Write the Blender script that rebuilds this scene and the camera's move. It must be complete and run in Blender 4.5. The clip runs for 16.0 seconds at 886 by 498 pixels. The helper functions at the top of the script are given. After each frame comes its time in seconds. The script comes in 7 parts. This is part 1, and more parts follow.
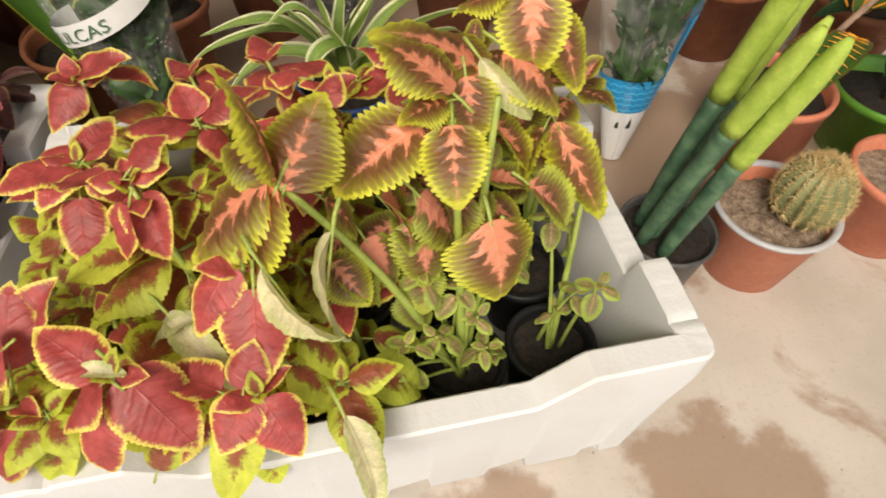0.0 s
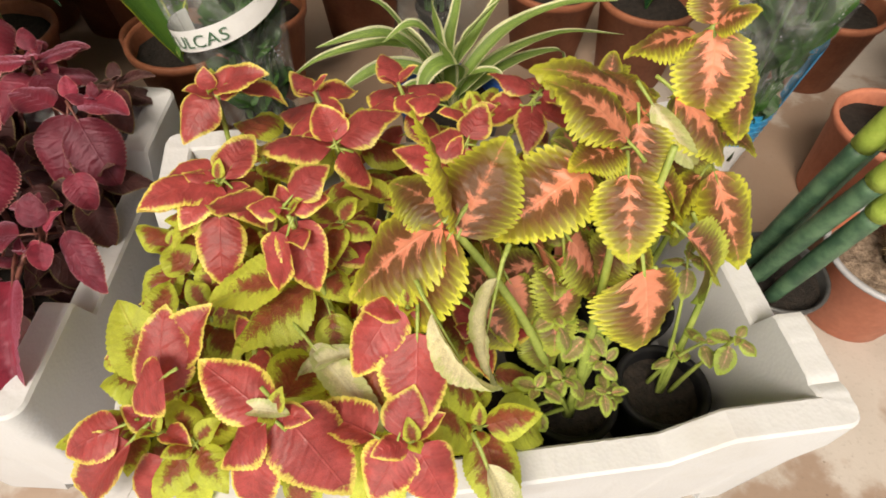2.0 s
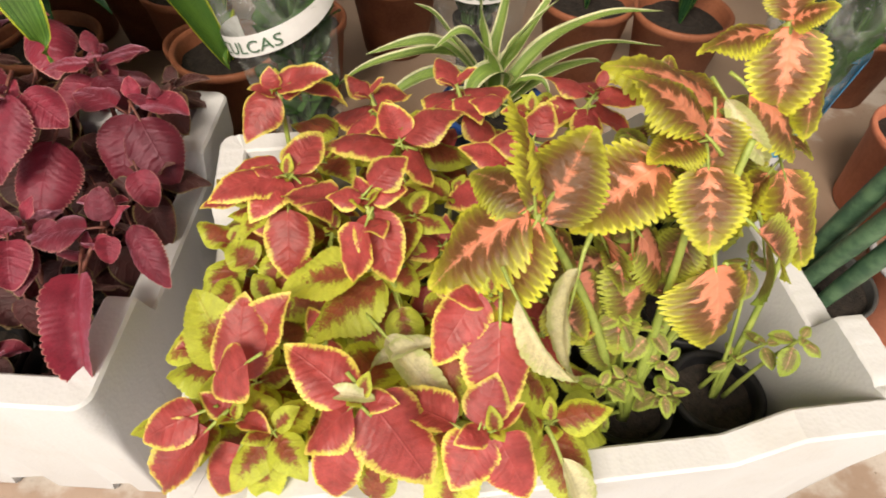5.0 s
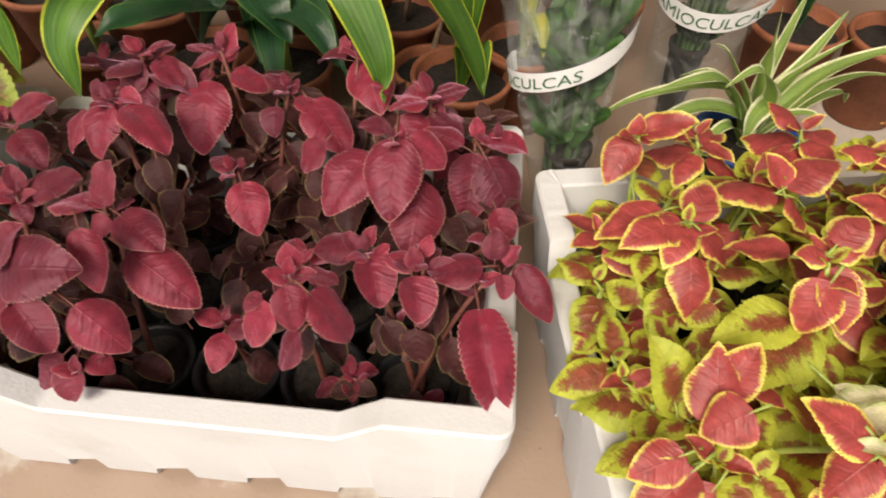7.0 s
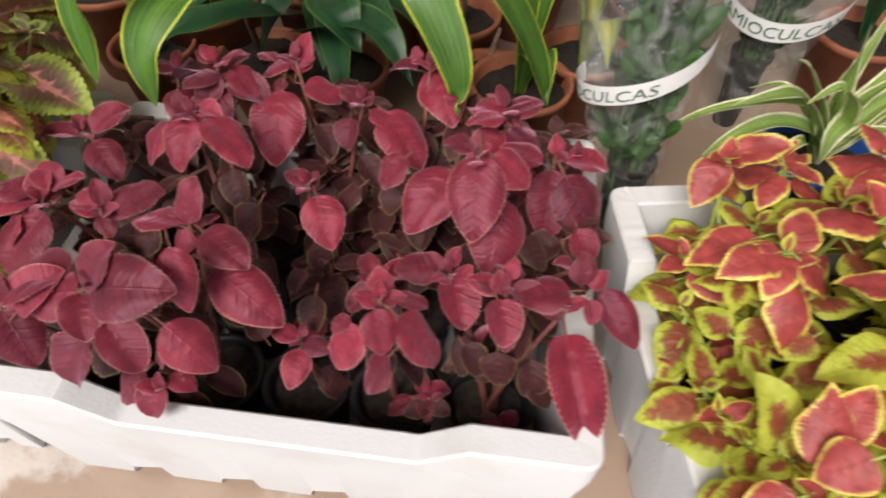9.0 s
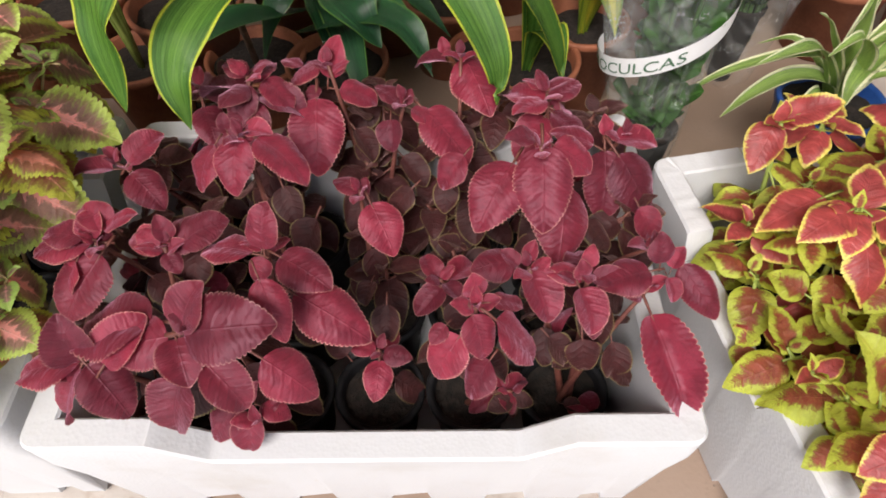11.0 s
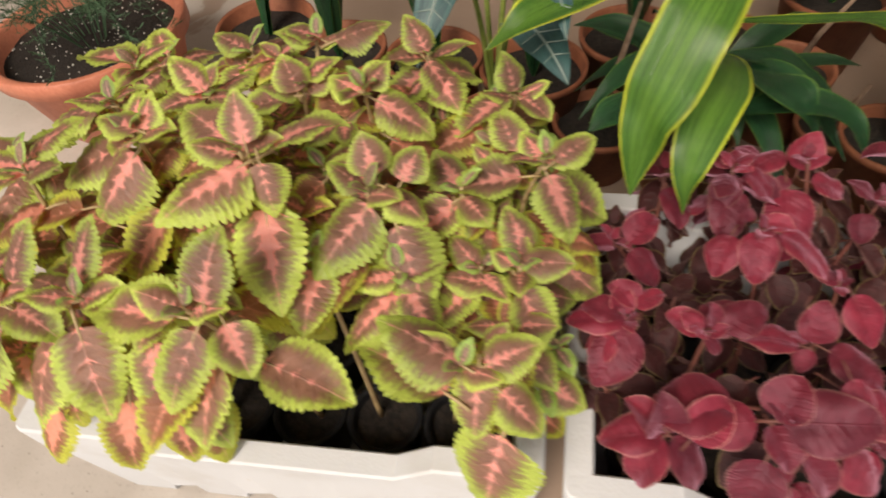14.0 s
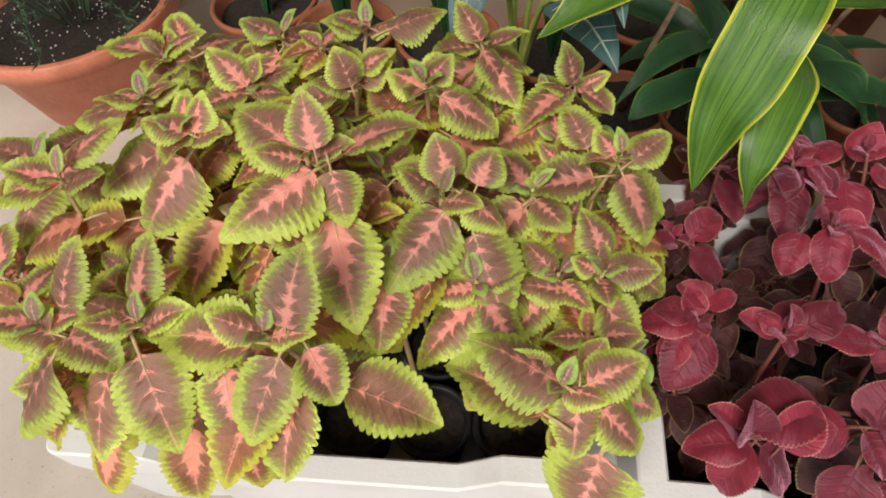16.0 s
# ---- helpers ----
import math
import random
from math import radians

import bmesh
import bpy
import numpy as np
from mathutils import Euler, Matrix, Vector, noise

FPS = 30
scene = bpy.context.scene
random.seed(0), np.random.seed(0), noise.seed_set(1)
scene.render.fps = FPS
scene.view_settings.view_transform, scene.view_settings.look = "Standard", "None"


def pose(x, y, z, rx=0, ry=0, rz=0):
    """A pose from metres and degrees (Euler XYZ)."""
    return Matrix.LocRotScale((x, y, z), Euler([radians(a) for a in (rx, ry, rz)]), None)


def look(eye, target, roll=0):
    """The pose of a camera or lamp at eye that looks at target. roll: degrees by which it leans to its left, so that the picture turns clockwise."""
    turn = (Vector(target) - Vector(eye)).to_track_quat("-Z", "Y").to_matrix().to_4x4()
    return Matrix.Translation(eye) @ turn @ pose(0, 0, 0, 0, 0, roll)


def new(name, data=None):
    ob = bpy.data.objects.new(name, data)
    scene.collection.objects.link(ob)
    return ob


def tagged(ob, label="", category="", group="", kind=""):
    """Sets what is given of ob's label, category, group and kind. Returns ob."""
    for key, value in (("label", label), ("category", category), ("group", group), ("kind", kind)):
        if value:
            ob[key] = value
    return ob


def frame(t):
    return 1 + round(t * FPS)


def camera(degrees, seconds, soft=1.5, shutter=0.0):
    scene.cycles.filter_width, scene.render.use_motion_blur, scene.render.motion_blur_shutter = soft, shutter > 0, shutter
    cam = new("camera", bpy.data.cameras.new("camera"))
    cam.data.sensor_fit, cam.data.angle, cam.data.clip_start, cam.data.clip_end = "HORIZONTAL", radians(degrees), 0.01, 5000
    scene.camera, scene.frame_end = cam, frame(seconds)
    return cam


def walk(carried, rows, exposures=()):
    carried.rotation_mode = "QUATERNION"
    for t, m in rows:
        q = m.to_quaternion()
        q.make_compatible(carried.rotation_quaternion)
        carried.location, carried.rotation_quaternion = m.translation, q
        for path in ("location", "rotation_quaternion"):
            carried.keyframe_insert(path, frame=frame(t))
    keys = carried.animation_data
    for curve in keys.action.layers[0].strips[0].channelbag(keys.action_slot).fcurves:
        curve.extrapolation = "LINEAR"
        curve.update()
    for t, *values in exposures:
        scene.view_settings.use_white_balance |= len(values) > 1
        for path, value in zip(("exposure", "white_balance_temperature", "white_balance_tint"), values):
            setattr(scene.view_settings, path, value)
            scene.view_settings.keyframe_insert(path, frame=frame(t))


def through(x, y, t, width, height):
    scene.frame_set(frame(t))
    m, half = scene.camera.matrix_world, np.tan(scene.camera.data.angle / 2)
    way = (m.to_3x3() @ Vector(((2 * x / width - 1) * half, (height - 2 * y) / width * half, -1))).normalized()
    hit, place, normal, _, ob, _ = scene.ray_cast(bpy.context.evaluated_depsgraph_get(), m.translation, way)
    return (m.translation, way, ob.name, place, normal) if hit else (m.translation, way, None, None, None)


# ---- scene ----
cam = camera(70.0, 16.0, soft=1.8, shutter=0.35)
PATH = [
    (0, (0.059, 0.014, 0.715), (0.08, 1.265, -0.845), 2.0),
    (0.5, (0.031, 0.012, 0.713), (0.009, 1.259, -0.851), 1.8),
    (1, (0.005, 0.016, 0.712), (-0.039, 1.252, -0.86), 2.3),
    (1.5, (-0.017, 0.044, 0.724), (-0.075, 1.29, -0.839), 2.9),
    (2, (-0.035, 0.044, 0.721), (-0.094, 1.288, -0.844), 3.0),
    (2.5, (-0.035, 0.04, 0.714), (-0.094, 1.285, -0.849), 3.3),
    (3, (-0.034, 0.036, 0.715), (-0.096, 1.28, -0.85), 3.3),
    (3.2, (-0.035, 0.035, 0.715), (-0.1, 1.284, -0.846), 3.3),
    (5.5, (-0.13, 0.018, 0.707), (-0.231, 1.315, -0.812), 2.2),
    (6, (-0.229, 0.014, 0.713), (-0.365, 1.3, -0.813), 1.3),
    (6.5, (-0.308, 0.004, 0.713), (-0.474, 1.288, -0.812), 0.8),
    (7, (-0.391, -0.008, 0.753), (-0.578, 1.263, -0.779), 0.5),
    (7.5, (-0.418, -0.006, 0.762), (-0.62, 1.257, -0.776), 0.1),
    (8, (-0.41, -0.001, 0.76), (-0.623, 1.252, -0.784), 0.2),
    (8.5, (-0.402, -0.002, 0.787), (-0.618, 1.245, -0.762), 0.8),
    (9, (-0.459, 0.009, 0.762), (-0.688, 1.252, -0.787), 0.1),
    (9.2, (-0.505, 0.01, 0.751), (-0.729, 1.251, -0.802), -1.5),
    (11.5, (-0.567, 0.023, 0.778), (-0.649, 1.207, -0.831), -1.5),
    (12, (-0.594, 0.025, 0.775), (-0.678, 1.212, -0.832), -1.1),
    (12.5, (-0.732, 0.001, 0.803), (-0.922, 1.24, -0.756), -3.0),
    (13, (-0.777, -0.02, 0.843), (-1.157, 1.202, -0.694), -6.1),
    (13.5, (-0.794, -0.072, 0.911), (-1.221, 1.155, -0.61), -6.3),
    (14, (-0.969, -0.018, 0.879), (-1.368, 1.182, -0.671), -8.4),
    (14.5, (-1.071, 0.005, 0.873), (-1.42, 1.172, -0.713), -8.6),
    (15, (-1.086, 0.013, 0.881), (-1.389, 1.159, -0.73), -7.4),
    (15.5, (-1.088, 0.007, 0.883), (-1.365, 1.152, -0.733), -6.2),
    (16, (-1.075, 0.009, 0.881), (-1.355, 1.157, -0.733), -5.8),
]
walk(cam, [(t, look(eye, target, roll)) for t, eye, target, roll in PATH], [(0.0, 0.28, 7300.0, 10.0), (6.5, 0.44, 7400.0, 12.0), (8.0, 0.38, 6800.0, 12.0), (12.0, 0.44, 6400.0, 14.0), (13.0, 0.30, 7300.0, 14.0), (16.0, 0.12, 6800.0, 10.0)])


# ---------------------------------------------------------------- light
SUN_EL, SUN_AZ = 49.0, -103.0          # height and compass side of the soft sun, degrees
world = bpy.data.worlds.new("sky")
scene.world = world
world.use_nodes = True
wn, wl = world.node_tree.nodes, world.node_tree.links
sky = wn.new("ShaderNodeTexSky")
sky.sky_type, sky.sun_disc = "NISHITA", False
sky.sun_elevation, sky.sun_rotation = radians(SUN_EL), radians(90 - SUN_AZ)
haze = wn.new("ShaderNodeHueSaturation")          # a milky, hazy sky
haze.inputs["Saturation"].default_value = 0.35
wl.new(sky.outputs[0], haze.inputs["Color"])
wl.new(haze.outputs[0], wn["Background"].inputs[0])
wn["Background"].inputs[1].default_value = 0.12
sun = bpy.data.lights.new("sun", "SUN")
sun.energy, sun.angle, sun.color = 3.3, radians(26), (1.0, 0.93, 0.84)
sun_ob = new("sun", sun)
sun_ob.matrix_world = look((math.cos(radians(SUN_AZ)) * math.cos(radians(SUN_EL)) * 5, math.sin(radians(SUN_AZ)) * math.cos(radians(SUN_EL)) * 5, math.sin(radians(SUN_EL)) * 5), (0, 0, 0))

# ---------------------------------------------------------------- materials


class Nodes:
    """A small helper to wire one material."""

    def __init__(self, name, rough=0.5, metal=0.0):
        self.m = bpy.data.materials.new(name)
        self.m.use_nodes = True
        self.t = self.m.node_tree
        self.p = self.t.nodes["Principled BSDF"]
        self.p.inputs["Roughness"].default_value = rough
        self.p.inputs["Metallic"].default_value = metal

    def put(self, sock, value):
        if hasattr(value, "links") or hasattr(value, "is_linked"):
            self.t.links.new(value, sock)
        elif isinstance(value, (tuple, list)) and len(value) == 3 and sock.type == "RGBA":
            sock.default_value = (*value, 1)
        else:
            sock.default_value = value

    def math(self, op, a, b=0.0, clamp=False):
        n = self.t.nodes.new("ShaderNodeMath")
        n.operation, n.use_clamp = op, clamp
        self.put(n.inputs[0], a)
        self.put(n.inputs[1], b)
        return n.outputs[0]

    def mix(self, f, a, b, kind="MIX"):
        n = self.t.nodes.new("ShaderNodeMix")
        n.data_type, n.blend_type = "RGBA", kind
        self.put(n.inputs[0], f)
        self.put(n.inputs[6], a)
        self.put(n.inputs[7], b)
        return n.outputs[2]

    def step(self, x, lo, hi, a=0.0, b=1.0):
        n = self.t.nodes.new("ShaderNodeMapRange")
        n.interpolation_type = "SMOOTHSTEP"
        for k, v in enumerate((x, lo, hi, a, b)):
            self.put(n.inputs[k], v)
        return n.outputs[0]

    def coords(self, kind="Object"):
        return self.t.nodes.new("ShaderNodeTexCoord").outputs[kind]

    def uv(self, name):
        n = self.t.nodes.new("ShaderNodeUVMap")
        n.uv_map = name
        s = self.t.nodes.new("ShaderNodeSeparateXYZ")
        self.t.links.new(n.outputs[0], s.inputs[0])
        return s.outputs[0], s.outputs[1]

    def random(self):
        return self.t.nodes.new("ShaderNodeObjectInfo").outputs["Random"]

    def noise(self, vec, scale, detail=3.0, rough=0.55, w=None, distort=0.0):
        n = self.t.nodes.new("ShaderNodeTexNoise")
        if w is not None:
            n.noise_dimensions = "4D"
            self.put(n.inputs["W"], w)
        self.t.links.new(vec, n.inputs["Vector"])
        n.inputs["Scale"].default_value, n.inputs["Detail"].default_value = scale, detail
        n.inputs["Roughness"].default_value, n.inputs["Distortion"].default_value = rough, distort
        return n.outputs["Fac"]

    def voronoi(self, vec, scale, feature="F1", out="Distance"):
        n = self.t.nodes.new("ShaderNodeTexVoronoi")
        n.feature = feature
        self.t.links.new(vec, n.inputs["Vector"])
        n.inputs["Scale"].default_value = scale
        return n.outputs[out]

    def bump(self, height, strength, distance):
        n = self.t.nodes.new("ShaderNodeBump")
        n.inputs["Strength"].default_value, n.inputs["Distance"].default_value = strength, distance
        self.t.links.new(height, n.inputs["Height"])
        self.t.links.new(n.outputs[0], self.p.inputs["Normal"])
        return n.outputs[0]

    def color(self, c):
        self.put(self.p.inputs["Base Color"], c)
        return self

    def leafy(self, c, amount=0.25, gain=1.3):
        """Lets light shine through a leaf of colour c."""
        tr = self.t.nodes.new("ShaderNodeBsdfTranslucent")
        if hasattr(c, "links"):
            self.put(tr.inputs[0], self.mix(1.0, c, (gain, gain, gain * 0.8), "MULTIPLY"))
        else:
            self.put(tr.inputs[0], c)
        mx = self.t.nodes.new("ShaderNodeMixShader")
        mx.inputs[0].default_value = amount
        self.t.links.new(self.p.outputs[0], mx.inputs[1])
        self.t.links.new(tr.outputs[0], mx.inputs[2])
        self.t.links.new(mx.outputs[0], self.t.nodes["Material Output"].inputs[0])
        return self.m


def grainy(name, dark, light, scale, rough=0.6, bump=0.3, fine=None, dist=0.002, detail=6.0):
    """A plain surface with grain at two scales."""
    n = Nodes(name, rough)
    v = n.coords()
    a = n.noise(v, scale, detail, w=n.math("MULTIPLY", n.random(), 37.0))
    b = n.noise(v, fine or scale * 9, 3)
    f = n.math("ADD", n.math("MULTIPLY", a, 0.7), n.math("MULTIPLY", b, 0.3))
    n.color(n.mix(n.step(f, 0.32, 0.68), dark, light))
    n.bump(f, bump, dist)
    return n.m


def leaf_material(name, edge, body, flame, rim=0.05, ragged=0.05, flame_w=0.0, jag=0.05, blotch=0.0, rough=0.43, sheen=None, through=0.22, pale=0.0, vary=0.16, relief=0.0045, halo=0.0, soft=1.0, jag_pow=2.2, gloss=0.45, tint=None, fray=0.10):
    """A coleus leaf: a coloured margin, a darker blade and a jagged flame along the midrib."""
    n = Nodes(name, rough)
    rim_d, mid = n.uv("edge")
    along, phase = n.uv("vein")
    v, r = n.coords(), n.random()
    w = n.math("MULTIPLY", r, 91.0)
    big = n.noise(v, 5.0, 3, w=w)
    fine = n.noise(v, 30.0, 5, 0.75, w=w)
    grain = n.noise(v, 120.0, 2)
    phase = n.math("ADD", phase, n.math("MULTIPLY", n.math("SUBTRACT", big, 0.5), 0.9))
    tri = n.math("PINGPONG", phase, 0.5)                      # 0 on a side vein, 0.5 between two
    tri = n.math("MULTIPLY", tri, 2.0)
    lobe = n.math("SUBTRACT", 1.0, tri)
    wob = n.math("MULTIPLY", n.math("SUBTRACT", fine, 0.5), ragged)
    wob = n.math("ADD", wob, n.math("MULTIPLY", n.math("SUBTRACT", big, 0.5), ragged))
    wid = n.math("MULTIPLY", n.math("ADD", 0.65, n.math("MULTIPLY", r, 0.8)), rim)
    streak = n.noise(v, 2.0, 3, 0.7, w=n.math("MULTIPLY", n.math("ADD", phase, w), 5.0))      # runs out along the side veins
    wob = n.math("ADD", wob, n.math("MULTIPLY", n.math("SUBTRACT", streak, 0.5), ragged * 0.7))
    inside = n.math("ADD", rim_d, wob)
    inside = n.math("ADD", inside, n.math("MULTIPLY", lobe, rim * 0.25))
    mask = n.step(n.math("SUBTRACT", inside, wid), -0.018 * soft, 0.036 * soft)
    tone = n.math("ADD", n.math("MULTIPLY", big, 0.5), n.math("MULTIPLY", grain, 0.5))
    e = n.mix(n.step(tone, 0.3, 0.7), tuple(c * 0.72 for c in edge), tuple(min(1, c * 1.2) for c in edge))
    b = n.mix(n.step(tone, 0.3, 0.7), tuple(c * 0.6 for c in body), tuple(c * 1.4 for c in body))
    if blotch:
        b = n.mix(n.math("MULTIPLY", n.step(fine, 0.5, 0.62), blotch), b, edge)
    if halo:
        # between margin and blade the colours run into one another, olive green
        b = n.mix(n.step(n.math("SUBTRACT", inside, wid), 0.0, halo), tuple(x * 0.45 + y * 0.25 for x, y in zip(edge, body)), b)
    c = n.mix(mask, e, b)
    if flame_w:
        fw = n.math("MULTIPLY", n.math("ADD", -0.7, n.math("MULTIPLY", n.math("FRACT", n.math("MULTIPLY", r, 7.3)), 3.2)), flame_w)
        taper = n.step(along, 0.2, 0.82, 1.3, 0.0)
        reach = n.math("ADD", fw, n.math("MULTIPLY", n.math("MULTIPLY", n.math("POWER", lobe, jag_pow), n.step(streak, 0.3, 0.65)), jag))
        reach = n.math("MULTIPLY", reach, taper)
        reach = n.math("ADD", reach, n.math("MULTIPLY", n.math("SUBTRACT", fine, 0.5), fray))
        fm = n.step(n.math("SUBTRACT", reach, mid), -0.022, 0.03)
        c = n.mix(n.math("MULTIPLY", fm, mask), c, n.mix(fine, tuple(x * 0.85 for x in flame), flame))
    rib = n.step(mid, 0.0, 0.014, 1.0, 0.0)
    vein = n.math("MAXIMUM", rib, n.math("MULTIPLY", n.step(tri, 0.0, 0.16, 1.0, 0.0), 0.45))
    c = n.mix(n.math("MULTIPLY", vein, 0.16), c, tuple(min(1, x * 1.5 + 0.05) for x in (flame if flame_w else body)))
    if pale:
        c = n.mix(pale, c, (0.55, 0.5, 0.36))
    r2 = n.math("FRACT", n.math("MULTIPLY", r, 13.7))
    c = n.mix(1.0, c, n.mix(r2, tuple(1 - vary for _ in range(3)), (1 + vary * 0.8, 1 + vary * 0.6, 1 + vary * 0.6)), "MULTIPLY")
    n.color(c)
    if sheen:
        n.p.inputs["Sheen Weight"].default_value = 0.85
        n.p.inputs["Sheen Roughness"].default_value = 0.4
        n.put(n.p.inputs["Sheen Tint"], sheen)
    n.p.inputs["Specular IOR Level"].default_value = gloss
    if tint:
        n.put(n.p.inputs["Specular Tint"], tint)
    h = n.math("ADD", n.math("MULTIPLY", n.step(tri, 0.0, 0.5), 0.6), n.math("MULTIPLY", grain, 0.35))
    n.bump(n.math("SUBTRACT", h, n.math("MULTIPLY", rib, 0.7)), 0.3, relief)
    return n.leafy(c, through)


def strap_material(name, mid_c, side_c, rim_c, split=0.55, rim=0.86, stripes=26.0, rough=0.35, through=0.2):
    """A long leaf, striped along its length. The first UV runs across (0 to 1 from midrib to margin) and along."""
    n = Nodes(name, rough)
    across, along = n.uv("edge")
    v, r = n.coords(), n.random()
    lines = n.noise(v, 4.0, 2, w=n.math("ADD", n.math("MULTIPLY", across, stripes), n.math("MULTIPLY", r, 50)))
    big = n.noise(v, 30.0, 3)
    a = n.math("ADD", across, n.math("MULTIPLY", n.math("SUBTRACT", lines, 0.5), 0.25))
    c = n.mix(n.step(a, split - 0.08, split + 0.08), mid_c, side_c)
    c = n.mix(n.step(a, rim - 0.05, rim + 0.05), c, rim_c)
    c = n.mix(n.math("MULTIPLY", n.step(big, 0.4, 0.75), 0.35), c, tuple(x * 0.6 for x in side_c))
    # streaks in the colour, which also imitate glossy reflections along the leaf
    c = n.mix(1.0, c, n.mix(n.step(lines, 0.35, 0.65), (0.5, 0.56, 0.6), (1.6, 1.5, 1.4)), "MULTIPLY")
    n.color(c)
    n.bump(lines, 0.4, 0.004)
    return n.leafy(c, through)


def make_materials():
    m = {}
    # expanded polystyrene: packed beads, scuffs and a little dirt
    n = Nodes("polystyrene", 0.75)
    v = n.coords()
    beads = n.voronoi(v, 260.0)
    dirt = n.noise(v, 9.0, 5, 0.6)
    spots = n.noise(v, 60.0, 3, 0.6)
    c = n.mix(n.step(dirt, 0.5, 0.8, 0.0, 0.5), (0.60, 0.612, 0.63), (0.49, 0.47, 0.44))
    c = n.mix(n.step(spots, 0.68, 0.8, 0.0, 0.4), c, (0.5, 0.44, 0.36))
    n.color(c)
    n.p.inputs["Subsurface Weight"].default_value = 0.12
    n.p.inputs["Subsurface Radius"].default_value = (0.02, 0.02, 0.018)
    n.bump(n.math("ADD", beads, n.math("MULTIPLY", spots, 0.06)), 0.2, 0.0012)
    m["foam"] = n.m
    # smooth cement floor, with damp brown patches, dust and painted shade
    n = Nodes("cement_floor", 0.55)
    v = n.coords()
    big, med, fin = n.noise(v, 2.2, 5), n.noise(v, 11.0, 6, 0.6), n.noise(v, 160.0, 3)
    c = n.mix(n.step(big, 0.3, 0.7), (0.39, 0.345, 0.30), (0.53, 0.48, 0.435))
    c = n.mix(n.step(med, 0.35, 0.8, 0.0, 0.5), c, (0.55, 0.50, 0.455))
    damp_shade = n.step(n.noise(v, 4.2, 6, 0.55, distort=0.4), 0.60, 0.66)
    edge = n.math("MULTIPLY", n.math("SUBTRACT", n.noise(v, 16.0, 5, 0.6), 0.5), 0.16)
    # patches between and behind the boxes also paint in the shade there
    for px, py, pr in ((0.37, 0.27, 0.07), (0.45, 0.25, 0.055), (0.14, 0.19, 0.07), (-0.45, 0.15, 0.08), (-0.62, 0.12, 0.14), (-0.80, 0.12, 0.14), (-0.92, 0.10, 0.10), (-0.50, 0.10, 0.12), (-0.30, 0.17, 0.07), (-0.33, 0.22, 0.09), (-0.33, 0.36, 0.10), (-0.33, 0.50, 0.10), (-0.34, 0.64, 0.12), (-0.18, 0.72, 0.18), (-0.27, 0.95, 0.26), (-0.05, 0.95, 0.2), (-0.52, 0.85, 0.2), (-0.7, 1.0, 0.25), (-0.7, 1.35, 0.4), (-0.1, 1.4, 0.4), (-1.25, 1.3, 0.45), (0.33, 0.60, 0.10), (0.40, 0.70, 0.12), (0.50, 0.82, 0.15), (0.30, 0.74, 0.10), (0.52, 0.64, 0.07), (0.66, 0.92, 0.16), (0.4, 1.3, 0.25), (-0.97, 0.3, 0.06), (-0.85, 0.72, 0.2), (-1.1, 0.78, 0.18)):
        d = n.t.nodes.new("ShaderNodeVectorMath")
        d.operation = "DISTANCE"
        n.t.links.new(v, d.inputs[0])
        d.inputs[1].default_value = (px, py, 0)
        damp_shade = n.math("MAXIMUM", damp_shade, n.step(n.math("ADD", d.outputs["Value"], edge), pr - 0.01, pr + 0.025, 1.0, 0.0))
    c = n.mix(n.math("MULTIPLY", damp_shade, 0.7), c, (0.26, 0.155, 0.095))
    c = n.mix(n.step(n.voronoi(v, 34.0), 0.03, 0.07, 0.55, 0.0), c, (0.10, 0.075, 0.055))
    c = n.mix(n.step(fin, 0.55, 0.8, 0.0, 0.35), c, (0.2, 0.16, 0.13))
    n.color(c)
    n.put(n.p.inputs["Roughness"], n.step(damp_shade, 0.0, 1.0, 0.62, 0.34))
    n.bump(n.math("ADD", n.math("MULTIPLY", med, 0.7), n.math("MULTIPLY", fin, 0.3)), 0.25, 0.004)
    m["floor"] = n.m
    m["wall"] = grainy("plaster", (0.42, 0.38, 0.33), (0.55, 0.5, 0.44), 3.0, 0.85, 0.3)
    m["black"] = grainy("black_plastic", (0.006, 0.006, 0.007), (0.016, 0.016, 0.018), 40, 0.5, 0.1)
    m["black"].node_tree.nodes["Principled BSDF"].inputs["Specular IOR Level"].default_value = 0.25
    m["terra"] = grainy("terracotta_plastic", (0.46, 0.14, 0.08), (0.62, 0.23, 0.14), 14, 0.5, 0.15)
    m["terra_dark"] = grainy("terracotta_clay", (0.21, 0.065, 0.03), (0.34, 0.12, 0.06), 22, 0.65, 0.3)
    m["greyrim"] = grainy("grey_plastic", (0.3, 0.3, 0.32), (0.45, 0.45, 0.47), 18, 0.45, 0.1)
    m["greenpot"] = grainy("green_plastic", (0.10, 0.30, 0.03), (0.16, 0.40, 0.05), 12, 0.4, 0.1)
    m["bluepot"] = grainy("blue_plastic", (0.012, 0.05, 0.22), (0.025, 0.09, 0.33), 12, 0.35, 0.1)
    m["greypot"] = grainy("smoky_plastic", (0.045, 0.045, 0.045), (0.11, 0.108, 0.105), 15, 0.35, 0.1)
    m["soil"] = grainy("potting_soil", (0.006, 0.005, 0.004), (0.03, 0.021, 0.016), 130, 0.95, 1.0, 420, 0.006)
    m["drysoil"] = grainy("dry_soil", (0.10, 0.065, 0.045), (0.36, 0.27, 0.20), 110, 0.95, 1.0, 380, 0.006)
    m["perlite"] = grainy("white_grit", (0.45, 0.42, 0.38), (0.75, 0.72, 0.68), 60, 0.9, 0.4)
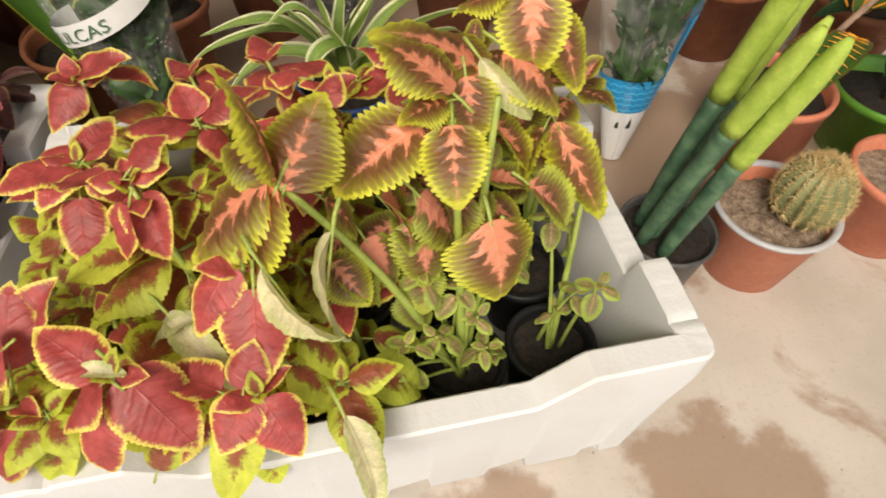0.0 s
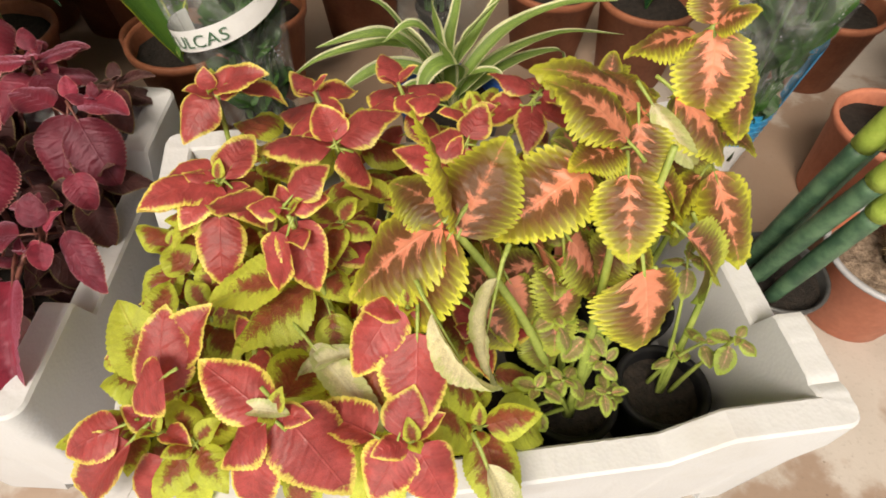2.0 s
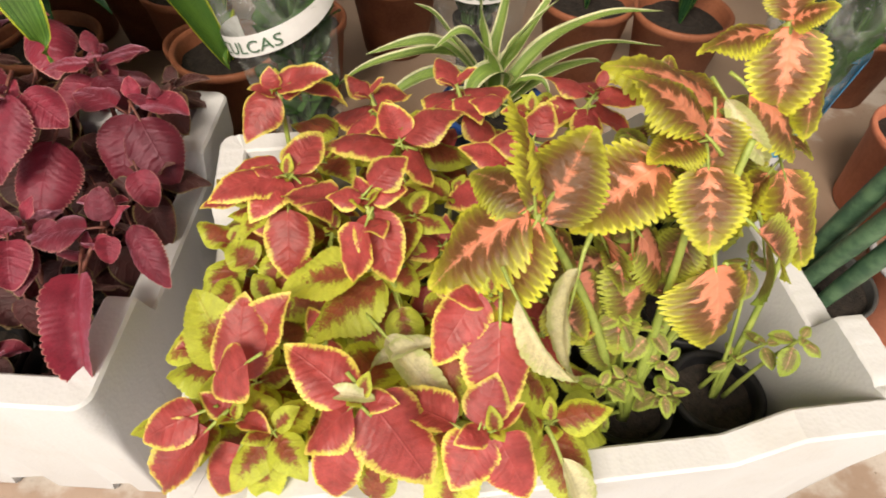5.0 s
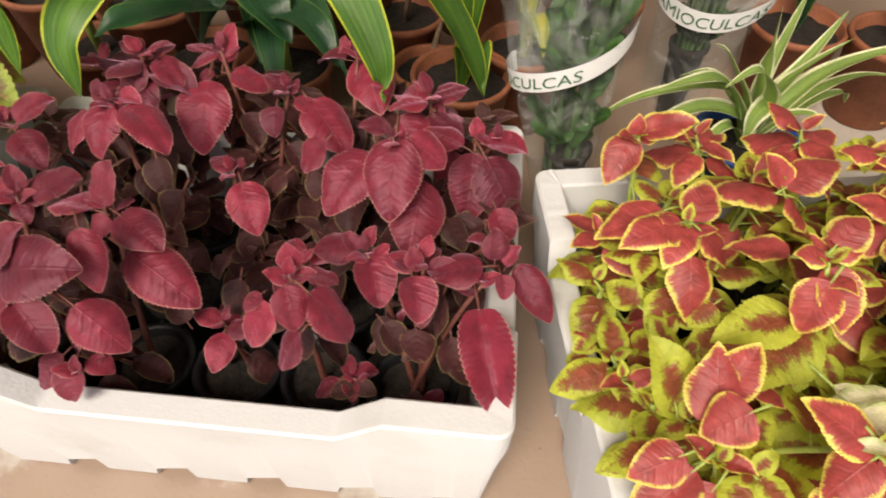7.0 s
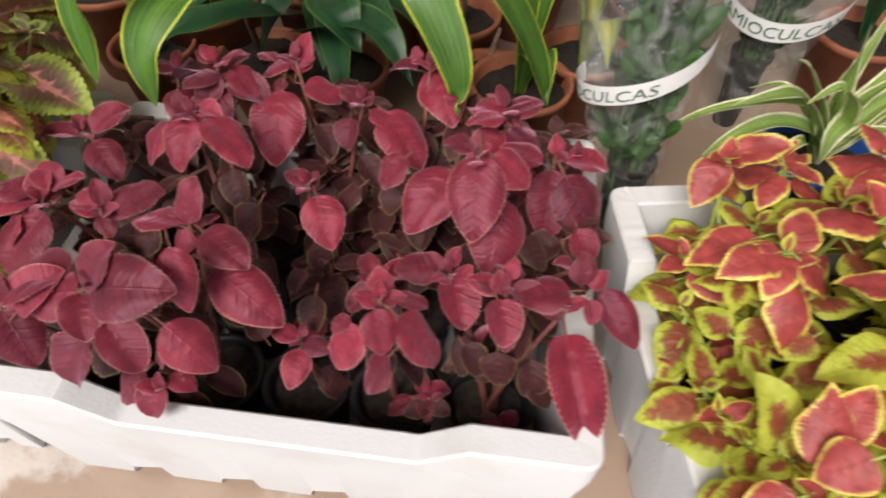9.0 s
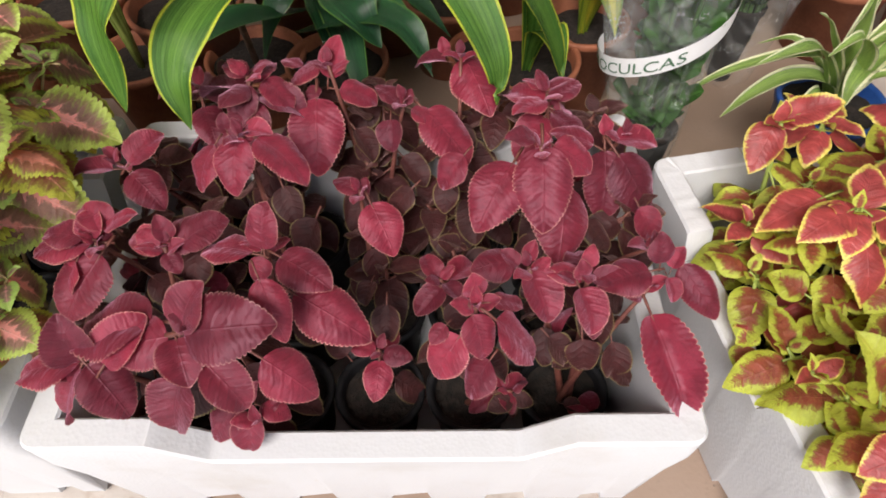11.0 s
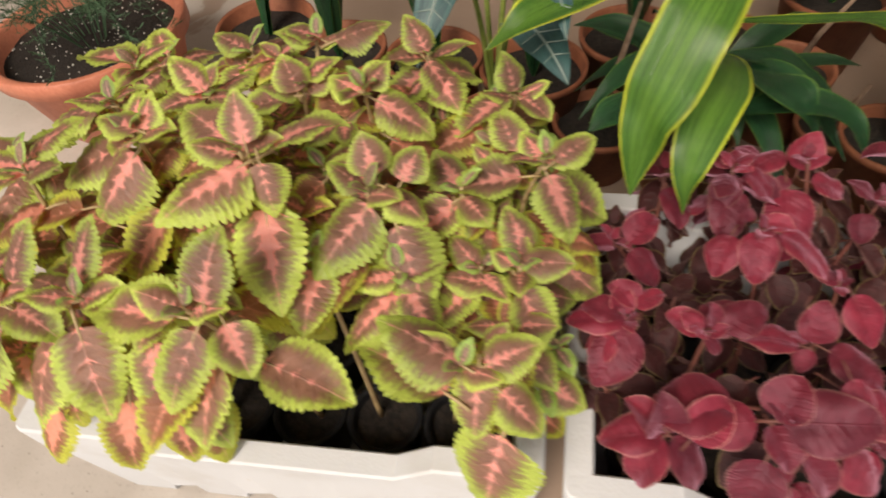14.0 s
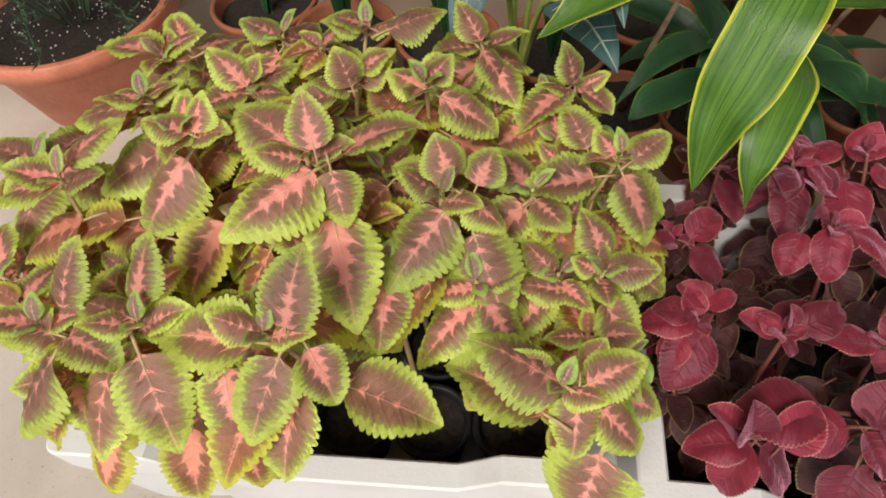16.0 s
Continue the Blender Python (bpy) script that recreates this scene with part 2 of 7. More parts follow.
    m["stem"] = grainy("green_stem", (0.20, 0.27, 0.05), (0.38, 0.46, 0.11), 40, 0.5, 0.2)
    m["stem_dark"] = grainy("dark_green_stem", (0.03, 0.07, 0.02), (0.07, 0.14, 0.04), 40, 0.4, 0.2)
    m["stem_pink"] = grainy("pinkish_stem", (0.30, 0.20, 0.10), (0.48, 0.36, 0.18), 40, 0.5, 0.2)
    m["stem_red"] = grainy("maroon_stem", (0.09, 0.025, 0.022), (0.2, 0.07, 0.05), 40, 0.55, 0.2)
    m["twig"] = grainy("bark_twig", (0.14, 0.085, 0.055), (0.34, 0.23, 0.16), 50, 0.8, 0.5)
    # coleus, by variety; "low" are the older leaves further down the stems, the maroon ones darkened for shade
    m["YR"] = leaf_material("coleus_crimson", (0.82, 0.72, 0.15), (0.38, 0.062, 0.062), (0.55, 0.14, 0.12), 0.036, 0.15, 0.0, through=0.30, relief=0.003, rough=0.42, gloss=0.6)
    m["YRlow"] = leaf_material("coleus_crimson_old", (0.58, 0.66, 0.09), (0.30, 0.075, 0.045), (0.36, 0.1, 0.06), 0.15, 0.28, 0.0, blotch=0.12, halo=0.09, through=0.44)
    m["GP"] = leaf_material("coleus_coral", (0.68, 0.72, 0.08), (0.20, 0.092, 0.036), (1.0, 0.39, 0.25), 0.055, 0.07, 0.030, 0.15, through=0.44, halo=0.17, rough=0.36, jag_pow=1.5, fray=0.20, vary=0.25, gloss=0.6)
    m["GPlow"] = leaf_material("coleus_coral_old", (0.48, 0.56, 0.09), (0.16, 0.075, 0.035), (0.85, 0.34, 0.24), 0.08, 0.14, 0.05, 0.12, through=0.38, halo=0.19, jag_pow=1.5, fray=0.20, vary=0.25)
    m["GPnew"] = leaf_material("coleus_coral_young", (0.42, 0.55, 0.10), (0.30, 0.26, 0.10), (0.8, 0.42, 0.3), 0.12, 0.2, 0.01, 0.05, through=0.38)
    m["R"] = leaf_material("coleus_maroon", (0.62, 0.29, 0.26), (0.192, 0.0165, 0.034), (0.40, 0.06, 0.08), 0.007, 0.008, 0.0, sheen=(1.0, 0.52, 0.72), through=0.22, rough=0.48, vary=0.5, relief=0.003, soft=0.3, gloss=0.62, tint=(1.0, 0.66, 0.80))
    # near-black: the shade under the crowns is put into this old-leaf colour
    m["Rlow"] = leaf_material("coleus_maroon_old_shaded", (0.20, 0.15, 0.06), (0.048, 0.009, 0.010), (0.2, 0.05, 0.05), 0.014, 0.012, 0.0, sheen=(0.32, 0.19, 0.18), through=0.15, rough=0.6, relief=0.004, soft=0.4)
    m["C"] = leaf_material("coleus_pink", (0.52, 0.66, 0.13), (0.285, 0.15, 0.108), (1.0, 0.41, 0.36), 0.082, 0.20, 0.030, 0.11, through=0.36, halo=0.12, fray=0.16, jag_pow=1.8, vary=0.22)
    m["Cnew"] = leaf_material("coleus_pink_young", (0.38, 0.58, 0.14), (0.28, 0.20, 0.14), (0.8, 0.42, 0.4), 0.13, 0.2, 0.01, 0.05, through=0.35)
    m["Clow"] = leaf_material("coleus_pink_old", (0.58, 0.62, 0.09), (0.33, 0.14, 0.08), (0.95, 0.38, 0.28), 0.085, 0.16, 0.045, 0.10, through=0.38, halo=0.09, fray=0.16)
    m["pale"] = leaf_material("leaf_withered", (0.52, 0.60, 0.24), (0.66, 0.64, 0.40), (0.72, 0.66, 0.5), 0.05, 0.16, 0.0, pale=0.15, through=0.3)
    # house plants behind
    m["spider"] = strap_material("spider_leaf", (0.24, 0.37, 0.09), (0.21, 0.34, 0.08), (0.80, 0.82, 0.56), 0.4, 0.72, through=0.25)
    m["dracaena"] = strap_material("dracaena_leaf", (0.095, 0.22, 0.035), (0.07, 0.18, 0.03), (0.58, 0.66, 0.06), 0.5, 0.90, 18.0, 0.22, 0.28)
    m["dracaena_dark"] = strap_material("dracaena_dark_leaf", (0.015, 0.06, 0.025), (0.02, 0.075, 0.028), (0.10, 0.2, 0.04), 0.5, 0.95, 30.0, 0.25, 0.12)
    m["zz"] = strap_material("zz_leaf", (0.045, 0.125, 0.025), (0.035, 0.10, 0.02), (0.03, 0.09, 0.02), 0.2, 0.98, 10.0, 0.22, 0.15)
    m["croton"] = strap_material("croton_leaf", (0.75, 0.24, 0.02), (0.035, 0.09, 0.012), (0.35, 0.07, 0.02), 0.12, 0.95, 8.0, 0.3, 0.12)
    m["croton_vein"] = grainy("croton_orange_vein", (0.65, 0.22, 0.02), (0.85, 0.42, 0.05), 60, 0.4, 0.1)
    m["croton_yellow"] = strap_material("croton_yellow_leaf", (0.52, 0.48, 0.04), (0.28, 0.33, 0.03), (0.10, 0.18, 0.02), 0.3, 0.8, 20.0, 0.3, 0.2)
    m["alocasia"] = strap_material("alocasia_leaf", (0.19, 0.30, 0.29), (0.045, 0.11, 0.115), (0.05, 0.10, 0.10), 0.06, 0.98, 6.0, 0.3, 0.1)
    m["alocasia_vein"] = grainy("alocasia_vein", (0.20, 0.28, 0.25), (0.30, 0.36, 0.32), 40, 0.5, 0.1)
    m["fern"] = grainy("fern_green", (0.025, 0.065, 0.03), (0.06, 0.13, 0.06), 30, 0.7, 0.1)
    n = Nodes("sansevieria_skin", 0.5)
    v = n.coords("Generated")
    band = n.noise(n.coords(), 46.0, 4, 0.6)
    c = n.mix(n.step(band, 0.35, 0.7), (0.035, 0.085, 0.05), (0.10, 0.19, 0.105))
    n.color(c)
    n.bump(band, 0.3, 0.003)
    m["sans"] = n.m
    m["sans_tip"] = grainy("lime_coating", (0.25, 0.36, 0.045), (0.38, 0.49, 0.085), 70, 0.7, 0.6, 300, 0.003)
    m["cactus"] = grainy("cactus_skin", (0.13, 0.15, 0.06), (0.24, 0.24, 0.11), 30, 0.6, 0.3)
    m["spine"] = grainy("cactus_spines", (0.48, 0.33, 0.13), (0.70, 0.52, 0.27), 60, 0.5, 0.1)
    m["white"] = grainy("white_film", (0.74, 0.74, 0.74), (0.84, 0.84, 0.84), 10, 0.4, 0.1)
    m["blue_light"] = grainy("light_blue_print", (0.05, 0.42, 0.72), (0.09, 0.5, 0.8), 10, 0.4, 0.1)
    m["blue"] = grainy("blue_print", (0.01, 0.26, 0.55), (0.02, 0.33, 0.65), 10, 0.4, 0.1)
    m["ink"] = grainy("green_ink", (0.06, 0.14, 0.08), (0.09, 0.19, 0.11), 60, 0.5, 0.05)
    # thin clear film: mostly seen through, with a gloss and a faint haze
    n = Nodes("clear_film", 0.12)
    n.color((0.85, 0.87, 0.86))
    v = n.coords()
    drops = n.step(n.voronoi(v, 150.0), 0.12, 0.2, 1.0, 0.0)
    crease = n.noise(v, 14.0, 4, 0.6, distort=1.5)
    n.bump(n.math("ADD", n.math("MULTIPLY", drops, 0.5), crease), 0.8, 0.01)
    tr = n.t.nodes.new("ShaderNodeBsdfTransparent")
    tr.inputs[0].default_value = (0.95, 0.965, 0.96, 1)
    mx = n.t.nodes.new("ShaderNodeMixShader")
    n.t.links.new(n.math("MAXIMUM", n.step(crease, 0.45, 0.72, 0.04, 0.24), n.math("MULTIPLY", n.step(n.voronoi(v, 210.0), 0.2, 0.3, 0.5, 0.0), n.step(n.noise(v, 22.0, 2), 0.5, 0.65))), mx.inputs[0])
    n.t.links.new(tr.outputs[0], mx.inputs[1])
    n.t.links.new(n.p.outputs[0], mx.inputs[2])
    n.t.links.new(mx.outputs[0], n.t.nodes["Material Output"].inputs[0])
    m["film"] = n.m
    return m


M = make_materials()

# ---------------------------------------------------------------- building helpers


def mesh_of(name, bm, *mats, smooth=True):
    me = bpy.data.meshes.new(name)
    bm.normal_update()
    bm.to_mesh(me)
    bm.free()
    for x in mats:
        me.materials.append(M[x])
    if smooth:
        me.shade_smooth()
    return me


def part(name, bm, material, parent, label="", smooth=True):
    """Links a bmesh as one mesh object under a thing or under a part."""
    ob = new(name, mesh_of(name, bm, material, smooth=smooth))
    ob.parent = parent
    return tagged(ob, label)


def piece(name, me, parent, m):
    """An object of its own on a shared mesh."""
    ob = new(name, me)
    ob.parent = parent
    ob.matrix_basis = m
    return ob


def thing(name, m, label, category, group=""):
    ob = new(name)
    ob.empty_display_size = 0.03
    ob.matrix_basis = m
    return tagged(ob, label, category, group)


def tube(bm, pts, radii, n=8, cap=True):
    pts = [Vector(p) for p in pts]
    rings, side = [], None
    for k, p in enumerate(pts):
        d = (pts[min(k + 1, len(pts) - 1)] - pts[max(k - 1, 0)]).normalized()
        side = (Vector((0.31, 0.95, 0.02)) if side is None else side)
        a = (side - d * side.dot(d)).normalized()
        b, side = d.cross(a), a
        rings.append([bm.verts.new(p + (a * math.cos(2 * math.pi * j / n) + b * math.sin(2 * math.pi * j / n)) * radii[k]) for j in range(n)])
    for r0, r1 in zip(rings, rings[1:]):
        for j in range(n):
            bm.faces.new((r0[j], r0[(j + 1) % n], r1[(j + 1) % n], r1[j]))
    if cap:
        bm.faces.new(rings[0][::-1])
        bm.faces.new(rings[-1])
    return bm


def lathe(bm, profile, n=36, wob=0.0):
    rings = []
    for k, (r, z) in enumerate(profile):
        rings.append([bm.verts.new(((r + wob * noise.noise((math.cos(a) * 3, math.sin(a) * 3, z * 20))) * math.cos(a), r * math.sin(a), z)) for a in (2 * math.pi * j / n for j in range(n))])
    for r0, r1 in zip(rings, rings[1:]):
        for j in range(n):
            bm.faces.new((r0[j], r0[(j + 1) % n], r1[(j + 1) % n], r1[j]))
    bm.faces.new(rings[0][::-1])
    bm.faces.new(rings[-1])
    return bm


def bezier(a, b, c, n=14):
    a, b, c = Vector(a), Vector(b), Vector(c)
    return [a * (1 - t) ** 2 + b * 2 * t * (1 - t) + c * t * t for t in (k / n for k in range(n + 1))]


def ribbon(bm, pts, width, fold=0.25, nu=4, wave=0.0, shape=None, twist=0.0):
    """A long leaf along pts, with the strap UVs: across from midrib (0) to margin (1), and along."""
    uv = bm.loops.layers.uv.verify()
    n = len(pts) - 1
    rows = []
    for k, p in enumerate(pts):
        t = k / n
        d = (pts[min(k + 1, n)] - pts[max(k - 1, 0)]).normalized()
        s = d.cross(Vector((0, 0, 1)))
        s = s.normalized() if s.length > 1e-4 else Vector((1, 0, 0))
        up = s.cross(d)
        a = twist * t
        s, up = s * math.cos(a) + up * math.sin(a), up * math.cos(a) - s * math.sin(a)
        w = width * (shape(t) if shape else min(1, 0.45 + 1.8 * t) * (1 - t ** 3) ** 0.8) + 0.0004
        row = []
        for j in range(-nu, nu + 1):
            u = j / nu
            off = s * (u * w) + up * (abs(u) ** 1.3 * w * fold + wave * w * math.sin(t * 17 + (2 if u > 0 else 0)) * abs(u) ** 2)
            row.append((bm.verts.new(p + off), abs(u), t))
        rows.append(row)
    for r0, r1 in zip(rows, rows[1:]):
        for j in range(2 * nu):
            q = (r0[j], r0[j + 1], r1[j + 1], r1[j])
            f = bm.faces.new([x[0] for x in q])
            for lp, x in zip(f.loops, q):
                lp[uv].uv = (x[1], x[2])
    return bm


def strap_part(name, bm, material, parent, label=""):
    ob = part(name, bm, material, parent, label)
    ob.data.uv_layers[0].name = "edge"
    return ob


def disc_soil(r, z, seed=0, lumps=0.004):
    """A disc of lumpy soil."""
    bm = bmesh.new()
    rings, n = [], 26
    for k in range(1, 9):
        q = r * k / 8
        rings.append([bm.verts.new((q * math.cos(a), q * math.sin(a), z + lumps * noise.noise((q * 90 * math.cos(a) + seed, q * 90 * math.sin(a), seed * 1.7)))) for a in (2 * math.pi * j / n for j in range(n))])
    mid = bm.verts.new((0, 0, z))
    for j in range(n):
        bm.faces.new((mid, rings[0][j], rings[0][(j + 1) % n]))
    for r0, r1 in zip(rings, rings[1:]):
        for j in range(n):
            bm.faces.new((r0[j], r1[j], r1[(j + 1) % n], r0[(j + 1) % n]))
    return bm


def pot_mesh(r, h, base=0.74, wall=0.003, lip=0.006, liph=0.012, n=40):
    """A tapered pot with a rolled lip, open at the top, standing on z = 0."""
    b = r * base
    s = lambda z: b + (r - lip * 0.4 - b) * z / h
    prof = [(b * 0.9, 0.0), (b, 0.003), (s(h - liph), h - liph), (r, h - liph + 0.001), (r + 0.001, h - 0.002), (r - 0.001, h), (r - wall - lip * 0.3, h), (s(h) - wall - lip * 0.4, h - 0.004), (s(h * 0.5) - wall, h * 0.5), (b - wall, 0.006)]
    return lathe(bmesh.new(), prof, n)

# ---------------------------------------------------------------- setting


def slab(name, x0, x1, y0, y1, z0, z1, material, label, category):
    bm = bmesh.new()
    bmesh.ops.create_cube(bm, size=1, matrix=Matrix.LocRotScale(((x0 + x1) / 2, (y0 + y1) / 2, (z0 + z1) / 2), None, (x1 - x0, y1 - y0, z1 - z0)))
    ob = new(name, mesh_of(name, bm, material, smooth=False))
    return tagged(ob, label, category, kind="structure")


slab("ground", -40, 40, -40, 40, -0.1, 0.0, "floor", "beige cement floor with damp stains, specks of dirt and painted shade", "floor")
slab("wall_north", -6, 6, 2.6, 2.75, 0.0, 2.9, "wall", "plain plastered wall behind the plants", "wall")

# out of view: added so that its front edge keeps sun off the back
slab("ceiling", -6, 6, -0.68, 2.75, 2.9, 3.0, "wall", "unseen plain roof slab added to shade the back, open to the front", "ceiling")
slab("wall_west", -6.15, -6, -0.68, 2.75, 0.0, 2.9, "wall", "plain plastered side wall", "wall")

# ---------------------------------------------------------------- polystyrene boxes

BOX_L, BOX_D, BOX_H = 0.592, 0.41, 0.25


def foam_box(x, y, turn, label, seed, rough):
    """An open polystyrene crate: high corners, lowered sides, slots under the lower edge. x, y: its near right corner."""
    m = pose(x, y, 0, 0, 0, turn) @ pose(-BOX_L / 2, BOX_D / 2, 0)
    root = thing("polystyrene_box", m, label, "box", "polystyrene boxes")
    rnd = random.Random(seed)
    hx, hy, cr, step = BOX_L / 2, BOX_D / 2, 0.016, 0.004
    # the outline as (x, y, outward x, outward y, distance from the nearest corner, place along its side, side's length)
    line = []
    for sx, sy, ox, oy, length in ((-hx, -hy, 0, -1, BOX_L), (hx, -hy, 1, 0, BOX_D), (hx, hy, 0, 1, BOX_L), (-hx, hy, -1, 0, BOX_D)):
        dx, dy = -oy, ox
        count = round((length - 2 * cr) / step)
        for k in range(count + 1):
            s = cr + (length - 2 * cr) * k / count
            line.append((sx + dx * s, sy + dy * s, ox, oy, min(s, length - s), s, length))
        cx, cy = sx + dx * (length - cr) - ox * cr, sy + dy * (length - cr) - oy * cr
        for k in range(1, 5):
            a = math.atan2(oy, ox) + math.pi / 2 * k / 5
            line.append((cx + cr * math.cos(a), cy + cr * math.sin(a), math.cos(a), math.sin(a), 0.0, 0.0, length))

    def smooth(v, lo, hi):
        v = max(0, min(1, (v - lo) / (hi - lo)))
        return v * v * (3 - 2 * v)

    rows = []
    for px, py, ox, oy, d, s, length in line:
        low = max(0, min(1, (d - 0.112) / 0.045)) if length == BOX_L else max(0, min(1, (d - 0.108) / 0.012))
        chip = noise.noise((px * 150 + seed, py * 150, 3.1)) * 0.0005 * rough + max(0, noise.noise((px * 40, py * 40 + seed, 8)) - 0.45) * -0.014 * rough
        top = BOX_H - 0.036 * low + chip
        slot = 0.0
        if 0.05 < s < length - 0.05:
            q = (s - 0.085) % 0.108
            slot = (1 - smooth(abs(q - 0.022), 0.021, 0.0255)) * (0.55 + 0.45 * min(1.0, q / 0.044))

        def at(out, z):
            """A point so far out from the outline, kept inside the corners."""
            lx, ly = hx + out, hy + out
            return (max(-lx, min(lx, px + ox * out)), max(-ly, min(ly, py + oy * out)), z)

        wall, inset, nook = 0.029, 0.026, 0.05 * slot
        crumb = noise.noise((px * 190, py * 190 + seed, 1)) * 0.0006 * rough
        rows.append([
            at(-inset - nook - 0.002, 0.0), at(-inset - nook, 0.003), at(-inset - nook + 0.002, 0.003 + 0.028 * slot), at(-inset + 0.003, 0.006 + 0.028 * slot), at(-0.010, BOX_H - 0.10), at(-0.0015, BOX_H - 0.045),
            at(0.0, top - 0.003), at(-0.0025 + crumb * 0.6, top + crumb), at(-wall + 0.0025 + crumb, top + crumb * 0.7), at(-wall, top - 0.0025), at(-wall - 0.006, 0.17), at(-wall - 0.009, 0.12), at(-wall - 0.012, 0.045), at(-wall - 0.02, 0.04)])
    n = len(rows)

    def strip(lo, hi, closed):
        bm = bmesh.new()
        rings = [[bm.verts.new(c) for c in r[lo:hi + 1]] for r in rows]
        for k in range(n):
            r0, r1 = rings[k], rings[(k + 1) % n]
            for j in range(hi - lo):
                bm.faces.new((r0[j], r1[j], r1[j + 1], r0[j + 1]))
        if closed == "under":
            bm.faces.new([r[0] for r in rings][::-1])
        if closed == "floor":
            bm.faces.new([r[-1] for r in rings])
        bmesh.ops.dissolve_degenerate(bm, dist=0.00005, edges=bm.edges[:])
        return bm

    for name, lo, hi, closed in (("outer_wall", 0, 6, "under"), ("rim", 6, 9, ""), ("inner_wall", 9, 13, "floor")):
        part(name, strip(lo, hi, closed), "foam", root).data.set_sharp_from_angle(angle=radians(32))
    return root, m


BOX_A = foam_box(0.302, 0.279, 13.0, "white polystyrene box with a chipped rim, holding potted coleus", 3, 1.6)
BOX_B = foam_box(-0.362, 0.214, 3.0, "white polystyrene box with lowered rim, holding pots of maroon coleus", 11, 0.6)
BOX_C = foam_box(-0.972, 0.195, 4.3, "white polystyrene box hidden under bushy green and pink coleus", 23, 0.7)

# ---------------------------------------------------------------- coleus


def coleus_leaf(name, material, stalk, width, teeth, tooth, bend, cup, curl, seed, pinch=1.0, tip=0.3, wavy=0.03, quilt=0.005, full=0.56, fine=5, nu=4):
    """One blade of length 1 along +x, toothed at the margin, with its stalk; carries the margin and vein UVs."""
    bm = bmesh.new()
    e_uv = bm.loops.layers.uv.new("edge")
    v_uv = bm.loops.layers.uv.new("vein")
    nv = teeth * fine

    def half(t):
        return width * (max(t, 0) ** full) * (max(1 - t, 0) ** (0.86 * pinch)) * 2.5

    mids, mx, mz = [], 0.0, 0.0
    for k in range(nv + 1):
        t = k / nv
        a = bend * (t - 0.25) + tip * t ** 3
        mids.append((a, mx, mz))
        mx, mz = mx + math.cos(a) / nv, mz - math.sin(a) / nv
    rows = []
    for k in range(nv + 1):
        t = (k / nv)
        w0 = half(t)
        ph = (k % fine) / fine
        bite = abs(math.sin(math.pi * ph)) ** 0.5
        w = w0 * (1 - tooth * 1.6 * (1 - bite)) if 0.02 < t < 0.985 else w0
        row = []
        lift = math.sin(t * 9 + seed) * 0.012
        for j in range(-nu, nu + 1):
            u = j / nu
            uu = math.copysign(abs(u) ** 0.85, u)
            y = uu * w
            x = t + 0.05 * abs(uu) * (1 - t) * 0.5 + (0.006 * bite * abs(u) ** 3)
            # follow the drooping midrib, fold the halves up, let the margin curl
            ang, cx, cz = mids[k]
            cx += (x - t) * math.cos(ang)
            cz -= (x - t) * math.sin(ang)
            up = cup * abs(y) - curl * abs(y) ** 2 * 5 - quilt * math.cos(6 * 2 * math.pi * (t - 0.62 * abs(y))) * min(1, abs(y) * 9) + 0.012 * noise.noise((t * 6 + seed * 3, y * 8, seed)) + wavy * math.sin(t * 8 + seed * 2.3 + (1.7 if u > 0 else 0)) * abs(u) ** 2 * math.sin(math.pi * t) + lift * u
            row.append((bm.verts.new((cx + up * math.sin(ang), y, cz + up * math.cos(ang))), min(w - abs(y) + max(0, 0.14 - t) * 0.9, (1 - t) * 0.55 + 0.004), abs(y), t, (t - abs(y) * 0.62) * 6.0))
        rows.append(row)
    for r0, r1 in zip(rows, rows[1:]):
        for j in range(2 * nu):
            q = (r0[j], r0[j + 1], r1[j + 1], r1[j])
            f = bm.faces.new([x[0] for x in q])
            for lp, x in zip(f.loops, q):
                lp[e_uv].uv = (max(0, x[1]), x[2])
                lp[v_uv].uv = (x[3], x[4] + 20)
    before = len(bm.faces)
    tube(bm, [(-0.26, 0, -0.03), (-0.12, 0, -0.005), (0.02, 0, -0.003), (mids[nv // 2][1], 0, mids[nv // 2][2] - 0.006)], [0.024, 0.02, 0.017, 0.006], 5)
    bm.faces.ensure_lookup_table()
    for f in bm.faces[before:]:
        f.material_index = 1
    me = mesh_of(name, bm, material, stalk)
    CHORD[me.name] = (math.hypot(mx, mz), math.degrees(math.atan2(-mz, mx)))
    return me


CHORD = {}
